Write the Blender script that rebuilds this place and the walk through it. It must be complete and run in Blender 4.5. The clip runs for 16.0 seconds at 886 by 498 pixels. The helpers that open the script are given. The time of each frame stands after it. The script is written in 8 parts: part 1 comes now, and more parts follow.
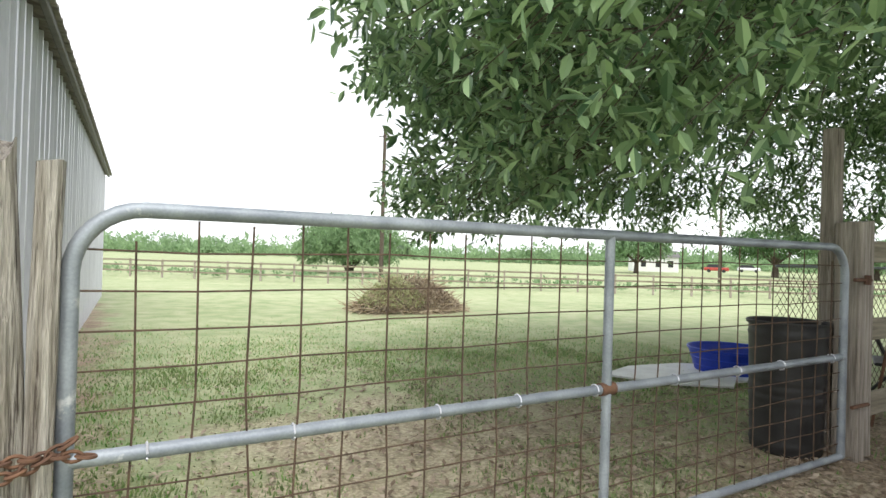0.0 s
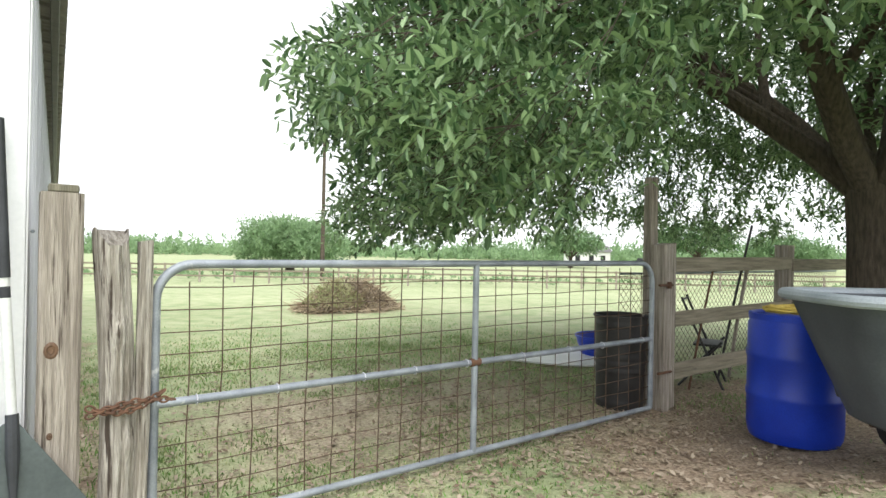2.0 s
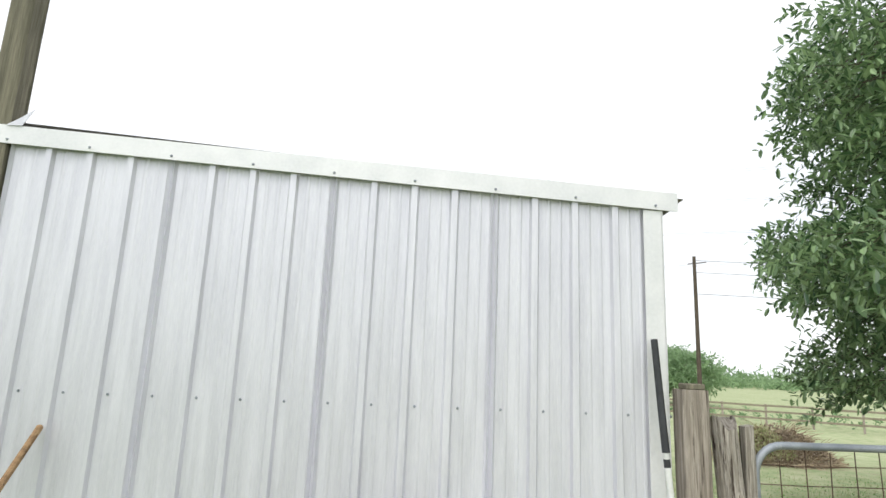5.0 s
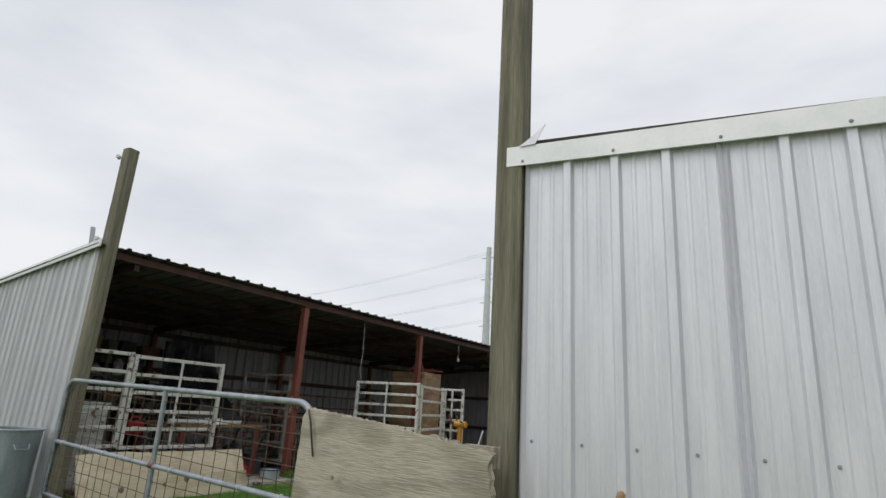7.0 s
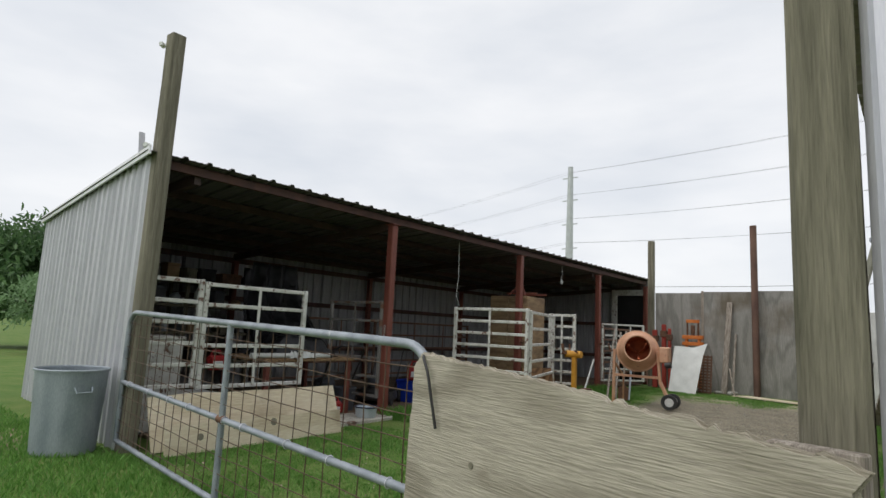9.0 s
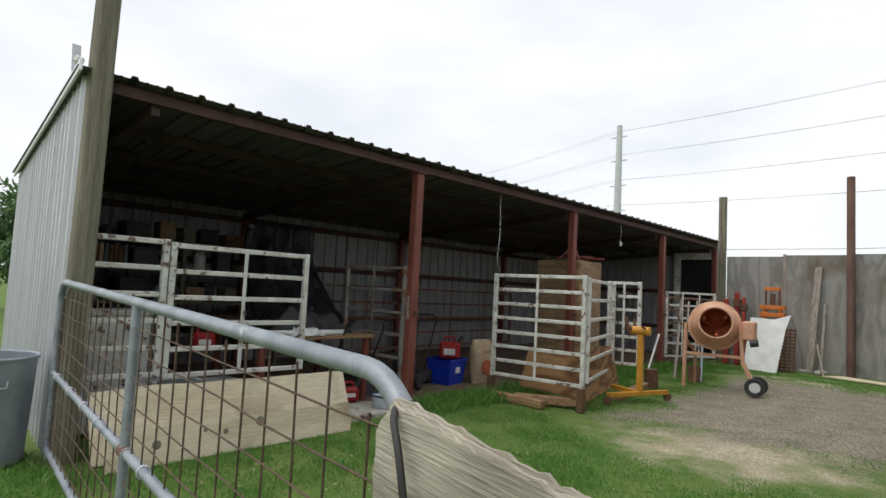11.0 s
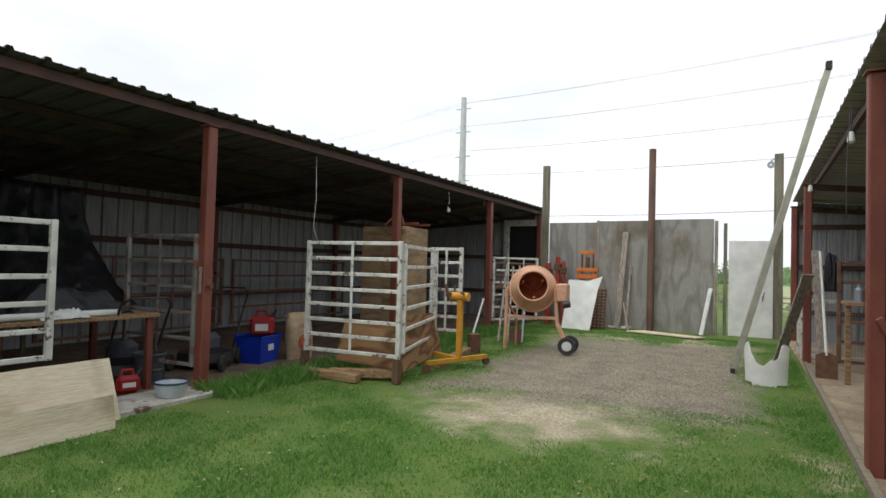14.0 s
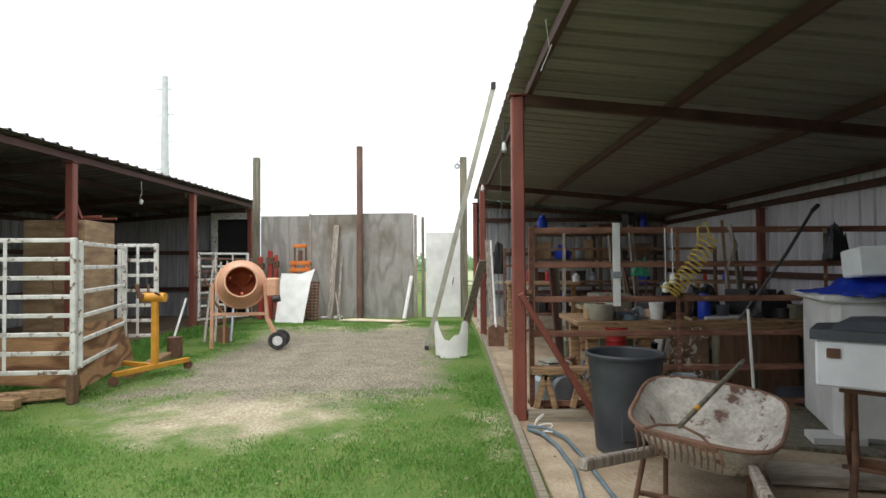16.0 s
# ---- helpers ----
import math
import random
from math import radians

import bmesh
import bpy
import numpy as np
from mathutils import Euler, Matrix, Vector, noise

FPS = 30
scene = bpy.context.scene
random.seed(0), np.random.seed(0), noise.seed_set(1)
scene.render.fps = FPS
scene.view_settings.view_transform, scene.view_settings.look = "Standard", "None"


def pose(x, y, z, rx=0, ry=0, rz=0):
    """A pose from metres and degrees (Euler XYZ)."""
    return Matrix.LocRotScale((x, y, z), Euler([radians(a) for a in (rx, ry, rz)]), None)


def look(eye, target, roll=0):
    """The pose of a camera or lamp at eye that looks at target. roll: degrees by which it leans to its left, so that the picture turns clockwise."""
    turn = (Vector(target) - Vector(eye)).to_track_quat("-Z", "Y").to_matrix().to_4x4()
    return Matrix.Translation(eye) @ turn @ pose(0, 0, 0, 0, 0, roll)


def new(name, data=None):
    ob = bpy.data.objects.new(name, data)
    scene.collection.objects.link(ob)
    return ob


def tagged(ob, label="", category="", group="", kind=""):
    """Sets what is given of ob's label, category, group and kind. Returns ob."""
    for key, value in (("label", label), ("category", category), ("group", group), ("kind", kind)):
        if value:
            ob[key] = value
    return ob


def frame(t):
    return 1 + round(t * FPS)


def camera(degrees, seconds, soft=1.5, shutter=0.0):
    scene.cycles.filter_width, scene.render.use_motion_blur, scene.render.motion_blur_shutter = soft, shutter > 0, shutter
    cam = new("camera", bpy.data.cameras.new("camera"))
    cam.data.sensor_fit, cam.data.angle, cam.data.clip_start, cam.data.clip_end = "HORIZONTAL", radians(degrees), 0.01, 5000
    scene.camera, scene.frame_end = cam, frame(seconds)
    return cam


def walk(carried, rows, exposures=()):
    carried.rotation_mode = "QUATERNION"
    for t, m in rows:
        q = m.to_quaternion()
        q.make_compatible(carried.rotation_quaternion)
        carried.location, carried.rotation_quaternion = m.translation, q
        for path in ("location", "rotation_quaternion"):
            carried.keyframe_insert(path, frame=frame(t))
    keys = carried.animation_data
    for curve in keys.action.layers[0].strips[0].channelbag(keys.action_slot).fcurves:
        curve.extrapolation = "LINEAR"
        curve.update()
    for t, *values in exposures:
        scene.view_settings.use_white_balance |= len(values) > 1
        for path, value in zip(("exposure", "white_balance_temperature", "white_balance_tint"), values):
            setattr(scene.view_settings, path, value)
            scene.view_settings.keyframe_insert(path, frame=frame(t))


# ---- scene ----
cam = camera(75.4, 16.0)
PATH = [
    (0, (4.717, -1.802, 1.22), (5.726, -0.075, 1.234), 1.7),
    (0.5, (4.531, -2.103, 1.236), (5.581, -0.401, 1.25), 1.3),
    (1, (4.385, -2.431, 1.283), (5.474, -0.754, 1.284), 1.2),
    (1.5, (4.252, -2.726, 1.296), (5.413, -1.097, 1.315), 0.9),
    (2, (4.136, -3.006, 1.402), (5.314, -1.39, 1.407), 1.1),
    (2.5, (3.985, -3.258, 1.502), (5.16, -1.64, 1.517), 0.9),
    (3, (3.746, -3.465, 1.633), (4.897, -1.83, 1.652), 0.8),
    (3.5, (3.527, -3.639, 1.691), (4.47, -1.877, 1.763), 1.0),
    (4, (3.273, -3.728, 1.715), (3.883, -1.83, 1.866), 1.7),
    (4.5, (2.876, -3.681, 1.697), (3.279, -1.738, 1.947), 2.1),
    (5, (2.66, -3.519, 1.696), (2.713, -1.56, 2.093), 2.4),
    (7.3, (1.018, -2.721, 1.568), (-0.056, -1.121, 2.104), 3.5),
    (7.5, (0.914, -2.632, 1.584), (-0.205, -1.056, 2.097), 3.4),
    (8, (0.558, -2.389, 1.633), (-0.63, -0.839, 2.064), 3.4),
    (8.5, (0.27, -2.109, 1.631), (-0.941, -0.556, 1.983), 3.1),
    (9, (0.046, -1.789, 1.645), (-1.191, -0.241, 1.919), 2.8),
    (9.2, (-0.058, -1.668, 1.638), (-1.303, -0.121, 1.876), 2.7),
    (11.3, (-0.931, -0.371, 1.743), (-2.293, 1.087, 1.879), 2.9),
    (11.5, (-0.983, -0.255, 1.746), (-2.351, 1.198, 1.877), 2.8),
    (12, (-1.048, -0.042, 1.683), (-2.489, 1.338, 1.82), 2.7),
    (12.5, (-1.072, 0.064, 1.703), (-2.53, 1.429, 1.809), 2.7),
    (13, (-0.989, 0.08, 1.748), (-2.343, 1.55, 1.822), 2.6),
    (13.5, (-0.867, 0.093, 1.713), (-2.016, 1.728, 1.786), 1.9),
    (14, (-0.767, 0.083, 1.731), (-1.701, 1.851, 1.789), 1.6),
    (14.5, (-0.669, 0.039, 1.74), (-1.381, 1.907, 1.794), 1.0),
    (15, (-0.634, 0.017, 1.748), (-1.117, 1.957, 1.798), 0.5),
    (15.5, (-0.622, -0.005, 1.746), (-0.868, 1.98, 1.792), 0.1),
    (16, (-0.602, 0.036, 1.734), (-0.612, 2.035, 1.778), -0.4),
]
walk(cam, [(t, look(eye, target, roll)) for t, eye, target, roll in PATH],
     [(0.0, 0.98), (3.0, 1.12), (4.5, 0.72), (5.2, 0.5), (7.3, -0.08), (9.2, 0.05), (11.3, 0.25), (12.5, 0.32), (13.0, 0.42), (14.0, 0.35), (15.0, 0.65), (16.0, 0.92)])

# ---- world, sun, light ----
world = bpy.data.worlds.new("overcast_sky")
scene.world = world
world.use_nodes = True
wn, wl = world.node_tree.nodes, world.node_tree.links
bg = wn["Background"]
sky = wn.new("ShaderNodeTexSky")
sky.sky_type, sky.sun_disc = "NISHITA", False
sky.sun_elevation, sky.sun_rotation = radians(58), radians(200)
sky_dim = wn.new("ShaderNodeVectorMath")
sky_dim.operation = "SCALE"
sky_dim.inputs["Scale"].default_value = 0.09
wl.new(sky.outputs[0], sky_dim.inputs[0])
wtc = wn.new("ShaderNodeTexCoord")
wmap = wn.new("ShaderNodeMapping")
wmap.inputs["Scale"].default_value = (1.0, 1.0, 3.2)
wl.new(wtc.outputs["Generated"], wmap.inputs[0])
cl = wn.new("ShaderNodeTexNoise")
cl.inputs["Scale"].default_value, cl.inputs["Detail"].default_value = 2.2, 5.0
wl.new(wmap.outputs[0], cl.inputs["Vector"])
cr = wn.new("ShaderNodeValToRGB")
cr.color_ramp.elements[0].position, cr.color_ramp.elements[1].position = 0.32, 0.62
cr.color_ramp.elements[0].color = (0.77, 0.805, 0.86, 1)
cr.color_ramp.elements[1].color = (0.97, 0.98, 1.0, 1)
wl.new(cl.outputs["Fac"], cr.inputs[0])
wmix = wn.new("ShaderNodeMix")
wmix.data_type = "RGBA"
wmix.inputs["Factor"].default_value = 0.9
wl.new(sky_dim.outputs[0], wmix.inputs["A"])
wl.new(cr.outputs[0], wmix.inputs["B"])
wl.new(wmix.outputs["Result"], bg.inputs[0])
bg.inputs[1].default_value = 1.0

sun_data = bpy.data.lights.new("sun", "SUN")
sun_data.energy, sun_data.angle, sun_data.color = 1.3, radians(48), (1.0, 0.97, 0.92)
sun = new("sun", sun_data)
sun.matrix_world = look((0, 0, 30), (0 + 30 * math.sin(radians(20)) * 0.62, 30 * math.cos(radians(20)) * 0.62, 0))


# ---- materials ----
def mat(name, c1, c2, scale=5.0, rough=0.65, metal=0.0, bump=0.15, fine=70.0, stretch=(1, 1, 1), spot=None, spot_scale=3.0,
        spot_at=0.6, dist=0.004, spec=0.5, fine_mix=0.25):
    m = bpy.data.materials.new(name)
    m.use_nodes = True
    n, l = m.node_tree.nodes, m.node_tree.links
    p = n["Principled BSDF"]
    tc, mp, info = n.new("ShaderNodeTexCoord"), n.new("ShaderNodeMapping"), n.new("ShaderNodeObjectInfo")
    mp.inputs["Scale"].default_value = stretch
    add = n.new("ShaderNodeVectorMath")
    add.operation = "MULTIPLY_ADD"
    add.inputs[1].default_value = (31.0, 17.0, 23.0)
    l.new(info.outputs["Random"], add.inputs[0])
    l.new(tc.outputs["Object"], add.inputs[2])
    l.new(add.outputs[0], mp.inputs[0])
    big, small = n.new("ShaderNodeTexNoise"), n.new("ShaderNodeTexNoise")
    big.inputs["Scale"].default_value, big.inputs["Detail"].default_value = scale, 6.0
    small.inputs["Scale"].default_value, small.inputs["Detail"].default_value = fine, 4.0
    l.new(mp.outputs[0], big.inputs["Vector"])
    l.new(mp.outputs[0], small.inputs["Vector"])
    ramp = n.new("ShaderNodeValToRGB")
    ramp.color_ramp.elements[0].position, ramp.color_ramp.elements[1].position = 0.33, 0.67
    ramp.color_ramp.elements[0].color, ramp.color_ramp.elements[1].color = (*c1, 1), (*c2, 1)
    l.new(big.outputs["Fac"], ramp.inputs[0])
    mx = n.new("ShaderNodeMix")
    mx.data_type, mx.blend_type = "RGBA", "OVERLAY"
    mx.inputs["Factor"].default_value = fine_mix
    l.new(ramp.outputs[0], mx.inputs["A"])
    l.new(small.outputs["Fac"], mx.inputs["B"])
    col = mx.outputs["Result"]
    if spot:
        sp = n.new("ShaderNodeTexNoise")
        sp.inputs["Scale"].default_value, sp.inputs["Detail"].default_value = spot_scale, 8.0
        sp.inputs["Roughness"].default_value = 0.65
        l.new(mp.outputs[0], sp.inputs["Vector"])
        sr = n.new("ShaderNodeValToRGB")
        sr.color_ramp.elements[0].position, sr.color_ramp.elements[1].position = spot_at, spot_at + 0.06
        l.new(sp.outputs["Fac"], sr.inputs[0])
        m2 = n.new("ShaderNodeMix")
        m2.data_type = "RGBA"
        l.new(sr.outputs[0], m2.inputs["Factor"])
        l.new(col, m2.inputs["A"])
        m2.inputs["B"].default_value = (*spot, 1)
        col = m2.outputs["Result"]
        if metal:
            mm = n.new("ShaderNodeMath")
            mm.operation = "MULTIPLY_ADD"
            mm.inputs[1].default_value, mm.inputs[2].default_value = -metal, metal
            l.new(sr.outputs[0], mm.inputs[0])
            l.new(mm.outputs[0], p.inputs["Metallic"])
    elif metal:
        p.inputs["Metallic"].default_value = metal
    l.new(col, p.inputs["Base Color"])
    rr = n.new("ShaderNodeMath")
    rr.operation = "MULTIPLY_ADD"
    rr.inputs[1].default_value, rr.inputs[2].default_value = 0.25, rough - 0.12
    l.new(big.outputs["Fac"], rr.inputs[0])
    l.new(rr.outputs[0], p.inputs["Roughness"])
    p.inputs["Specular IOR Level"].default_value = spec
    if bump:
        b = n.new("ShaderNodeBump")
        b.inputs["Strength"].default_value, b.inputs["Distance"].default_value = bump, dist
        l.new(small.outputs["Fac"], b.inputs["Height"])
        l.new(b.outputs[0], p.inputs["Normal"])
    return m


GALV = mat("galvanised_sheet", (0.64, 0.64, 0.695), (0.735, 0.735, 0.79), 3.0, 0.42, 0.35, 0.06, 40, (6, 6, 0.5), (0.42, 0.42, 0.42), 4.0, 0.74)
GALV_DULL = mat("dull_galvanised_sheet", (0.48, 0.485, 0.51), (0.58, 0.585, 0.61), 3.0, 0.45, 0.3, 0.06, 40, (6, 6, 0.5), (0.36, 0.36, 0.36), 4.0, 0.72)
# darker copy of the sheet: dim shed interior put into the base colour
GALV_SHADED = mat("shaded_galvanised_sheet", (0.28, 0.285, 0.30), (0.42, 0.425, 0.44), 3.0, 0.55, 0.2, 0.08, 40, (6, 6, 0.5), (0.25, 0.21, 0.18), 3.0, 0.7)
# dark base colour carries the shade under the long shed roof
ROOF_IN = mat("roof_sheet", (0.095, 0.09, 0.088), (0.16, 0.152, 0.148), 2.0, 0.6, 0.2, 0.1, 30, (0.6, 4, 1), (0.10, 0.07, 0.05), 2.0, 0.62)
TRIMM = mat("white_metal_trim", (0.72, 0.73, 0.74), (0.82, 0.82, 0.83), 4, 0.4, 0.2, 0.04, 50)
TUBE = mat("galvanised_tube", (0.215, 0.24, 0.27), (0.35, 0.38, 0.415), 8, 0.45, 0.3, 0.1, 120, (1, 1, 1), (0.55, 0.56, 0.56), 9, 0.66)
WIRE = mat("rusty_wire", (0.075, 0.052, 0.038), (0.16, 0.105, 0.07), 20, 0.75, 0.4, 0.2, 200)
RUST = mat("rust", (0.10, 0.053, 0.035), (0.20, 0.105, 0.062), 12, 0.85, 0.2, 0.4, 120)
REDSTEEL = mat("red_primer_steel", (0.15, 0.040, 0.027), (0.23, 0.068, 0.045), 5, 0.6, 0.0, 0.1, 90, (1, 1, 0.4), (0.10, 0.035, 0.025), 5, 0.66)
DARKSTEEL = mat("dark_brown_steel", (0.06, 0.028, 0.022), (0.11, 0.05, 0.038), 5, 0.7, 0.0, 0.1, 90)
# darker copy of the brown steel, with the under-roof shade in its colour
SHADESTEEL = mat("shaded_brown_steel", (0.05, 0.03, 0.025), (0.085, 0.05, 0.04), 5, 0.75, 0.0, 0.1, 90)
BROWNSTEEL = mat("brown_steel", (0.13, 0.065, 0.042), (0.25, 0.14, 0.09), 6, 0.65, 0.0, 0.15, 90, (1, 1, 1), (0.24, 0.18, 0.12), 5, 0.60)
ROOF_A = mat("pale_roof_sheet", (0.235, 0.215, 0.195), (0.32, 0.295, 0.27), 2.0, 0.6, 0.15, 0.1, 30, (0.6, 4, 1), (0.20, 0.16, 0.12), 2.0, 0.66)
STAINPLY = mat("stained_plywood", (0.17, 0.105, 0.055), (0.36, 0.245, 0.135), 2.5, 0.75, 0, 0.2, 20, (1, 1, 4), (0.33, 0.25, 0.13), 1.6, 0.62)
WHITEPAINT = mat("chipped_white_paint", (0.50, 0.50, 0.455), (0.70, 0.70, 0.66), 7, 0.5, 0.0, 0.12, 100, (1, 1, 1), (0.14, 0.075, 0.05), 13, 0.565)
WOODGREY = mat("weathered_wood", (0.22, 0.185, 0.15), (0.47, 0.415, 0.355), 3, 0.88, 0, 1.0, 16, (14, 14, 0.6), (0.075, 0.055, 0.042), 2.2, 0.60, 0.012, fine_mix=0.6)
WOODPOST = mat("treated_post_wood", (0.12, 0.112, 0.078), (0.25, 0.23, 0.17), 1.6, 0.88, 0, 0.9, 12, (14, 14, 0.7), (0.085, 0.08, 0.05), 1.1, 0.60, 0.008, fine_mix=0.55)
WOODH = mat("weathered_rail_wood", (0.17, 0.145, 0.10), (0.32, 0.28, 0.21), 5, 0.85, 0, 0.6, 26, (0.6, 9, 9), (0.09, 0.08, 0.06), 4, 0.66, 0.006)
BARKY = mat("silver_post_wood", (0.27, 0.235, 0.19), (0.60, 0.555, 0.49), 4, 0.9, 0, 1.0, 16, (12, 12, 0.7), (0.075, 0.055, 0.042), 2.6, 0.57, 0.02, fine_mix=0.6)
def ply_mat(name, c1, c2, grain, along, rings, fine, rough=0.85, stain=None, stain_scale=1.5, stain_at=0.6, bump=0.5):
    """Plywood: veneer figure as contour lines, fine fibres along the grain, and stains; grain: stretch of the figure."""
    m = bpy.data.materials.new(name)
    m.use_nodes = True
    n, l = m.node_tree.nodes, m.node_tree.links
    p = n["Principled BSDF"]
    tc, mp, mf, info = n.new("ShaderNodeTexCoord"), n.new("ShaderNodeMapping"), n.new("ShaderNodeMapping"), n.new("ShaderNodeObjectInfo")
    add = n.new("ShaderNodeVectorMath")
    add.operation = "MULTIPLY_ADD"
    add.inputs[1].default_value = (31.0, 17.0, 23.0)
    l.new(info.outputs["Random"], add.inputs[0])
    l.new(tc.outputs["Object"], add.inputs[2])
    mp.inputs["Scale"].default_value, mf.inputs["Scale"].default_value = grain, along
    l.new(add.outputs[0], mp.inputs[0])
    l.new(add.outputs[0], mf.inputs[0])
    wv, fb, st = n.new("ShaderNodeTexNoise"), n.new("ShaderNodeTexNoise"), n.new("ShaderNodeTexNoise")
    wv.inputs["Scale"].default_value, wv.inputs["Detail"].default_value = 1.3, 2.0
    mul, sin_, half = n.new("ShaderNodeMath"), n.new("ShaderNodeMath"), n.new("ShaderNodeMath")
    mul.operation, sin_.operation, half.operation = "MULTIPLY", "SINE", "MULTIPLY_ADD"
    mul.inputs[1].default_value, half.inputs[1].default_value, half.inputs[2].default_value = rings, 0.5, 0.5
    l.new(wv.outputs["Fac"], mul.inputs[0])
    l.new(mul.outputs[0], sin_.inputs[0])
    l.new(sin_.outputs[0], half.inputs[0])
    fb.inputs["Scale"].default_value, fb.inputs["Detail"].default_value = fine, 5.0
    l.new(mp.outputs[0], wv.inputs["Vector"])
    l.new(mf.outputs[0], fb.inputs["Vector"])
    l.new(add.outputs[0], st.inputs["Vector"])
    st.inputs["Scale"].default_value, st.inputs["Detail"].default_value = stain_scale, 7.0
    ramp = n.new("ShaderNodeValToRGB")
    ramp.color_ramp.elements[0].position, ramp.color_ramp.elements[1].position = 0.0, 0.55
    ramp.color_ramp.elements[0].color, ramp.color_ramp.elements[1].color = (*c1, 1), (*c2, 1)
    l.new(half.outputs[0], ramp.inputs[0])
    mx = n.new("ShaderNodeMix")
    mx.data_type, mx.blend_type = "RGBA", "OVERLAY"
    mx.inputs["Factor"].default_value = 0.5
    l.new(ramp.outputs[0], mx.inputs["A"])
    l.new(fb.outputs["Fac"], mx.inputs["B"])
    col = mx.outputs["Result"]
    if stain:
        sr, m2 = n.new("ShaderNodeValToRGB"), n.new("ShaderNodeMix")
        sr.color_ramp.elements[0].position, sr.color_ramp.elements[1].position = stain_at, stain_at + 0.14
        sr.color_ramp.elements[1].color = (0.8, 0.8, 0.8, 1)
        l.new(st.outputs["Fac"], sr.inputs[0])
        m2.data_type = "RGBA"
        l.new(sr.outputs[0], m2.inputs["Factor"])
        l.new(col, m2.inputs["A"])
        m2.inputs["B"].default_value = (*stain, 1)
        col = m2.outputs["Result"]
    l.new(col, p.inputs["Base Color"])
    p.inputs["Roughness"].default_value, p.inputs["Specular IOR Level"].default_value = rough, 0.25
    b = n.new("ShaderNodeBump")
    b.inputs["Strength"].default_value, b.inputs["Distance"].default_value = bump, 0.006
    l.new(fb.outputs["Fac"], b.inputs["Height"])
    l.new(b.outputs[0], p.inputs["Normal"])
    return m


PLYOLD = ply_mat("grey_plywood", (0.29, 0.26, 0.205), (0.42, 0.38, 0.31), (0.35, 1, 1.4), (1.6, 8, 26), 38.0, 7.0, 0.92, (0.19, 0.16, 0.115), 2.4, 0.60, 0.9)
PLYFENCE = ply_mat("fence_plywood", (0.22, 0.215, 0.195), (0.30, 0.29, 0.265), (1.1, 1, 0.28), (22, 8, 1.4), 55.0, 5.0, 0.9, (0.13, 0.10, 0.065), 0.8, 0.55)
PLYNEW = ply_mat("pale_plywood", (0.57, 0.49, 0.345), (0.66, 0.58, 0.43), (1, 0.3, 1.2), (8, 1.4, 18), 34.0, 6.0, 0.8, (0.31, 0.25, 0.165), 1.8, 0.58)
PLYBROWN = ply_mat("brown_plywood", (0.15, 0.075, 0.035), (0.33, 0.19, 0.092), (0.5, 0.5, 1.5), (1.5, 1.5, 16), 50.0, 6.0, 0.75, (0.10, 0.055, 0.03), 2.0, 0.62)
PINE = mat("old_pine", (0.20, 0.115, 0.055), (0.40, 0.26, 0.14), 5, 0.8, 0, 0.5, 30, (0.8, 8, 8), (0.09, 0.05, 0.028), 4, 0.58, fine_mix=0.5)
PINEDARK = mat("dark_stained_pine", (0.085, 0.045, 0.026), (0.16, 0.09, 0.05), 4, 0.6, 0, 0.3, 20, (8, 8, 0.7), (0.05, 0.03, 0.02), 3, 0.62, fine_mix=0.5)
CANPLASTIC = mat("dark_grey_plastic", (0.030, 0.034, 0.040), (0.055, 0.060, 0.068), 5, 0.5, 0, 0.08, 90, (1, 1, 1), (0.16, 0.05, 0.04), 3, 0.71)
BLACKPL = mat("black_plastic", (0.014, 0.013, 0.013), (0.030, 0.028, 0.027), 6, 0.5, 0, 0.15, 80)
BLUEPL = mat("blue_plastic", (0.004, 0.030, 0.36), (0.008, 0.045, 0.46), 4, 0.42, 0, 0.05, 90, (1, 1, 1), (0.05, 0.09, 0.32), 6, 0.70)
GREYTUB = mat("grey_tub_plastic", (0.052, 0.058, 0.070), (0.08, 0.09, 0.105), 3, 0.55, 0, 0.1, 70)
CANGALV = mat("galvanised_can", (0.27, 0.31, 0.34), (0.38, 0.42, 0.45), 4, 0.48, 0.45, 0.08, 60, (2, 2, 0.6), (0.18, 0.19, 0.20), 4, 0.7)
ORANGE = mat("faded_orange_paint", (0.50, 0.25, 0.145), (0.62, 0.37, 0.24), 5, 0.6, 0, 0.15, 90, (1, 1, 1), (0.34, 0.17, 0.11), 6, 0.62)
ORANGEIN = mat("rusty_orange", (0.26, 0.055, 0.02), (0.44, 0.11, 0.04), 7, 0.75, 0, 0.4, 60)
YELLOW = mat("yellow_paint", (0.50, 0.23, 0.02), (0.64, 0.32, 0.04), 6, 0.5, 0, 0.1, 90, (1, 1, 1), (0.25, 0.13, 0.05), 6, 0.66)
JACKO = mat("orange_paint", (0.55, 0.14, 0.02), (0.66, 0.20, 0.04), 6, 0.5, 0, 0.1, 90)
REDPL = mat("red_plastic", (0.28, 0.012, 0.012), (0.38, 0.02, 0.02), 6, 0.45, 0, 0.05, 90)
WHITEPL = mat("dirty_white_plastic", (0.60, 0.61, 0.59), (0.76, 0.77, 0.75), 4, 0.55, 0, 0.08, 70, (1, 1, 1), (0.42, 0.38, 0.30), 3, 0.68)
STYRO = mat("white_foam", (0.68, 0.72, 0.73), (0.80, 0.83, 0.84), 6, 0.8, 0, 0.2, 160)
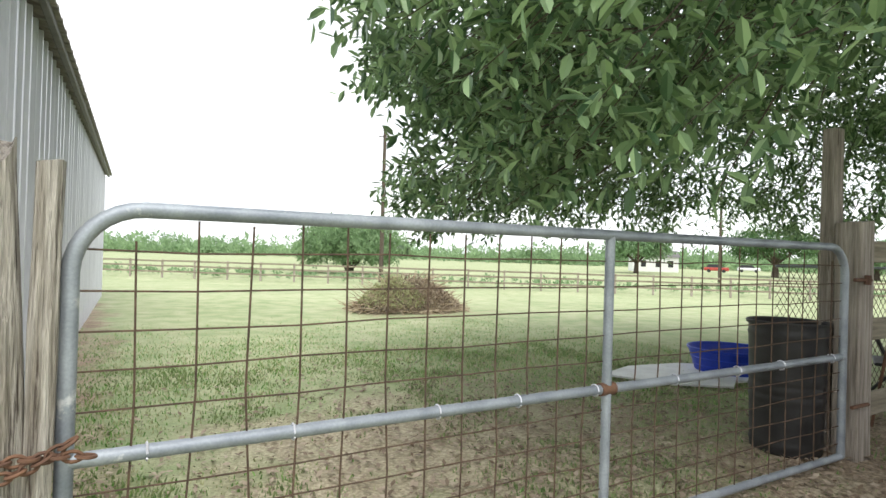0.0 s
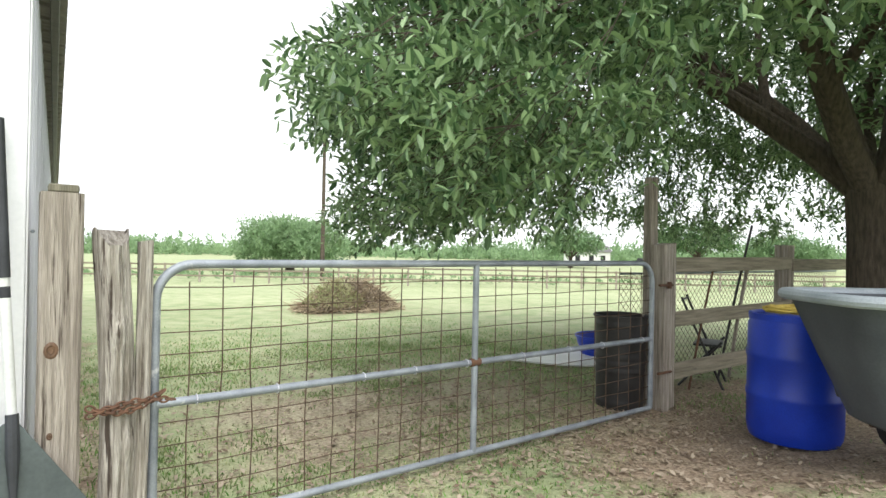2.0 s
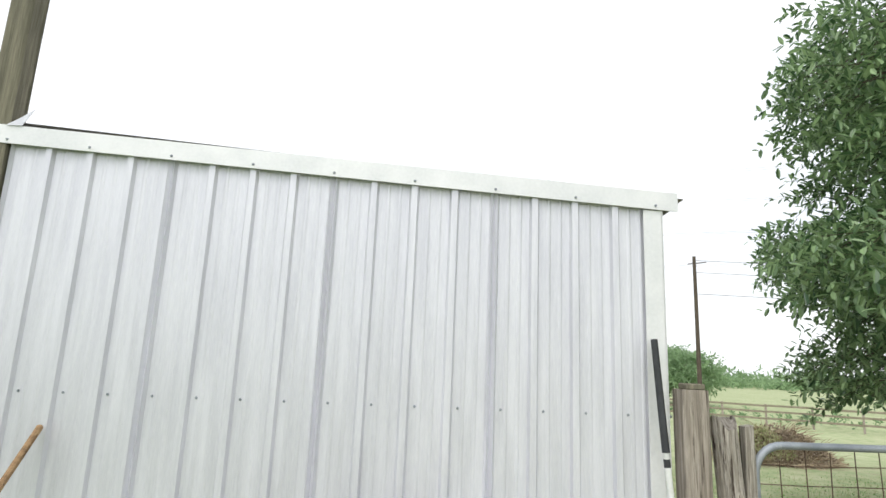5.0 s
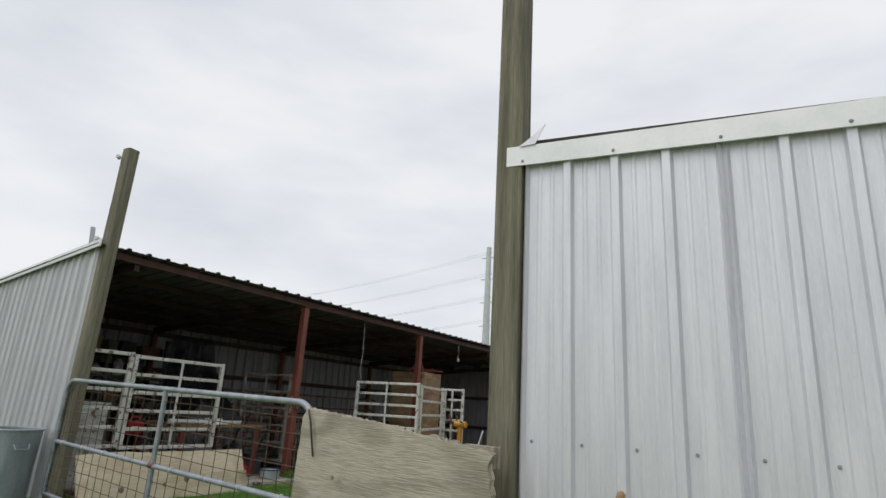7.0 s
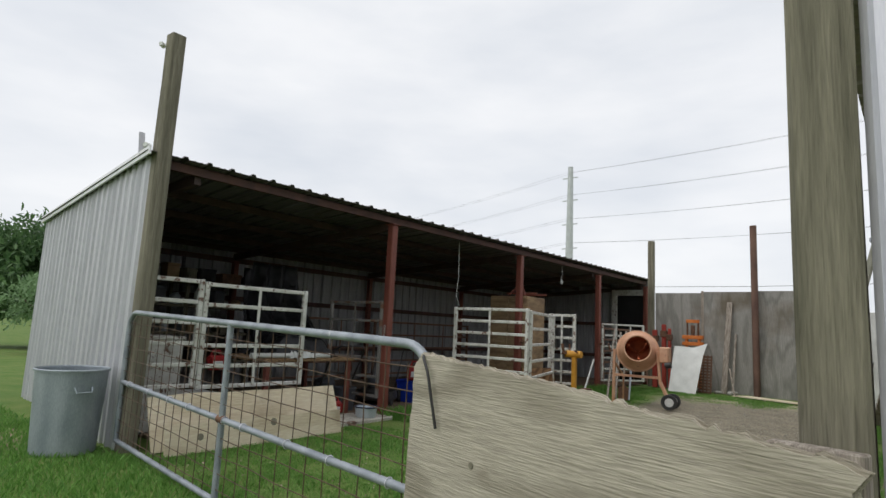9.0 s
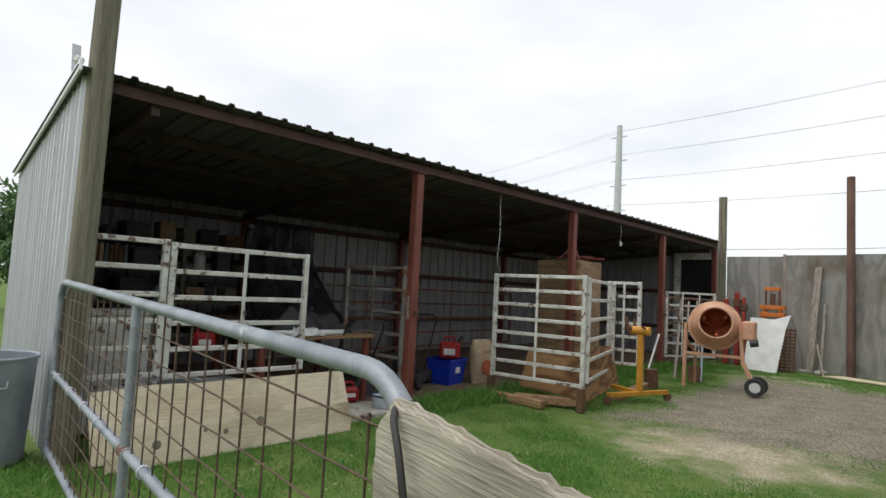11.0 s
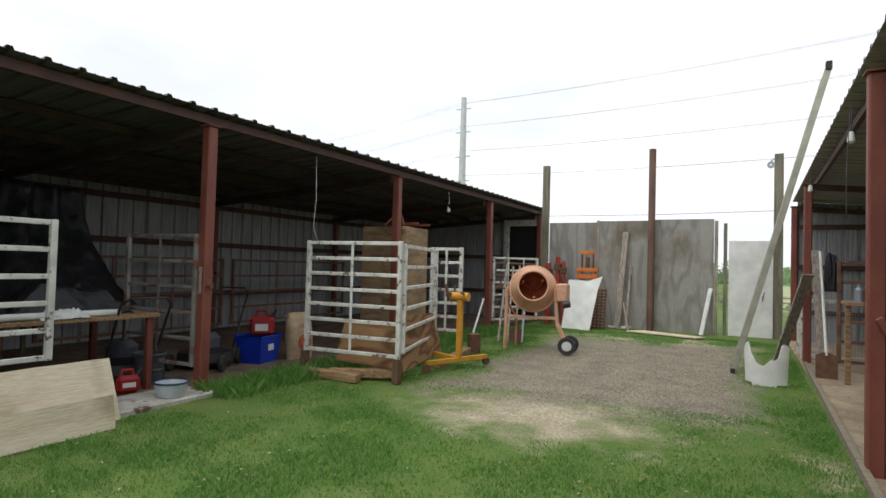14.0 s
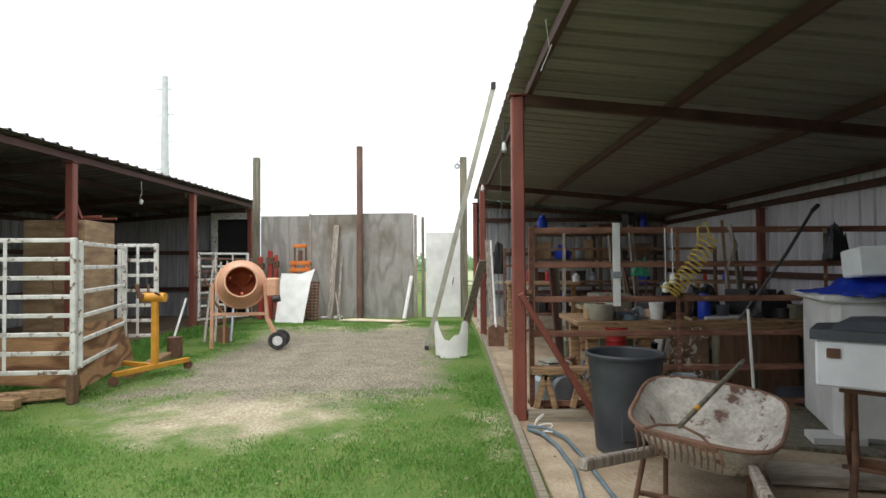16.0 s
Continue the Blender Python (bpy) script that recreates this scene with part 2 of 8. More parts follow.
TARP = mat("blue_tarp", (0.008, 0.035, 0.36), (0.02, 0.06, 0.50), 9, 0.55, 0, 0.3, 40)
BLACKTARP = mat("black_tarp", (0.008, 0.008, 0.009), (0.016, 0.016, 0.018), 6, 0.42, 0, 0.5, 14, dist=0.03, spec=0.35)
FOAMBLUE = mat("cyan_foam_mat", (0.06, 0.50, 0.70), (0.10, 0.62, 0.82), 4, 0.8, 0, 0.2, 160, (1, 1, 1), (0.05, 0.36, 0.52), 4, 0.66)
RUBBER = mat("rubber", (0.02, 0.02, 0.02), (0.04, 0.04, 0.04), 8, 0.8, 0, 0.3, 90)
HANDLEBLK = mat("black_grip", (0.025, 0.027, 0.03), (0.045, 0.048, 0.055), 8, 0.6, 0, 0.05, 90)
SLATE = mat("dark_blade_plastic", (0.07, 0.085, 0.085), (0.10, 0.12, 0.12), 4, 0.55, 0, 0.08, 60)
ALU = mat("dull_aluminium", (0.30, 0.30, 0.24), (0.42, 0.41, 0.34), 7, 0.5, 0.3, 0.1, 90, (1, 1, 1), (0.30, 0.30, 0.20), 5, 0.68)
MIXED = mat("mortar_crust", (0.34, 0.32, 0.275), (0.54, 0.515, 0.455), 7, 0.9, 0, 0.7, 45, (1, 1, 1), (0.13, 0.075, 0.055), 6, 0.57, fine_mix=0.5)
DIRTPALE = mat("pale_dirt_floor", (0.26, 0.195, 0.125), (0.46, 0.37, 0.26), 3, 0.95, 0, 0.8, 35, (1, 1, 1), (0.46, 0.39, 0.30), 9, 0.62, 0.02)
# darker than the pale dirt: long shed's interior shade is in the colour
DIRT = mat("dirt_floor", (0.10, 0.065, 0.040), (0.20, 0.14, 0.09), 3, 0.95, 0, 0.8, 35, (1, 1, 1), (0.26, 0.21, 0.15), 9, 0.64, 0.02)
CONC = mat("concrete", (0.30, 0.29, 0.26), (0.42, 0.40, 0.36), 3, 0.9, 0, 0.4, 60, (1, 1, 1), (0.20, 0.17, 0.13), 4, 0.66)
BARK = mat("oak_bark", (0.062, 0.048, 0.036), (0.14, 0.11, 0.082), 6, 0.95, 0, 1.0, 22, (5, 5, 1), (0.055, 0.042, 0.033), 5, 0.62, 0.03)
STRAW = mat("dry_brush", (0.28, 0.21, 0.135), (0.52, 0.43, 0.30), 3, 0.9, 0, 0.2, 60)
CARDB = mat("cardboard", (0.30, 0.19, 0.10), (0.40, 0.27, 0.16), 4, 0.85, 0, 0.15, 60)
PAPERBAG = mat("paper_sack", (0.38, 0.27, 0.16), (0.52, 0.40, 0.26), 5, 0.8, 0, 0.4, 20)
GLASSY = mat("dark_opening", (0.012, 0.012, 0.013), (0.02, 0.02, 0.022), 4, 0.4, 0, 0.02, 40)
GREENPL = mat("green_cloth", (0.01, 0.16, 0.09), (0.02, 0.24, 0.13), 6, 0.7, 0, 0.3, 40)
ROPE = mat("yellow_rope", (0.50, 0.36, 0.06), (0.66, 0.50, 0.12), 20, 0.7, 0, 0.3, 200)
HOSE = mat("blue_grey_hose", (0.08, 0.13, 0.16), (0.13, 0.19, 0.22), 12, 0.5, 0, 0.1, 90)
POLEM = mat("painted_steel_pole", (0.45, 0.47, 0.48), (0.55, 0.57, 0.58), 1, 0.5, 0.2, 0.03, 20)
CABLE = mat("dark_cable", (0.06, 0.06, 0.065), (0.10, 0.10, 0.105), 1, 0.6, 0, 0.0, 20)
CARWHITE = mat("white_car_paint", (0.70, 0.70, 0.70), (0.76, 0.76, 0.76), 2, 0.3, 0, 0.0, 20)
CARRED = mat("red_car_paint", (0.40, 0.05, 0.04), (0.46, 0.07, 0.05), 2, 0.3, 0, 0.0, 20)
HOUSEW = mat("white_siding", (0.70, 0.70, 0.68), (0.78, 0.78, 0.76), 2, 0.6, 0, 0.1, 8, (0.3, 0.3, 8))


def leaf_mat(name, c1, c2, trans=0.3, rough=0.45):
    m = bpy.data.materials.new(name)
    m.use_nodes = True
    n, l = m.node_tree.nodes, m.node_tree.links
    p, out = n["Principled BSDF"], n["Material Output"]
    geo, ramp = n.new("ShaderNodeNewGeometry"), n.new("ShaderNodeValToRGB")
    ramp.color_ramp.elements[0].color, ramp.color_ramp.elements[1].color = (*c1, 1), (*c2, 1)
    l.new(geo.outputs["Random Per Island"], ramp.inputs[0])
    tr, ms = n.new("ShaderNodeBsdfTranslucent"), n.new("ShaderNodeMixShader")
    l.new(ramp.outputs[0], p.inputs["Base Color"])
    l.new(ramp.outputs[0], tr.inputs[0])
    p.inputs["Roughness"].default_value = rough
    ms.inputs[0].default_value = trans
    l.new(p.outputs[0], ms.inputs[1])
    l.new(tr.outputs[0], ms.inputs[2])
    l.new(ms.outputs[0], out.inputs[0])
    return m


LEAF = leaf_mat("oak_leaves", (0.045, 0.105, 0.042), (0.37, 0.52, 0.26), 0.28, 0.32)
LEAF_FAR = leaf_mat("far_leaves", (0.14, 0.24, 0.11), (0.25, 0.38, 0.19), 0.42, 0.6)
# distance haze painted in as a paler, more translucent leaf green
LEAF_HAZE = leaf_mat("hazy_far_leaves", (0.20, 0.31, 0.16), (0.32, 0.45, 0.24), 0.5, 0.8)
LEAF_DARK = leaf_mat("dark_leaves", (0.055, 0.12, 0.045), (0.13, 0.23, 0.085), 0.4, 0.6)
GRASSM = leaf_mat("grass_blades", (0.075, 0.205, 0.03), (0.21, 0.40, 0.09), 0.35, 0.6)
DULLGRASS = leaf_mat("dull_grass_blades", (0.12, 0.19, 0.06), (0.30, 0.38, 0.16), 0.35, 0.6)
DRYGRASS = leaf_mat("dry_grass", (0.28, 0.32, 0.14), (0.50, 0.49, 0.28), 0.3, 0.7)
CHIPS = leaf_mat("fallen_leaves", (0.14, 0.095, 0.06), (0.46, 0.38, 0.29), 0.1, 0.8)


def ground_mat():
    m = bpy.data.materials.new("ground_cover")
    m.use_nodes = True
    n, l = m.node_tree.nodes, m.node_tree.links
    p = n["Principled BSDF"]
    tc = n.new("ShaderNodeTexCoord")

    def noise_tex(s, d=6.0):
        t = n.new("ShaderNodeTexNoise")
        t.inputs["Scale"].default_value, t.inputs["Detail"].default_value = s, d
        l.new(tc.outputs["Object"], t.inputs["Vector"])
        return t.outputs["Fac"]

    def ramp(src, a, ca, b, cb):
        r = n.new("ShaderNodeValToRGB")
        r.color_ramp.elements[0].position, r.color_ramp.elements[1].position = a, b
        r.color_ramp.elements[0].color, r.color_ramp.elements[1].color = (*ca, 1), (*cb, 1)
        l.new(src, r.inputs[0])
        return r.outputs[0]

    def mix(f, a, b, kind="MIX"):
        x = n.new("ShaderNodeMix")
        x.data_type, x.blend_type = "RGBA", kind
        if isinstance(f, float):
            x.inputs["Factor"].default_value = f
        else:
            l.new(f, x.inputs["Factor"])
        l.new(a, x.inputs["A"])
        l.new(b, x.inputs["B"])
        return x.outputs["Result"]

    def mask(name, s, soft=0.16):
        at = n.new("ShaderNodeAttribute")
        at.attribute_name = name
        add = n.new("ShaderNodeMath")
        add.operation = "ADD"
        sub = n.new("ShaderNodeMath")
        sub.operation = "MULTIPLY_ADD"
        sub.inputs[1].default_value, sub.inputs[2].default_value = 0.9, -0.45
        l.new(noise_tex(s, 8.0), sub.inputs[0])
        l.new(at.outputs["Fac"], add.inputs[0])
        l.new(sub.outputs[0], add.inputs[1])
        return ramp(add.outputs[0], 0.5 - soft, (0, 0, 0), 0.5 + soft, (1, 1, 1))

    big, mid, fine = noise_tex(0.35), noise_tex(2.6), noise_tex(45.0, 5.0)
    grass = mix(0.5, ramp(big, 0.35, (0.265, 0.33, 0.17), 0.65, (0.405, 0.45, 0.265)), ramp(mid, 0.32, (0.185, 0.26, 0.105), 0.68, (0.48, 0.445, 0.30)))
    turf = mix(0.5, ramp(big, 0.35, (0.075, 0.155, 0.03), 0.65, (0.13, 0.195, 0.052)), ramp(mid, 0.3, (0.065, 0.14, 0.024), 0.7, (0.185, 0.205, 0.068)))
    grass = mix(mask("turf", 1.5), grass, turf)
    dirt = mix(0.5, ramp(mid, 0.3, (0.20, 0.14, 0.095), 0.7, (0.41, 0.32, 0.23)), ramp(fine, 0.35, (0.13, 0.09, 0.062), 0.65, (0.46, 0.37, 0.28)))
    sand = mix(0.5, ramp(mid, 0.3, (0.32, 0.27, 0.175), 0.7, (0.48, 0.43, 0.30)), ramp(fine, 0.35, (0.21, 0.18, 0.125), 0.65, (0.55, 0.49, 0.36)))
    grav = mix(0.5, ramp(mid, 0.3, (0.13, 0.118, 0.088), 0.7, (0.30, 0.265, 0.195)), ramp(fine, 0.38, (0.085, 0.075, 0.055), 0.62, (0.37, 0.33, 0.25)))
    col = mix(mask("dirt", 3.0), grass, dirt)
    col = mix(mask("sand", 2.5), col, sand)
    col = mix(mask("gravel", 2.0), col, grav)
    col = mix(0.3, col, fine, "OVERLAY")
    l.new(col, p.inputs["Base Color"])
    p.inputs["Roughness"].default_value = 0.95
    p.inputs["Specular IOR Level"].default_value = 0.2
    b = n.new("ShaderNodeBump")
    b.inputs["Strength"].default_value, b.inputs["Distance"].default_value = 0.7, 0.02
    l.new(fine, b.inputs["Height"])
    l.new(b.outputs[0], p.inputs["Normal"])
    return m


GROUND = ground_mat()


# ---- mesh helpers ----
class Sh:
    """A growing mesh: corner points and faces."""

    def __init__(self):
        self.v, self.f, self.flat = [], [], False

    def add(self, vs, fs, m=None):
        o = len(self.v)
        self.v += [tuple(m @ Vector(q)) if m else tuple(q) for q in vs]
        self.f += [tuple(i + o for i in q) for q in fs]
        return self

    def box(self, x0, y0, z0, x1, y1, z1, c=0.004, m=None):
        """A box with chamfered edges."""
        x0, x1, y0, y1, z0, z1 = min(x0, x1), max(x0, x1), min(y0, y1), max(y0, y1), min(z0, z1), max(z0, z1)
        c = min(c, (x1 - x0) * 0.3, (y1 - y0) * 0.3, (z1 - z0) * 0.3)
        lo, hi, vs, idx = (x0, y0, z0), (x1, y1, z1), [], {}
        for sx in (0, 1):
            for sy in (0, 1):
                for sz in (0, 1):
                    s = (sx, sy, sz)
                    for ax in range(3):
                        q = [(hi[k] if s[k] else lo[k]) if k == ax else ((hi[k] - c) if s[k] else (lo[k] + c)) for k in range(3)]
                        idx[(s, ax)] = len(vs)
                        vs.append(q)
        fs = []

        def quad(ids):
            a, b, d = (Vector(vs[i]) for i in ids[:3])
            mid = sum((Vector(vs[i]) for i in ids), Vector()) / len(ids)
            ctr = Vector([(lo[k] + hi[k]) / 2 for k in range(3)])
            fs.append(tuple(ids) if (b - a).cross(d - b).dot(mid - ctr) > 0 else tuple(reversed(ids)))

        for ax in range(3):
            o = [k for k in range(3) if k != ax]
            for s in (0, 1):
                ring = []
                for a, b in ((0, 0), (1, 0), (1, 1), (0, 1)):
                    t = [0, 0, 0]
                    t[ax], t[o[0]], t[o[1]] = s, a, b
                    ring.append(idx[(tuple(t), ax)])
                quad(ring)
            for a in (0, 1):
                for b in (0, 1):
                    t0, t1 = [0, 0, 0], [0, 0, 0]
                    t0[ax], t1[ax] = 0, 1
                    t0[o[0]] = t1[o[0]] = a
                    t0[o[1]] = t1[o[1]] = b
                    quad([idx[(tuple(t0), o[0])], idx[(tuple(t1), o[0])], idx[(tuple(t1), o[1])], idx[(tuple(t0), o[1])]])
        for sx in (0, 1):
            for sy in (0, 1):
                for sz in (0, 1):
                    quad([idx[((sx, sy, sz), k)] for k in range(3)])
        return self.add(vs, fs, m)

    def beam(self, a, b, w, h, c=0.003, up=(0, 0, 1)):
        """A squared bar from a to b, w wide and h high."""
        a, b = Vector(a), Vector(b)
        d = b - a
        y = d.normalized()
        u = Vector(up)
        x = y.cross(u)
        if x.length < 1e-4:
            x = y.cross(Vector((1, 0, 0)))
        x.normalize()
        z = x.cross(y)
        m = Matrix(((x.x, y.x, z.x, a.x), (x.y, y.y, z.y, a.y), (x.z, y.z, z.z, a.z), (0, 0, 0, 1)))
        return self.box(-w / 2, 0, -h / 2, w / 2, d.length, h / 2, c, m)

    def tube(self, pts, r, n=10, caps=True, close=False):
        """A round bar along points; r may be a list."""
        pts = [Vector(q) for q in pts]
        rs = r if isinstance(r, (list, tuple)) else [r] * len(pts)
        o, prev = len(self.v), None
        for i, q in enumerate(pts):
            if close:
                t = pts[(i + 1) % len(pts)] - pts[i - 1]
            else:
                t = pts[min(i + 1, len(pts) - 1)] - pts[max(i - 1, 0)]
            t.normalize()
            if prev is None:
                prev = t.cross(Vector((0, 0, 1)) if abs(t.z) < 0.9 else Vector((1, 0, 0)))
            prev = prev - t * prev.dot(t)
            prev.normalize()
            s = t.cross(prev)
            for k in range(n):
                a = 2 * math.pi * k / n
                self.v.append(tuple(q + (prev * math.cos(a) + s * math.sin(a)) * rs[i]))
        rings = len(pts)
        for i in range(rings if close else rings - 1):
            for k in range(n):
                i2, k2 = (i + 1) % rings, (k + 1) % n
                self.f.append((o + i * n + k, o + i2 * n + k, o + i2 * n + k2, o + i * n + k2))
        if caps and not close:
            self.f.append(tuple(o + k for k in range(n)))
            self.f.append(tuple(o + (rings - 1) * n + k for k in reversed(range(n))))
        return self

    def lathe(self, prof, n=32, m=None, sx=1.0, sy=1.0):
        """A turned body from (radius, height) pairs."""
        vs, fs = [], []
        for r, z in prof:
            for k in range(n):
                a = 2 * math.pi * k / n
                vs.append((r * math.cos(a) * sx, r * math.sin(a) * sy, z))
        for i in range(len(prof) - 1):
            for k in range(n):
                k2 = (k + 1) % n
                fs.append((i * n + k, i * n + k2, (i + 1) * n + k2, (i + 1) * n + k))
        return self.add(vs, fs, m)

    def slab(self, poly, t, m=None):
        """A flat outline (x, y), t thick in z."""
        k = len(poly)
        vs = [(x, y, 0) for x, y in poly] + [(x, y, t) for x, y in poly]
        fs = [tuple(reversed(range(k))), tuple(range(k, 2 * k))] + [(i, (i + 1) % k, (i + 1) % k + k, i + k) for i in range(k)]
        return self.add(vs, fs, m)

    def mesh(self, name, mat_, smooth=True):
        me = bpy.data.meshes.new(name)
        me.from_pydata(self.v, [], self.f)
        me.materials.append(mat_)
        if smooth and not self.flat:
            me.polygons.foreach_set("use_smooth", [True] * len(me.polygons))
            me.set_sharp_from_angle(angle=radians(35))
        return me


def part(name, sh, material, parent, label=""):
    ob = new(name, sh.mesh(name, material))
    ob.parent = parent
    return tagged(ob, label)


def thing(name, m, label, category, group="", kind=""):
    e = new(name)
    e.empty_display_size = 0.2
    e.matrix_basis = m
    return tagged(e, label, category, group, kind)


def solo(name, sh, material, label, category, m=None, group="", kind=""):
    ob = new(name, sh.mesh(name, material))
    if m:
        ob.matrix_basis = m
    return tagged(ob, label, category, group, kind)


def arc(c, r, a0, a1, n, ax=(1, 0, 0), ay=(0, 0, 1)):
    c, ax, ay = Vector(c), Vector(ax), Vector(ay)
    return [c + ax * r * math.cos(radians(a0 + (a1 - a0) * i / n)) + ay * r * math.sin(radians(a0 + (a1 - a0) * i / n)) for i in range(n + 1)]


def smooth_step(a, b, x):
    t = max(0.0, min(1.0, (x - a) / (b - a)))
    return t * t * (3 - 2 * t)


YARD = 0.42
DIP = 1.1          # fall of the pasture


def zg(x, y):
    """Height of the ground."""
    if y > 0:
        s = 1 - smooth_step(2.4, 4.0, x)
    else:
        s = max(1 - smooth_step(1.5, 4.2, x - min(0, y + 0.6) * 0.6), 1 - smooth_step(-3.7, -0.9, y))
    return YARD * s * (1 - smooth_step(18, 40, abs(x) + abs(y))) - DIP * smooth_step(14, 37, 0.587 * x + 0.81 * y)


# ---- ground ----
def build_ground():
    # one sheet: fine near the sheds, coarse to the horizon
    def axis(lo, hi, step, far):
        core = list(np.arange(lo, hi + 1e-6, step))
        out_, d, x = [], step, hi
        while x < far:
            d *= 1.35
            x += d
            out_.append(x)
        left, d, x = [], step, lo
        while x > -far:
            d *= 1.35
            x -= d
            left.append(x)
        return list(reversed(left)) + core + out_

    xs, ys = axis(-9, 13, 0.125, 900), axis(-5, 15, 0.125, 900)
    vs, at = [], {"dirt": [], "sand": [], "gravel": [], "turf": []}
    for y in ys:
        for x in xs:
            n1 = noise.noise((x * 0.7, y * 0.7, 0)) * 0.02 + noise.noise((x * 2.3, y * 2.3, 4)) * 0.012
            near = 1 - smooth_step(15, 40, math.hypot(x, y))
            vs.append((x, y, zg(x, y) + (n1 - 0.01) * near))
            w = noise.noise((x * 0.9, y * 0.9, 9)) * 0.35
            # worn earth round the gate and under the tree
            d = max(0.0, 1.25 - math.hypot((x - 9.3) / 2.6, (y + 0.9) / 1.7)) * 1.3
            d = max(d, 0.75 - math.hypot((x - 10.2) / 2.1, (y - 8.8) / 1.3) * 0.5)
            d = max(d, 0.75 - math.hypot((x + 6.6) / 0.9, (y - 0.1) / 0.5) * 0.5)
            d = max(d, 0.62 - abs(x - 4.5) * 0.8 if y > 0 and y < 12 else 0)
            # pale soil round the gravel, gravel pad
            u, v = (x + 2.30) / 1.68, (y - 8.45) / 3.0
            g = 1.05 - max(abs(u), abs(v)) ** 2 * 0.62
            g = g if y > 4.2 and y < 12.2 else 0.0
            s = 0.86 - math.hypot((x + 2.35) / 1.2, (y - 5.1) / 0.85) * 0.45
            s = max(s, 0.82 - math.hypot((x + 2.4) / 2.2, (y - 11.8) / 1.1) * 0.45)
            s = max(s, 0.50 - math.hypot((x + 0.25) / 0.35, (y - 4.6) / 2.5) * 0.35)
            s = max(s, 0.80 - math.hypot((x - 6.7) / 3.0, (y - 1.2) / 2.2) * 0.55)
            s = max(s, (0.40 if y < 0 and 0.5 < x < 6.5 and y > -3 else 0))
            if y > 14.5:
                s = g = 0
            at["dirt"].append(max(0, min(1, d + w * 0.5)))
            at["sand"].append(max(0, min(1, s + w * 0.3)))
            at["turf"].append(1 - smooth_step(0.5, 3.5, x))
            at["gravel"].append(max(0, min(1, g)))
    nx = len(xs)
    fs = [(j * nx + i, j * nx + i + 1, (j + 1) * nx + i + 1, (j + 1) * nx + i) for j in range(len(ys) - 1) for i in range(nx - 1)]
    me = bpy.data.meshes.new("ground")
    me.from_pydata(vs, [], fs)
    for k, vals in at.items():
        me.attributes.new(k, "FLOAT", "POINT").data.foreach_set("value", vals)
    me.polygons.foreach_set("use_smooth", [True] * len(fs))
    me.materials.append(GROUND)
    tagged(new("ground", me), "mown grass with worn dirt and a gravel pad", "ground", "", "structure")


build_ground()


# ---- metal sheds ----
def rib_profile(length, step, phase=0.0):
    """Points (along, out) over a ribbed sheet."""
    pts = [(0.0, 0.0)]
    k = 0
    while k * step + phase <= length + 1e-6:
        u = k * step + phase
        for du, h in ((-0.032, 0), (-0.019, 0.026), (0.019, 0.026), (0.032, 0)):
            pts.append((u + du, h))
        for q in (0.36, 0.64):
            for du, h in ((-0.014, 0), (-0.006, 0.004), (0.006, 0.004), (0.014, 0)):
                pts.append((u + q * step + du, h))
        k += 1
    pts.append((length, 0.0))
    return sorted([q for q in pts if 0 <= q[0] <= length])


def ribbed(length, step, place, phase=0.0, t=0.004):
    """A closed ribbed sheet; place(along, end, out) gives the point at the lower (0) or upper (1) end."""
    sh, prof = Sh(), rib_profile(length, step, phase)
    sh.flat = True
    k = len(prof)
    vs = [place(u, e, h + o) for o in (0, -t) for e in (0, 1) for u, h in prof]
    fs = []
    for i in range(k - 1):
        fs.append((i, i + 1, k + i + 1, k + i))
        fs.append((3 * k + i, 3 * k + i + 1, 2 * k + i + 1, 2 * k + i))
        fs.append((2 * k + i, 2 * k + i + 1, i + 1, i))
        fs.append((k + i, k + i + 1, 3 * k + i + 1, 3 * k + i))
    return sh.add(vs, fs)


def sheet_wall(name, a, b, z0, ztop, out, material, step=0.256, sheet=4, girts=(), label="", girt_mat=DARKSTEEL, screws=()):
    """A wall of ribbed sheets from a to b (x, y); ztop(u) its height; out: the side to which the ribs stand."""
    a, b, o = Vector((*a, 0)), Vector((*b, 0)), Vector((*out, 0))
    length = (b - a).length
    d = (b - a) / length
    frame_ = Sh()
    for z in girts:
        p, q = a + d * 0.03 - o * 0.05, b - d * 0.03 - o * 0.05
        frame_.beam((p.x, p.y, z), (q.x, q.y, z), 0.06, 0.09)
    wall = tagged(new(name, frame_.mesh(name, girt_mat)), label, "wall", "", "structure")
    w, u0 = step * sheet, 0.0
    while u0 < length - 0.01:
        ln = min(w, length - u0)

        def place(u, e, h, u0=u0):
            q = a + d * (u0 + u) + o * (h + 0.001)
            return (q.x, q.y, ztop(u0 + u) if e else z0)

        part("metal_sheet", ribbed(ln, step, place, 0.0 if u0 == 0 else 0.0), material, wall)
        u0 += w
    if screws:
        sc = Sh()
        for z in screws:
            u = 0.02
            while u < length:
                q = a + d * (u + 0.045) + o * 0.004
                zz = z if z > 0 else ztop(u) + z
                r = 0.009
                sc.lathe([(0.0, 0.008), (r * 0.6, 0.008), (r, 0.0)], 6, Matrix.Translation((q.x, q.y, zz)) @ o.to_track_quat("Z", "Y").to_matrix().to_4x4())
                u += step
        tagged(part("screws", sc, TUBE, wall), "", "", "", "stuff")
    return wall


AW, AL = 4.12, 13.6        # shed A: width, length
A_BACK = 0.035             # its back wall runs out a little


def a_front(y):
    return 3.06 + 0.15 * smooth_step(0, 4, y)


def ab(y):
    return 4.12 + A_BACK * y


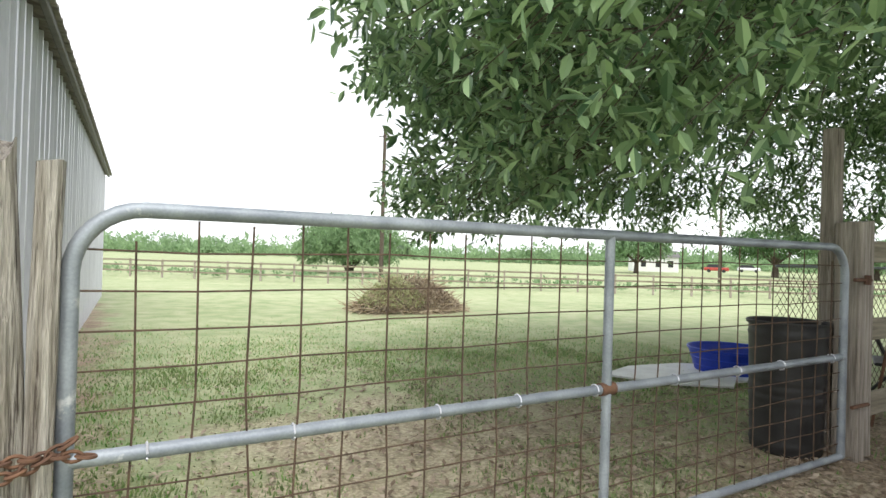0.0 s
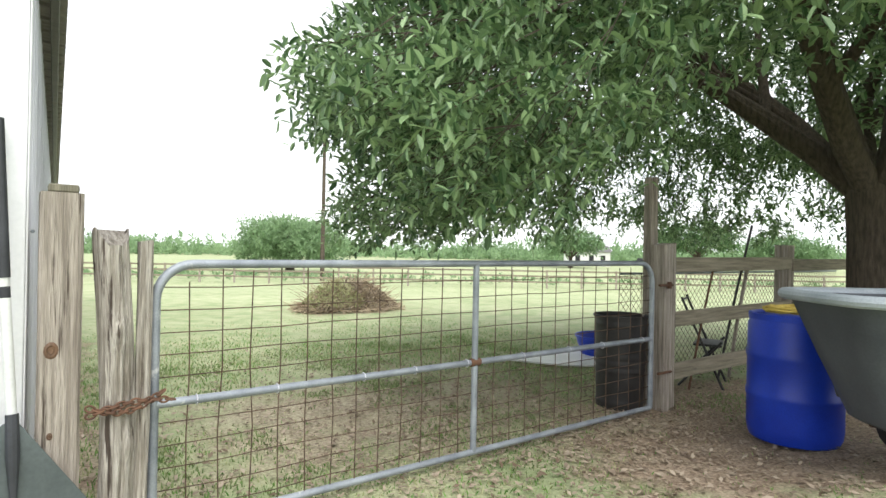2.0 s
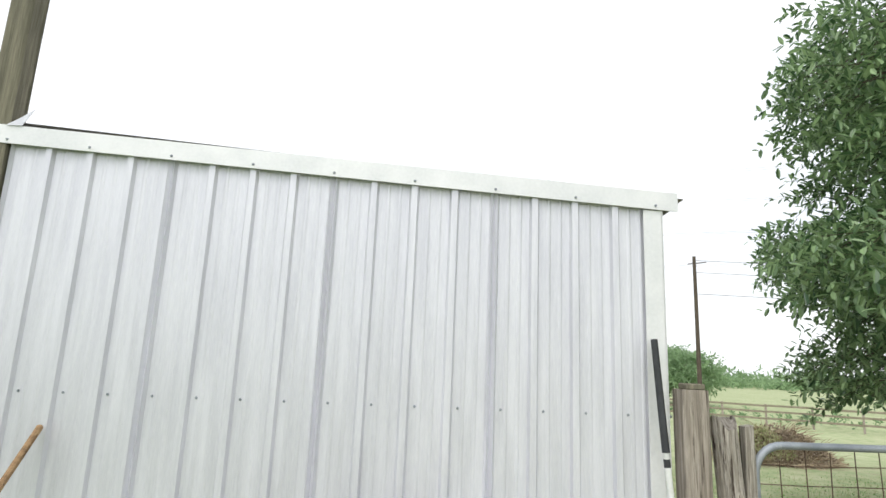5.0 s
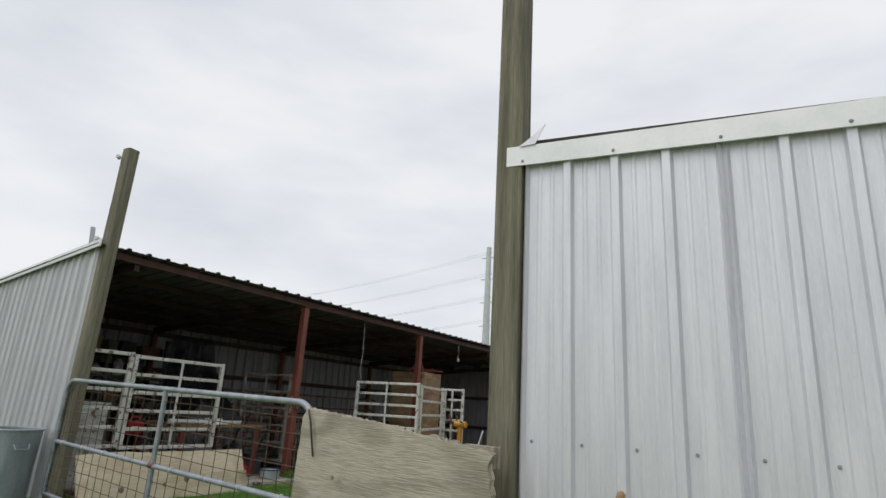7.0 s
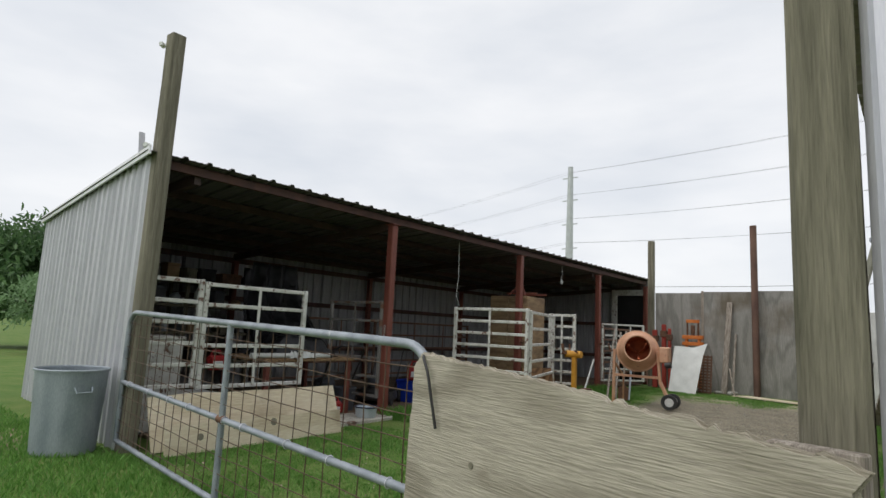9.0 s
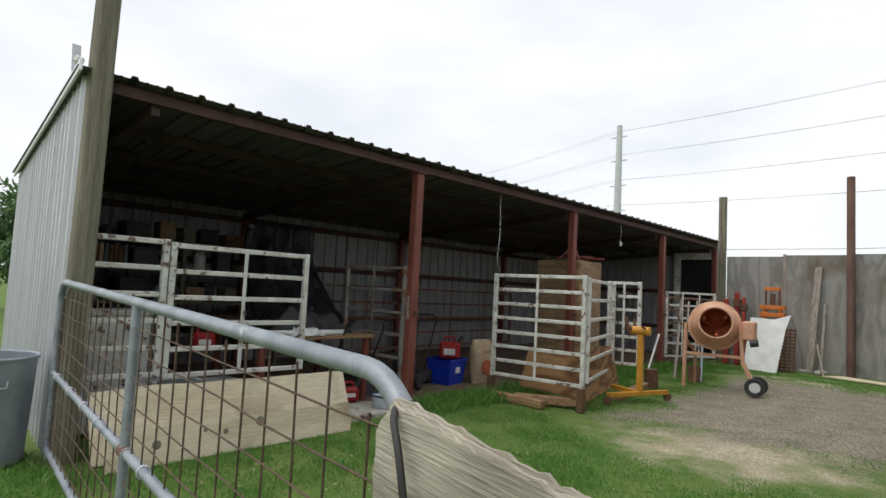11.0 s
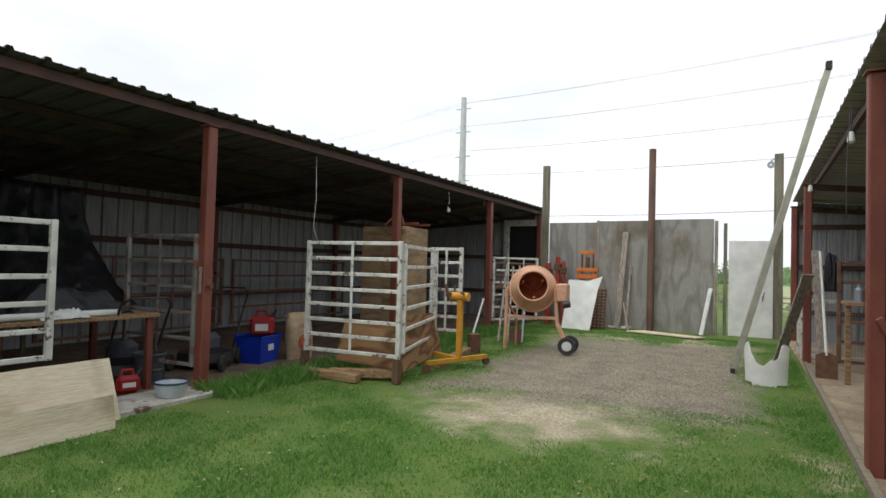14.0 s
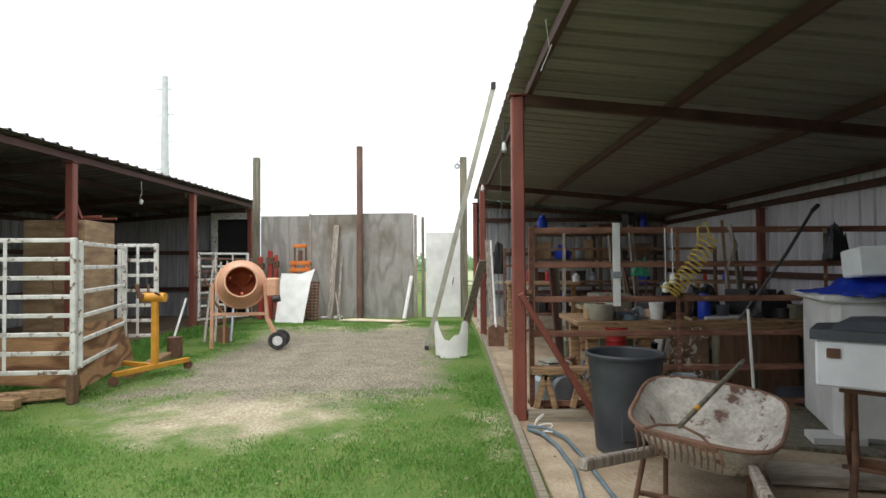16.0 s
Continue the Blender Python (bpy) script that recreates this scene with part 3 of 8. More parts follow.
sheet_wall("wall_shed_a_end", (0.0, 0.0), (4.12, 0.0), 0.05, lambda u: 3.0 - 0.0545 * u, (0, -1), GALV, girts=(0.5, 1.45, 2.55),
           label="white galvanised ribbed steel end wall of a shed", screws=(1.45,))
sheet_wall("wall_shed_a_back", (4.12, 0.0), (ab(AL), AL), -0.05, lambda u: 2.76, (1, -0.03), GALV, girts=(0.6, 1.5, 2.6),
           label="ribbed galvanised steel back wall of a shed")
sheet_wall("wall_shed_a_far", (0.15, AL), (ab(AL), AL), YARD, lambda u: 3.21 - 0.088 * u, (0, 1), GALV_SHADED, girts=(1.0, 1.9, 2.7),
           label="galvanised ribbed steel far wall of a shed, shade in its colour")


def trims():
    # rake trim, corner trim and screws of shed A's end wall
    rake = Sh()
    z = lambda x: 3.0 - 0.0545 * x
    vs = [(x, y, z(x) + dz) for x in (-0.10, 4.24) for y, dz in ((-0.045, -0.055), (-0.045, 0.065), (0.12, 0.065), (0.12, 0.055), (-0.035, 0.055), (-0.035, -0.055))]
    fs = [(i, (i + 1) % 6, (i + 1) % 6 + 6, i + 6) for i in range(6)] + [tuple(range(6)), tuple(reversed(range(6, 12)))]
    rake.add(vs, fs)
    ob = solo("trim_shed_a_rake", rake, TRIMM, "white metal rake trim along the shed roof", "trim", None, "", "structure")
    sc = Sh()
    for i in range(0, 17, 2):
        sc.lathe([(0, 0.008), (0.006, 0.008), (0.010, 0)], 6, Matrix.Translation((0.256 * i, -0.045, z(0.256 * i) - 0.03)) @ pose(0, 0, 0, 90))
    part("screw", sc, TUBE, ob)
    corner = Sh()
    corner.box(4.02, -0.03, 0.0, 4.14, -0.024, 2.72, 0.002)
    corner.box(4.134, -0.03, 0.0, 4.146, 0.10, 2.72, 0.002)
    solo("trim_shed_a_corner", corner, TRIMM, "white metal corner trim of the shed", "trim", None, "", "structure")
    gut = Sh()
    gut.beam((4.22, 0.05, 2.775), (ab(AL) + 0.09, AL, 2.775), 0.05, 0.05, 0.006)
    solo("trim_shed_a_eave", gut, ROOF_IN, "dark eave trim along the low side of the shed roof", "trim", None, "", "structure")


trims()


def roof(name, y0, y1, front, back, label, material, skew=0.0):
    """A ribbed roof over frame members; front(y), back(y): (x, z) of its edges."""
    bones = Sh()
    top = tagged(new(name, Sh().mesh(name, REDSTEEL)), label, "roof", "", "structure")
    step, w, y = 0.256, 1.024, y0
    while y < y1 - 0.01:
        ln = min(w, y1 - y)

        def place(u, e, h, y=y):
            x, z = back(y + u) if e else front(y + u)
            yy = y + u
            return (x, yy + skew * e * max(0.0, 1 - (yy - y0) / 3.5), z + h)

        part("metal_sheet", ribbed(ln, step, place, 0.12), material, top)
        y += w
    return top


roof_a = roof("roof_shed_a", -0.04, AL + 0.15, lambda y: (-0.12 + 0.014 * y if y > 0.14 else 0.0, a_front(y) + 0.03), lambda y: (ab(y) + 0.16, 2.80 + 0.0 * y), "ribbed steel shed roof", ROOF_A)
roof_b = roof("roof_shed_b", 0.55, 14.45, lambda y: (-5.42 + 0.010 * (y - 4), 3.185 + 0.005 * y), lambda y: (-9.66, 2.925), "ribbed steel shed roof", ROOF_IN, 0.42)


def shed_frames():
    for f in (0.02, 0.305, 0.62, 0.97):
        pa = Sh()
        pts = [(y, -0.05 + 0.014 * y + (ab(y) + 0.05 - 0.014 * y) * f, a_front(y) - 0.045 + (2.80 - a_front(y)) * f) for y in (0.05, 2, 4, AL - 0.05)]
        for p, q in zip(pts, pts[1:]):
            pa.beam((p[1], p[0], p[2]), (q[1], q[0], q[2]), 0.045, 0.08)
        part("purlin", pa, DARKSTEEL, roof_a)
    for f in (0.03, 0.28, 0.52, 0.76, 0.97):
        pb = Sh()
        pb.beam((-5.47 - 4.05 * f, 0.66 + 0.42 * f, 3.13 - 0.26 * f), (-5.38 - 4.12 * f, 14.35, 3.18 - 0.30 * f), 0.05, 0.09)
        # only the front purlin keeps the lighter brown; inner ones get the shade-coloured copy
        part("purlin", pb, DARKSTEEL if f < 0.1 else SHADESTEEL, roof_b)
    for y in (0.12, 4.79, 10.3, AL - 0.12):
        r = Sh()
        r.beam((0.06, y, a_front(y) - 0.135), (ab(y) - 0.06, y, 2.66), 0.06, 0.09)
        part("rafter", r, DARKSTEEL, roof_a)
    for y in (1.15, 4.05, 7.5, 11.04, 14.3):
        r = Sh()
        r.beam((-5.61, y, 3.05), (-9.52, y, 2.76), 0.07, 0.11)
        part("rafter", r, SHADESTEEL, roof_b)


shed_frames()

# shed B walls
sheet_wall("wall_shed_b_end", (-9.60, 1.06), (-5.56, 0.645), YARD - 0.05, lambda u: 2.905 + 0.064 * u, (0, -1), GALV_DULL, girts=(1.1, 2.0, 2.7),
           label="galvanised ribbed steel end wall of the long shed", step=0.19)
sheet_wall("wall_shed_b_back", (-9.62, 14.4), (-9.60, 1.07), YARD - 0.05, lambda u: 2.905, (-1, 0), GALV_SHADED, girts=(1.1, 2.0, 2.7),
           label="galvanised ribbed steel back wall of the long shed, shade in its colour")


def rake_b():
    s = Sh()
    s.beam((-9.66, 1.00, 2.92), (-5.43, 0.565, 3.19), 0.02, 0.09, 0.003)
    solo("trim_shed_b_rake", s, TRIMM, "pale metal rake trim on the long shed", "trim", None, "", "structure")


rake_b()


def far_wall_b():
    w1 = sheet_wall("wall_shed_b_far_1", (-9.60, 14.35), (-6.40, 14.35), YARD, lambda u: 2.925 + 0.0775 * u, (0, 1), GALV_SHADED, girts=(1.1, 2.0), label="ribbed steel far wall of the long shed, shade in its colour")
    sheet_wall("wall_shed_b_far_2", (-6.40, 14.35), (-5.42, 14.35), 2.98, lambda u: 3.172 + 0.078 * u, (0, 1), GALV_SHADED, label="ribbed steel strip above a shed door")
    fr = Sh()
    d = thing("door_1", pose(-5.9, 14.28, YARD), "white painted door frame round a dark doorway in the shed", "door", "", "structure")
    for x in (-0.46, 0.46):
        f = Sh()
        f.box(x - 0.07, -0.06, 0, x + 0.07, 0.06, 2.52, 0.006)
        part("door_frame", f, WHITEPAINT, d)
    f = Sh()
    f.box(-0.53, -0.062, 2.40, 0.53, 0.062, 2.56, 0.006)
    part("lintel", f, WHITEPAINT, d)
    # near-black panel fills the opening in place of the shade behind it
    f = Sh()
    f.box(-0.39, 0.02, 0, 0.39, 0.05, 2.40)
    part("door_leaf", f, GLASSY, d, "near-black panel standing in for shade inside the doorway")


far_wall_b()


def shed_column(x, y, h, w, label, z0=YARD):
    e = thing("steel_column", pose(x, y, z0 - 0.05), label, "column", "shed columns")
    s = Sh()
    s.box(-w / 2, -w / 2, 0, w / 2, w / 2, h, 0.012)
    part("shaft", s, REDSTEEL, e)
    s = Sh()
    s.box(-w * 0.7, -w * 0.7, h, w * 0.7, w * 0.7, h + 0.012, 0.002)
    part("cap_plate", s, REDSTEEL, e)
    s = Sh()
    s.tube([(w / 2, 0.0, 1.1), (w / 2 + 0.05, 0.0, 1.1)], 0.028, 10)
    part("hinge_pin", s, RUST, e)
    return e


for x, y in ((0.0, 4.79), (0.06, 10.3), (0.09, AL - 0.1)):
    shed_column(x, y, a_front(y) - 0.48, 0.105, "red primed square steel column under the shed roof")
for x, y in ((-5.545, 4.05), (-5.50, 7.5), (-5.475, 11.04), (-5.45, 14.2)):
    shed_column(x, y, 2.69, 0.11, "red primed square steel column of the long shed")
for y in (4.05, 7.5, 11.04):
    shed_column(-9.48, y, 2.30, 0.10, "dark red steel column against the shed back wall")
for y in (4.79, 9.0):
    shed_column(ab(y) - 0.12, y, 2.15, 0.10, "dark red steel column against the shed back wall")

fl = Sh()
fl.box(-0.02, 0.02, YARD - 0.30, 4.1, AL - 0.02, YARD + 0.012, 0.004)
solo("floor_shed_a", fl, DIRTPALE, "bare dirt floor inside the shed", "floor", None, "", "structure")
fl = Sh()
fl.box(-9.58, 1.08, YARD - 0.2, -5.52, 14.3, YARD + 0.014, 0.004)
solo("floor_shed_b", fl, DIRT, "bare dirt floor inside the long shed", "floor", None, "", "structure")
sl = Sh()
sl.box(-5.78, 2.7, YARD - 0.1, -5.25, 4.0, YARD + 0.045, 0.01)
solo("slab", sl, MIXED, "worn dirty concrete step slab beside the shed column", "slab", None, "", "structure")
for y0, y1 in ((4.15, 7.4), (7.6, 10.9)):
    k = Sh()
    k.beam((-5.44, y0, YARD + 0.03), (-5.40, y1, YARD + 0.03), 0.05, 0.10)
    solo("edging_board", k, WOODH, "weathered timber edging board along the dirt floor", "board", None, "edging boards")
k = Sh()
k.beam((-0.10, 2.2, YARD + 0.02), (0.02, 10.0, YARD + 0.02), 0.05, 0.08)
solo("edging_board", k, WOODH, "weathered timber edging board along the grass", "board", None, "edging boards")


# ---- gates and posts ----
def farm_gate(a, b, z_hinge, z_free, h, mid_at, mid_drop, label, flip=False, step=0.152):
    """A tube gate with wire mesh from the hinge end a to the free end b; h: its height."""
    a, b = Vector((*a, 0)), Vector((*b, 0))
    length = (b - a).length
    ang = math.degrees(math.atan2(b.y - a.y, b.x - a.x))
    g = thing("farm_gate", pose(a.x, a.y, z_hinge - h, 0, 0, ang), label, "gate", "tube gates")
    sag = (z_free - z_hinge) / length
    r, rb = 0.0225, 0.17

    def P(u, z):
        return (u, 0, z + sag * u)

    loop = [P(0, 0.03)] + [P(rb - rb * math.cos(t), h - rb + rb * math.sin(t)) for t in np.linspace(0, math.pi / 2, 9)]
    loop += [P(length - rb + rb * math.sin(t), h - rb + rb * math.cos(t)) for t in np.linspace(0, math.pi / 2, 9)] + [P(length, 0.03)]
    s = Sh()
    s.tube(loop, r, 14)
    part("frame_tube", s, TUBE, g)
    s = Sh()
    s.tube([P(0, h - mid_drop), P(length, h - mid_drop)], r * 0.92, 14)
    part("middle_rail", s, TUBE, g)
    s = Sh()
    s.tube([P(0, 0.03), P(length, 0.03)], r * 0.92, 12)
    part("bottom_rail", s, TUBE, g, "dull tube lying just above the ground")
    s = Sh()
    s.tube([P(mid_at, 0.03), P(mid_at, h)], r * 0.95, 12)
    part("middle_post", s, TUBE, g)
    s = Sh()
    s.tube([P(mid_at - 0.04, h - mid_drop), P(mid_at + 0.04, h - mid_drop)], r * 1.25, 12)
    part("weld_collar", s, RUST, g, "rusty joint")
    s, k, rnd = Sh(), 0, random.Random(5)
    n = int((length - 0.1) / step)
    for i in range(1, n + 1):
        u = i * (length) / (n + 1)
        s = Sh()
        top = h - 0.02 - 0.02 * rnd.random() if rb < u < length - rb else h - rb * 0.5
        bend = rnd.uniform(-0.012, 0.012)
        s.tube([P(u, 0.04), P(u + bend, h * 0.35), P(u - bend * 0.6, h * 0.6), P(u + rnd.uniform(-0.004, 0.004), top)], 0.0034, 6)
        part("upright_wire", s, WIRE, g)
    z = 0.10
    while z < h - 0.05:
        pts = [(u, -0.006, z + sag * u + rnd.uniform(-0.007, 0.007)) for u in np.linspace(0.0, length, 14)]
        s = Sh()
        s.tube(pts, 0.0030, 5)
        part("level_wire", s, WIRE, g)
        z += 0.108
    for i in range(9):
        u = (i + 0.5) * length / 9 + rnd.uniform(-0.1, 0.1)
        ties = Sh()
        ties.tube(arc(P(u, h - mid_drop), r * 1.12, 0, 330, 10, (0, 1, 0), (0, 0, 1)), 0.003, 4)
        part("wire_tie", ties, GALV, g)
    return g


farm_gate((8.57, -0.035), (4.635, -0.04), 1.325, 1.312, 1.29, 1.99, 0.66, "galvanised tube farm gate with rusty wire mesh")
farm_gate((-5.50, 0.60), (-1.565, 0.188), 1.655, 1.565, 1.17, 2.02, 0.63, "galvanised tube farm gate tied to a plywood board")


def chain(pts, name, label):
    """A chain of links along points."""
    e = thing(name, pose(*pts[0]), label, "chain")
    o, rnd = Vector(pts[0]), random.Random(3)
    pts = [Vector(q) - o for q in pts]
    for i in range(len(pts) - 1):
        s = Sh()
        d = (pts[i + 1] - pts[i])
        c, ln = (pts[i] + pts[i + 1]) / 2, d.length
        d.normalize()
        side = d.cross(Vector((0, 0, 1))) if i % 2 else Vector((0, 0, 1)).cross(d).cross(d)
        side.normalize()
        ring = [c + d * (ln * 0.72 * math.cos(t)) + side * (0.013 * math.sin(t)) for t in np.linspace(0, 2 * math.pi, 13)[:-1]]
        s.tube(ring, 0.005, 5, close=True)
        part("chain_link", s, RUST, e)
    return e


chain([(4.36 + 0.30 * t, -0.145 - 0.02 * math.sin(3.1 * t), 0.70 - 0.05 * math.sin(math.pi * t) + 0.04 * t) for t in np.linspace(0, 1, 13)], "gate_chain", "rusty chain looped round the post and gate")
chain([(4.36 + 0.34 * t, -0.155, 0.665 + 0.05 * math.sin(math.pi * t) * 0.5 + 0.03 * t) for t in np.linspace(0, 1, 13)], "gate_chain", "rusty chain looped round the post and gate")


def square_post(name, x, y, z0, z1, w, material, label, lean=(0, 0), d=None, cut=0.0, group="wooden posts"):
    d = d or w
    s = Sh()
    n = 8
    vs, fs, rnd = [], [], random.Random(int(x * 100 + y * 10))
    for i in range(n + 1):
        t = i / n
        h = z0 - 0.25 + (z1 - z0 + 0.25) * t
        ox, oy = lean[0] * t, lean[1] * t
        c = 0.012
        for sx, sy in ((1, 1), (-1, 1), (-1, -1), (1, -1)):
            j = rnd.uniform(-0.003, 0.003)
            a = (sx * w / 2 + j, sy * (d / 2 - c))
            b = (sx * (w / 2 - c), sy * d / 2 + j)
            for q in ((a, b) if sx * sy > 0 else (b, a)):
                vs.append((ox + q[0], oy + q[1], h - z0 + (cut * q[0] / w if i == n else 0)))
    for i in range(n):
        for k in range(8):
            fs.append((i * 8 + k, i * 8 + (k + 1) % 8, (i + 1) * 8 + (k + 1) % 8, (i + 1) * 8 + k))
    fs.append(tuple(range(n * 8, n * 8 + 8)))
    s.add(vs, fs)
    return solo(name, s, material, label, "post", pose(x, y, z0), group)


gpost = square_post("gate_post", 4.26, -0.06, 0.05, 1.615, 0.155, WOODGREY, "square weathered grey-brown gate post at the shed corner")
for z, r in ((0.905, 0.018), (0.25, 0.015), (0.55, 0.009)):
    s = Sh()
    s.lathe([(0, 0.006), (r * 0.5, 0.007), (r * 0.62, 0.002), (r, 0.005), (r * 1.5, 0.0)], 16, Matrix.Translation((-0.03, -0.0765, z)) @ pose(0, 0, 0, 90), 1.0, 1.35)
    part("knot", s, PINEDARK, gpost)
cap = Sh()
cap.box(-0.055, -0.07, 0, 0.055, 0.05, 0.035, 0.006)
solo("wood_block", cap, WOODPOST, "small wooden block lying on the gate post", "block", pose(4.265, -0.06, 1.615))


def gnarled_post(x, y, z0, h, r, label):
    """A split cedar post with knots and cracks."""
    s, n, rings = Sh(), 40, 60
    vs, fs = [], []
    for i in range(rings + 1):
        t = i / rings
        z = h * t
        for k in range(n):
            a = 2 * math.pi * k / n
            q = 1 + 0.13 * noise.noise((math.cos(a) * 1.6, math.sin(a) * 1.6, z * 1.2 + x)) + 0.08 * noise.noise((math.cos(a) * 5, math.sin(a) * 5, z * 1.0))
            for za, aa, am in ((h * 0.74, -1.4, 0.20), (h * 0.42, -1.1, 0.16), (h * 0.2, -1.9, 0.12)):
                q += am * math.exp(-((z - za) / 0.07) ** 2 - ((a - 2 * math.pi - aa + math.pi) % (2 * math.pi) - math.pi) ** 2 * 2.2)
            cr = abs(((a + 1.15 + 0.25 * math.sin(z * 3)) + math.pi) % (2 * math.pi) - math.pi)
            q -= 0.22 * math.exp(-(cr / 0.12) ** 2)
            top = 0.05 * math.sin(a * 2 + 1) * (i == rings)
            vs.append((r * q * math.cos(a) + 0.03 * math.sin(z * 2.2), r * q * math.sin(a), z + top))
    for i in range(rings):
        for k in range(n):
            fs.append((i * n + k, i * n + (k + 1) % n, (i + 1) * n + (k + 1) % n, (i + 1) * n + k))
    fs.append(tuple(range(rings * n, rings * n + n)))
    s.add(vs, fs)
    return solo("cedar_post", s, BARKY, label, "post", pose(x, y, z0))


gnarled_post(4.455, -0.07, -0.15, 1.575, 0.073, "gnarled silvery split cedar post")
square_post("split_rail_post", 4.575, -0.06, -0.02, 1.42, 0.06, BARKY, "narrow grey split rail standing beside the gate post", (0.012, 0), 0.08, 0.01)
square_post("gate_post", 8.87, 0.05, 0.0, 1.50, 0.18, WOODGREY, "broad weathered gate post with a latch", (0.0, 0.0), 0.16, 0.02)
square_post("gate_post", 8.87, 0.19, 0.0, 2.12, 0.10, WOODGREY, "tall narrow weathered post behind the gate post")
hd = Sh()
hd.tube([(8.66, -0.05, 1.13), (8.86, -0.05, 1.13)], 0.012, 8).tube([(8.80, -0.06, 1.10), (8.80, -0.06, 1.16)], 0.02, 8)
solo("pintle_hinge", hd, RUST, "rusty upper pintle hinge between gate and post", "hinge")
hd = Sh()
hd.tube([(8.66, -0.05, 0.35), (8.86, -0.05, 0.35)], 0.012, 8)
solo("pintle_hinge", hd, RUST, "rusty lower pintle hinge between gate and post", "hinge")
square_post("tall_post", -0.090, 0.035, YARD, 4.75, 0.155, WOODPOST, "tall green-brown treated timber post at the shed corner")
square_post("tall_post", -5.475, 0.685, YARD, 4.42, 0.14, WOODPOST, "tall treated timber post at the long shed corner", (-0.04, 0.04))
square_post("tall_post", -5.14, 13.75, YARD, 4.26, 0.15, WOODPOST, "tall treated timber post beside the plywood fence")
square_post("tall_post", -0.17, 13.8, YARD, 4.24, 0.17, WOODPOST, "tall weathered timber post with a pulley")
for q in ((-5.58, 0.635, 4.30), (-5.56, 0.595, 3.25)):
    i_ = Sh()
    i_.lathe([(0, 0.05), (0.02, 0.05), (0.028, 0.035), (0.02, 0.02), (0.03, 0.0), (0, 0)], 12, pose(*q, 90, 0, 30))
    solo("insulator", i_, WHITEPL, "small white insulator on the timber post", "insulator")
bk = Sh()
bk.beam((-5.70, 0.60, 3.20), (-5.74, 0.60, 3.42), 0.06, 0.004)
solo("metal_flashing", bk, GALV, "bent scrap of metal flashing on the shed roof corner", "flashing")
bk = Sh()
bk.slab([(0, 0), (0.10, 0.0), (0.16, 0.11), (0.08, 0.05)], 0.004, pose(-0.02, -0.05, 3.06, 90))
solo("metal_flashing", bk, GALV, "bent scrap of metal flashing on the shed roof corner", "flashing")

sp = Sh()
sp.tube([(0, 0, -0.2), (0, 0, 4.05)], 0.075, 18)
ob = solo("steel_pipe_post", sp, RUST, "rusty brown steel pipe post before the fence", "post", pose(-2.63, 13.55, YARD))
ob.data.materials[0] = mat("rusty_pipe", (0.11, 0.06, 0.045), (0.19, 0.11, 0.08), 4, 0.75, 0.1, 0.2, 60, (1, 1, 0.5), (0.26, 0.13, 0.07), 3, 0.66)


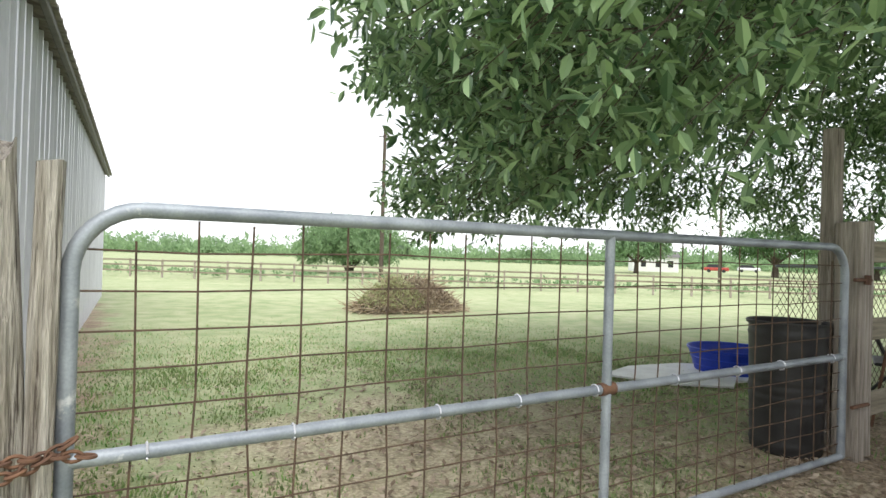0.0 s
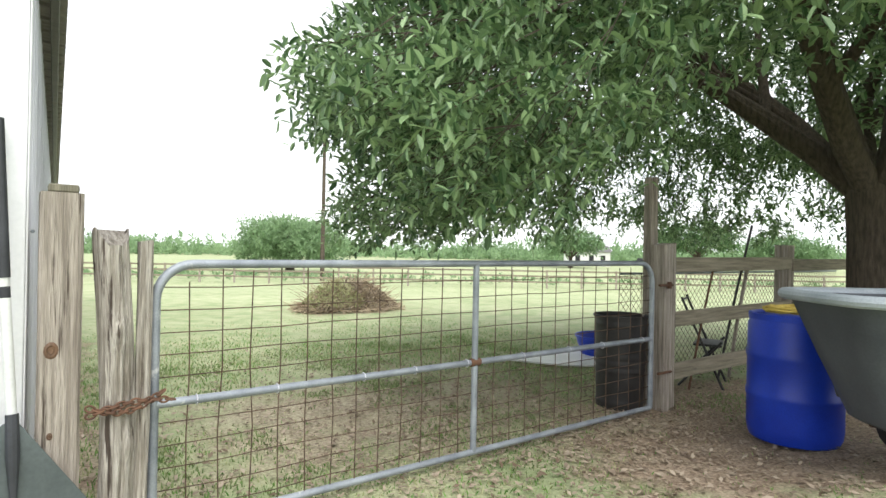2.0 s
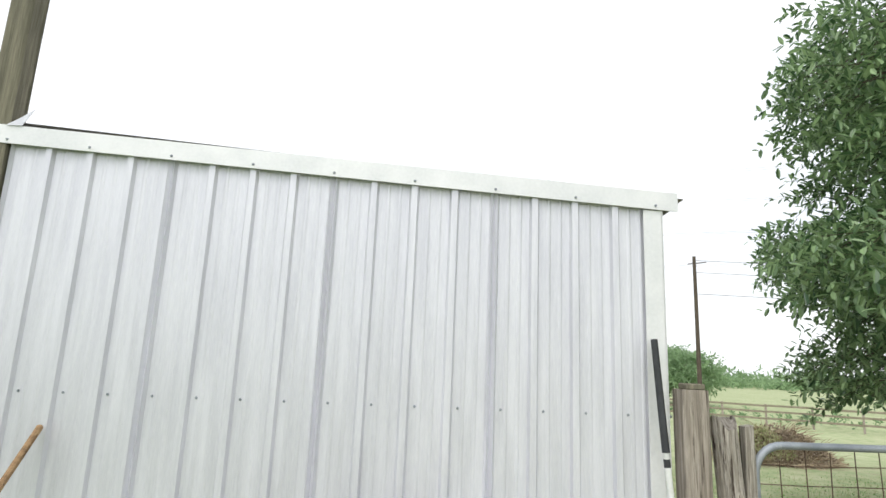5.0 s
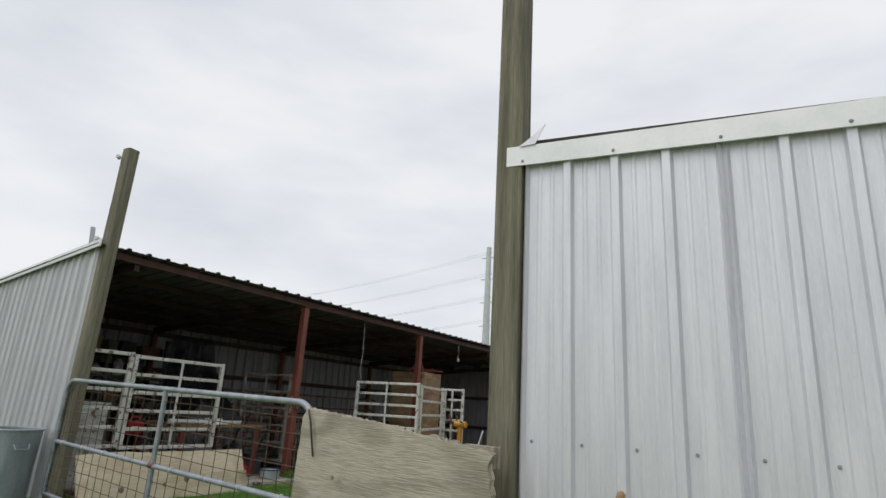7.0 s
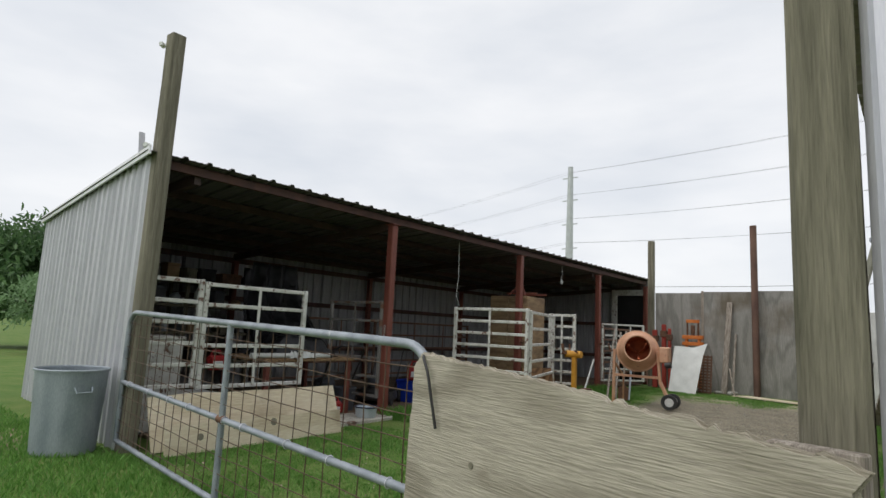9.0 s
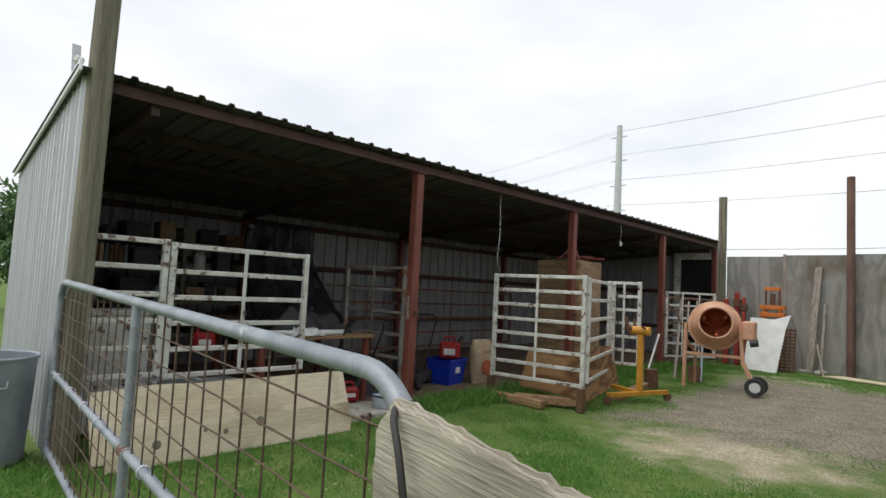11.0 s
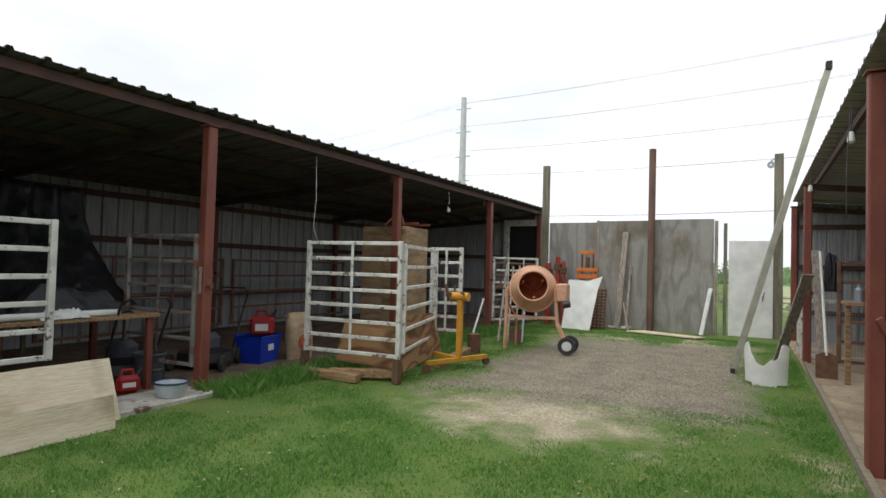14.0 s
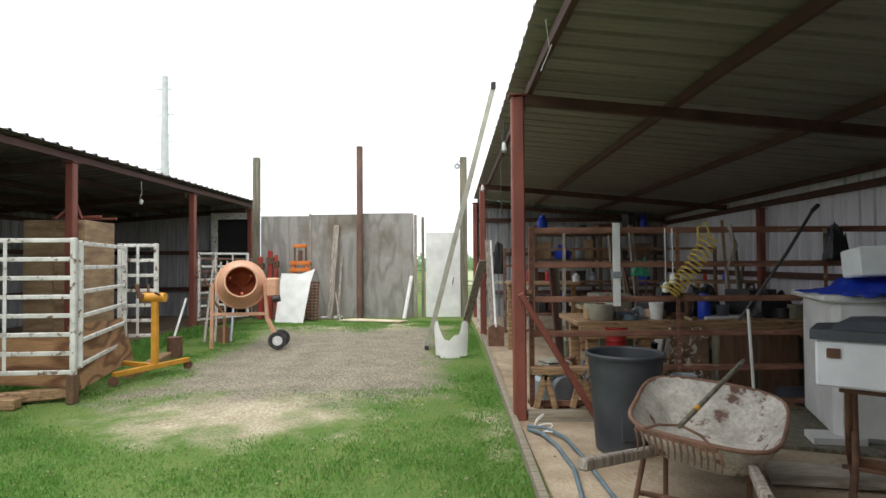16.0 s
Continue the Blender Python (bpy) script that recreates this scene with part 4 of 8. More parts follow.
# weathered board at the free gate end
def rough_board():
    e = thing("plywood_board", pose(-0.80, -0.042, 0.42, 0, 0, math.degrees(math.atan2(-0.42, 1.62))), "large weathered grey plywood board with splintered edges", "board")
    rnd, top = random.Random(8), []
    n = 90
    for i in range(n + 1):
        u = -0.86 + 1.68 * i / n
        z = 1.125 - 0.077 * (u + 0.86) + noise.noise((u * 4, 0, 2)) * 0.004 + rnd.uniform(-0.003, 0.003)
        if 0.15 < u < 0.75:
            z -= 0.012 * (noise.noise((u * 14, 3, 0)) > 0.0)
        if i > n - 6:
            z -= (i - n + 6) * 0.004
        if i < 3:
            z -= (3 - i) * 0.022
        top.append((u, z))
    right = [(0.82 + rnd.uniform(-0.03, 0.008), z) for z in np.linspace(0.93, 0.1, 26)]
    left = [(-0.86 - (0.9 - z) * 0.06 + rnd.uniform(-0.010, 0.004), z) for z in np.linspace(0.1, 1.02, 26)]
    poly = list(reversed(top)) + left[::-1] + right[::-1]
    for k, (off, t) in enumerate(((0.0, 0.006), (0.0065, 0.006), (0.013, 0.006))):
        s = Sh()
        pl = [(u - (0.006 * k * (u > 0.75)), z - 0.004 * k + rnd.uniform(-0.003, 0.003)) for u, z in poly]
        kk = len(pl)
        vs = [(u, -off, z) for u, z in pl] + [(u, -off - t, z) for u, z in pl]
        s.add(vs, [tuple(range(kk)), tuple(reversed(range(kk, 2 * kk)))] + [((i + 1) % kk, i, i + kk, (i + 1) % kk + kk) for i in range(kk)])
        part("ply_layer", s, PLYOLD, e)
    for u, z in ((0.0, 0.62), (-0.3, 0.55), (-0.45, 0.72), (0.3, 0.33)):
        s = Sh()
        s.lathe([(0, 0.003), (0.012, 0.003), (0.014, 0.0)], 10, Matrix.Translation((u, -0.02, z)) @ pose(0, 0, 0, 90))
        part("knot", s, WOODPOST, e)
    for z in np.linspace(0.2, 0.95, 3):
        ln = Sh()
        ln.box(0.60, 0.004, z - 0.05, 0.80, 0.05, z + 0.05, 0.004)
        part("batten", ln, WOODGREY, e)
    c = Sh()
    key = [(-1.45, 0.09, 1.24), (-1.48, 0.09, 1.36), (-1.51, 0.095, 1.46), (-1.56, 0.125, 1.515), (-1.59, 0.175, 1.525), (-1.585, 0.215, 1.51), (-1.55, 0.232, 1.45), (-1.51, 0.228, 1.36), (-1.49, 0.19, 1.30)]
    pts = []
    for i in range(len(key) - 1):
        p0, p1, p2, p3 = (Vector(key[max(0, min(len(key) - 1, i + k))]) for k in (-1, 0, 1, 2))
        for t in (0.0, 0.25, 0.5, 0.75):
            pts.append(0.5 * (2 * p1 + (p2 - p0) * t + (2 * p0 - 5 * p1 + 4 * p2 - p3) * t * t + (3 * p1 - p0 - 3 * p2 + p3) * t ** 3))
    c.tube(pts, 0.0065, 10)
    solo("tie_cable", c, BLACKPL, "black rubber cable tying the board to the gate", "cable")


rough_board()


# ---- plywood fence at the far end of the yard ----
def ply_fence():
    e = tagged(new("fence_far", Sh().box(-4.98, 13.78, YARD + 0.5, -1.40, 13.83, YARD + 0.59).box(-4.98, 13.78, 2.2, -1.40, 13.83, 2.29).mesh("fence_far", WOODGREY)), "weathered grey plywood yard fence", "fence", "", "structure")
    for x0, x1, zt in ((-5.02, -3.85, 2.85), (-3.83, -2.64, 2.88), (-2.63, -1.37, 2.90)):
        s = Sh()
        s.box(x0, 13.70, YARD - 0.02, x1, 13.72, zt, 0.003)
        part("plywood_panel", s, PLYFENCE, e)
    s = Sh()
    s.box(-3.87, 13.68, YARD, -3.81, 13.70, 2.90, 0.004)
    part("batten", s, WOODGREY, e)
    s = Sh()
    s.box(-1.36, 13.68, YARD, -1.29, 13.74, 2.86, 0.004)
    part("end_post", s, WOODGREY, e)
    square_post("thin_post", -1.15, 13.7, YARD, 2.80, 0.07, WOODPOST, "thin weathered post in the fence gap")
    s = Sh()
    s.box(-1.08, 13.66, YARD, -0.26, 13.69, 2.43, 0.006)
    solo("gap_sheet", s, WHITEPL, "stained white sheet panel closing the fence gap", "panel")
    w = Sh()
    w.tube([(-0.45, 13.63, YARD + 0.75), (-0.42, 13.62, YARD + 0.95), (-0.46, 13.62, YARD + 0.80)], 0.008, 6)
    solo("latch_wire", w, BLACKPL, "bent black wire hanging on the white panel", "wire")
    for x, t_, b_, w_ in ((-3.20, 2.62, -3.32, 0.15), (-3.08, 1.85, -3.13, 0.05)):
        s = Sh()
        s.beam((b_, 13.42, YARD), (x, 13.67, t_), w_, 0.03)
        solo("leaning_board", s, WOODGREY, "weathered board leaning on the plywood fence", "board", None, "leaning boards")
    s = Sh()
    s.beam((-1.58, 13.35, YARD), (-1.42, 13.66, 1.40), 0.09, 0.03)
    for i in range(7):
        s.tube([(-1.56 + 0.02 * i, 13.36 + 0.04 * i - 0.02, YARD + 0.12 + 0.125 * i), (-1.56 + 0.02 * i, 13.30 + 0.04 * i, YARD + 0.12 + 0.125 * i)], 0.012, 6)
    solo("slotted_rail", s, WHITEPL, "white slotted rail leaning on the fence", "rail")
    s = Sh()
    s.slab([(-3.0, 12.75), (-1.6, 12.35), (-1.45, 12.6), (-2.7, 13.1)], 0.02, pose(0, 0, YARD + 0.02))
    solo("flat_board", s, PLYNEW, "pale board lying flat on the gravel", "board")
    w = Sh()
    w.tube([(-5.1, 13.72, 3.02), (-2.6, 13.6, 3.00), (-0.17, 13.75, 3.06)], 0.006, 6)
    solo("fence_wire", w, CABLE, "thin wire strung between the tall posts", "wire")
    pul = Sh()
    pul.lathe([(0.02, -0.03), (0.07, -0.03), (0.05, 0), (0.07, 0.03), (0.02, 0.03)], 16, pose(-0.32, 13.75, 4.02, 90))
    pul.tube([(-0.32, 13.75, 4.10), (-0.20, 13.75, 4.18)], 0.012, 6)
    solo("pulley", pul, TUBE, "grey pulley hanging from the timber post", "pulley")
    for x, y, r in ((-3.9, 13.35, 0.13), (-3.1, 13.3, 0.12), (-3.45, 13.42, 0.09)):
        b = Sh()
        b.box(-r, -r * 0.6, 0, r, r * 0.6, r * 0.75, 0.03)
        solo("stone_block", b, CONC, "rough stone block on the grass", "stone", pose(x, y, YARD - 0.01, 0, 0, x * 40), "stone blocks")


ply_fence()


# ---- rail fence and clutter beyond the gate ----
def rail_fence():
    square_post("fence_post", 11.36, 0.08, 0.0, 1.54, 0.16, WOODGREY, "round-shouldered weathered fence post")
    square_post("fence_post", 14.2, 0.08, 0.0, 1.52, 0.16, WOODGREY, "round-shouldered weathered fence post")
    for z, h in ((1.31, 0.14), (0.81, 0.14), (0.33, 0.15)):
        for x0, x1 in ((8.97, 11.32), (11.38, 14.2)):
            s = Sh()
            s.beam((x0, 0.0, z), (x1, 0.0, z + 0.02), 0.035, h, 0.006)
            solo("fence_rail", s, WOODH, "wide weathered fence rail board", "rail", None, "fence rails")
    e = thing("chain_link_fence", pose(9.0, 0.62, 0), "old chain link fence behind the rails", "fence")
    for k in (1, -1):
        x = -1.0
        while x < 6.0:
            p, q = (x, 0, 0.05), (x + k * 1.15, 0, 1.2)
            p0, q0 = max(0.0, min(p[0], q[0])), min(5.4, max(p[0], q[0]))
            if q0 - p0 > 0.05:
                f = lambda xx: 0.05 + (xx - p[0]) / (q[0] - p[0]) * 1.15
                s = Sh()
                s.tube([(p0, 0.002 * k, f(p0)), (q0, 0.002 * k, f(q0))], 0.0028, 4)
                part("link_wire", s, WIRE, e)
            x += 0.085
    for z in (0.05, 1.2):
        s = Sh()
        s.tube([(0, 0, z), (5.4, 0, z)], 0.012, 8)
        part("rail_wire", s, TUBE, e)


rail_fence()


def old_chair():
    e = thing("folding_chair", pose(10.15, 0.38, 0.0, 0, 0, 25), "broken dark folding chair frame leaning by the fence", "chair")
    for x in (-0.24, 0.24):
        for a, b in (((x, -0.22, 0.0), (x, 0.20, 0.95)), ((x, 0.22, 0.0), (x, -0.20, 0.50))):
            s = Sh()
            s.tube([a, b], 0.013, 8)
            part("leg", s, BLACKPL, e)
    for z, y in ((0.92, 0.19), (0.70, 0.09)):
        s = Sh()
        s.tube([(-0.24, y, z), (0.24, y, z)], 0.012, 8)
        part("crossbar", s, BLACKPL, e)
    s = Sh()
    s.box(-0.23, -0.20, 0.44, 0.23, 0.08, 0.465, 0.008)
    part("seat", s, BLACKPL, e)
    for x, y, tx, ty, h, r, m_ in ((9.75, 0.30, 9.95, 0.16, 1.30, 0.012, RUST), (10.55, 0.42, 10.70, 0.14, 1.75, 0.014, BLACKPL), (10.75, 0.40, 10.60, 0.14, 1.25, 0.02, WOODGREY)):
        s = Sh()
        s.tube([(x, y, 0.0), ((x + tx) / 2, (y + ty) / 2 + 0.01, h / 2), (tx, ty, h)], r, 8)
        solo("leaning_rod", s, m_, "thin old rod leaning behind the fence rails", "rod", None, "leaning rods")


old_chair()


def can(name, x, y, z, r0, r1, h, material, label, category, ribs=0, rim=0.014, handles=False, lid=None, n=48, wall=0.006):
    """An open container with a rolled rim."""
    e = thing(name, pose(x, y, z), label, category)
    prof = [(0.0, 0.0), (r0 - 0.01, 0.0), (r0, 0.012)]
    for i in range(1, 40):
        t = i / 40
        rr = r0 + (r1 - r0) * t
        if ribs:
            rr += 0.006 * (math.cos(t * ribs * 2 * math.pi) > 0.86)
        prof.append((rr, h * t))
    prof += [(r1, h), (r1 + rim, h), (r1 + rim, h + rim), (r1 - wall, h + rim), (r1 - wall, h - 0.02), (r0 - wall, 0.03), (0, 0.03)]
    s = Sh()
    s.lathe(prof, n)
    part("body", s, material, e)
    s = Sh()
    s.tube([((r1 + rim * 0.5) * math.cos(t), (r1 + rim * 0.5) * math.sin(t), h + rim) for t in np.linspace(0, 2 * math.pi, n + 1)[:-1]], rim * 0.75, 8, close=True)
    part("rim", s, material, e)
    if handles:
        for a in (0, 180):
            s = Sh()
            c, d = math.cos(radians(a)), math.sin(radians(a))
            s.tube([(c * r1 - d * 0.07, d * r1 + c * 0.07, h * 0.82), (c * (r1 + 0.03) - d * 0.06, d * (r1 + 0.03) + c * 0.06, h * 0.76), (c * (r1 + 0.03) + d * 0.06, d * (r1 + 0.03) - c * 0.06, h * 0.76), (c * r1 + d * 0.07, d * r1 - c * 0.07, h * 0.82)], 0.008, 8)
            part("handle", s, material, e)
    return e


barrel_black = can("trash_barrel", 8.62, 0.32, zg(8.62, 0.32) - 0.01, 0.21, 0.232, 0.83, BLACKPL, "tall black ribbed plastic barrel beside the gate", "barrel", 26)
can("feed_tub", 10.62, 2.02, 0, 0.34, 0.42, 0.26, BLUEPL, "round blue plastic tub on the ground", "tub", 3)
sheet = Sh()
pts = [(9.0, 2.9), (9.3, 2.3), (9.75, 1.95), (10.0, 2.1), (10.6, 1.9), (11.0, 2.5), (10.3, 3.0), (9.6, 3.1)]
sheet.slab(pts, 0.02, pose(0.15, -0.45, 0.01))
solo("plastic_sheet", sheet, WHITEPL, "torn white plastic sheet lying on the ground", "sheet")


def brush_pile():
    rnd, e = random.Random(12), thing("brush_pile", pose(10.2, 8.95, 0), "heap of dry branches and cut brush on the lawn", "brush pile")
    s, lf = Sh(), Sh()
    for i in range(900):
        a, q = rnd.uniform(0, 2 * math.pi), math.sqrt(rnd.random())
        x, y = 1.35 * q * math.cos(a), 0.8 * q * math.sin(a)
        z = 0.72 * (1 - q ** 1.6) * rnd.uniform(0.5, 1.05) * (0.8 + 0.3 * math.sin(a * 2 + 1))
        b, l = rnd.uniform(0, 6.28), rnd.uniform(0.15, 0.45)
        d = Vector((math.cos(b) * l, math.sin(b) * l, rnd.uniform(-0.5, 0.35) * l))
        c = Vector((x, y, max(0.03, z)))
        s.tube([c - d / 2, c + Vector((rnd.uniform(-0.03, 0.03), rnd.uniform(-0.03, 0.03), 0.02)), c + d / 2], rnd.uniform(0.003, 0.011), 4)
    for i in range(6200):
        a, q = rnd.uniform(0, 2 * math.pi), math.sqrt(rnd.random())
        x, y = 1.3 * q * math.cos(a), 0.78 * q * math.sin(a)
        z = 0.74 * (1 - q ** 1.6) * rnd.uniform(0.6, 1.03) + 0.02
        m = pose(x, y, z, rnd.uniform(0, 360), rnd.uniform(0, 360), rnd.uniform(0, 360))
        w = rnd.uniform(0.015, 0.04)
        lf.add([(-w, 0, 0), (0, -w * 0.5, 0), (w, 0, 0), (0, w * 0.5, 0.004)], [(0, 1, 2, 3)], m)
    tagged(part("brushwood", s, STRAW, e), kind="stuff")
    part("dead_leaves", lf, CHIPS, e)
    pale, tw = Sh(), Sh()
    for i in range(1900):
        a, q = rnd.uniform(0, 6.28), math.sqrt(rnd.random())
        x, y = -0.45 + 0.75 * q * math.cos(a), -0.2 + 0.6 * q * math.sin(a)
        z = 0.70 * (1 - 0.75 * q ** 1.5) * rnd.uniform(0.75, 1.12)
        w = rnd.uniform(0.018, 0.04)
        pale.add([(-w, 0, 0), (0, -w * 0.45, 0), (w, 0, 0), (0, w * 0.45, 0.004)], [(0, 1, 2, 3)], pose(x, y, z, rnd.uniform(0, 360), rnd.uniform(0, 360), rnd.uniform(0, 360)))
    part("wilted_leaves", pale, DRYGRASS, e, "pale wilted olive leaves")
    for i in range(170):
        a, q = rnd.uniform(0, 6.28), rnd.uniform(0.2, 1.0)
        x, y = 1.25 * q * math.cos(a), 0.75 * q * math.sin(a)
        z = 0.70 * (1 - q ** 1.6)
        d = Vector((math.cos(a) * rnd.uniform(0.1, 0.5), math.sin(a) * rnd.uniform(0.1, 0.4), rnd.uniform(0.02, 0.32)))
        tw.tube([(x, y, z), Vector((x, y, z)) + d * 0.5 + Vector((0, 0, 0.03)), Vector((x, y, z)) + d], [0.008, 0.006, 0.003], 4)
    tagged(part("branch_tangle", tw, STRAW, e, "dry branches sticking out"), kind="stuff")


brush_pile()


def dump_cart():
    d = Vector((0.81, -0.587, 0))
    ang = math.degrees(math.atan2(d.y, d.x))
    z = zg(8.2, -1.9)
    e = thing("dump_cart", pose(8.50, -2.05, z, 0, 0, ang), "dark grey poly dump cart with a tapered tub and pale rim", "cart")
    s, lx, ly, h0, h1 = Sh(), 0.78, 0.46, 0.30, 1.05
    prof = [(0.55, 0.0), (0.60, 0.03), (0.80, 0.5), (1.0, 1.0), (0.97, 1.0), (0.77, 0.5), (0.56, 0.05)]
    vs, fs, n = [], [], 32
    for f, t in prof:
        for k in range(n):
            a = 2 * math.pi * k / n
            c, q = math.cos(a), math.sin(a)
            sq = (abs(c) ** 5 + abs(q) ** 5) ** (-1 / 5)
            vs.append((lx * f * c * sq, ly * f * q * sq, h0 + (h1 - h0) * t))
    for i in range(len(prof) - 1):
        for k in range(n):
            fs.append((i * n + k, i * n + (k + 1) % n, (i + 1) * n + (k + 1) % n, (i + 1) * n + k))
    fs.append(tuple(reversed(range(n))))
    fs.append(tuple(range((len(prof) - 1) * n, len(prof) * n)))
    s.add(vs, fs)
    part("tub", s, GREYTUB, e)
    s = Sh()
    ring = []
    for k in range(48):
        a = 2 * math.pi * k / 48
        c, q = math.cos(a), math.sin(a)
        sq = (abs(c) ** 5 + abs(q) ** 5) ** (-1 / 5)
        ring.append(((lx + 0.02) * c * sq, (ly + 0.02) * q * sq, h1))
    s.tube(ring, 0.035, 10, close=True)
    part("rim", s, mat("pale_grey_rim", (0.27, 0.31, 0.34), (0.36, 0.40, 0.43), 4, 0.5, 0, 0.05, 80), e, "pale grey rolled rim")
    for sx in (-0.42, -0.1, 0.22, 0.5):
        for sy in (-1, 1):
            s = Sh()
            s.beam((sx, sy * ly * 0.66, h0 + 0.1), (sx * 1.08, sy * ly * 0.93, h1 - 0.18), 0.05, 0.03, 0.01)
            part("rib", s, GREYTUB, e)
    s = Sh()
    for sy in (-1, 1):
        s.beam((-0.30, sy * 0.2, 0.27), (0.45, sy * 0.2, 0.27), 0.04, 0.06)
    s.beam((0.12, -0.4, 0.20), (0.12, 0.4, 0.20), 0.04, 0.08)
    part("chassis", s, DARKSTEEL, e)
    for sx in (0.12,):
        for sy in (-0.42, 0.42):
            w = Sh()
            w.lathe([(0.06, -0.05), (0.17, -0.05), (0.20, -0.03), (0.20, 0.03), (0.17, 0.05), (0.06, 0.05)], 24, pose(sx, sy, 0.20, 90))
            wheel = part("wheel", w, RUBBER, e)
            w = Sh()
            w.lathe([(0.0, -0.03), (0.11, -0.03), (0.12, 0.0), (0.11, 0.03), (0, 0.03)], 20, pose(sx, sy, 0.20, 90))
            part("rim_disc", w, RUST, wheel)


dump_cart()


def blue_barrel(x, y):
    z = zg(x, y)
    z += 0.02
    e = thing("plastic_barrel", pose(x, y, z), "blue plastic drum with rope coiled on its lid", "barrel")
    s = Sh()
    r = 0.325
    s.lathe([(0, 0), (r * 0.93, 0), (r * 0.97, 0.03), (r, 0.10), (r, 0.30), (r * 1.025, 0.32), (r * 1.025, 0.35), (r, 0.37), (r, 0.60), (r * 1.025, 0.62), (r * 1.025, 0.65), (r, 0.67), (r * 0.99, 0.86), (r * 0.93, 0.92)], 48)
    part("drum", s, BLUEPL, e)
    s = Sh()
    s.lathe([(r * 0.97, 0.90), (r * 0.98, 0.945), (r * 0.90, 0.95), (r * 0.88, 0.925), (0, 0.925)], 48)
    part("lid", s, BLUEPL, e)
    rnd, c = random.Random(4), Sh()
    for i in range(5):
        pts = [((0.17 + 0.02 * i + rnd.uniform(-0.01, 0.01)) * math.cos(t) + rnd.uniform(-0.01, 0.01), (0.15 + 0.015 * i) * math.sin(t), 0.965 + 0.013 * (i % 3) + rnd.uniform(-0.006, 0.006)) for t in np.linspace(0, 6.28, 25)[:-1]]
        c.tube(pts, 0.011, 6, close=True)
    solo("rope_coil", c, ROPE, "yellow rope coiled on the blue drum", "rope", pose(x, y, z))


blue_barrel(8.92, -1.05)


# ---- the live oak ----
def leaf_cloud(points, rnd, per, size, spread):
    """Leaves along short twigs at the points (place, way out); returns vertices and faces."""
    vs, fs = [], []
    for c, way in points:
        way = way.normalized()
        side = way.cross(Vector((rnd.uniform(-1, 1), rnd.uniform(-1, 1), rnd.uniform(-1, 1))))
        side.normalize()
        up = side.cross(way)
        ln = spread * rnd.uniform(0.7, 1.3)
        for i in range(per):
            t = (i + rnd.random()) / per
            a = i * 2.4 + rnd.uniform(-0.4, 0.4)
            o = c + way * (ln * t) + Vector((0, 0, -0.10 * t * t))
            d = (side * math.cos(a) + up * math.sin(a)) * 0.9 + way * rnd.uniform(0.3, 0.9) + Vector((0, 0, rnd.uniform(-0.35, 0.15)))
            d.normalize()
            w = d.cross(Vector((rnd.uniform(-0.6, 0.6), rnd.uniform(-0.6, 0.6), 1)))
            w.normalize()
            nn = w.cross(d)
            s = size * rnd.uniform(0.7, 1.2)
            b = len(vs)
            vs += [o, o + d * s * 0.35 + w * s * 0.19 + nn * s * 0.06, o + d * s * 0.75 + w * s * 0.16 + nn * s * 0.05, o + d * s - nn * s * 0.05,
                   o + d * s * 0.75 - w * s * 0.16 + nn * s * 0.05, o + d * s * 0.35 - w * s * 0.19 + nn * s * 0.06]
            fs += [(b, b + 1, b + 2, b + 3), (b, b + 3, b + 4, b + 5)]
    return vs, fs


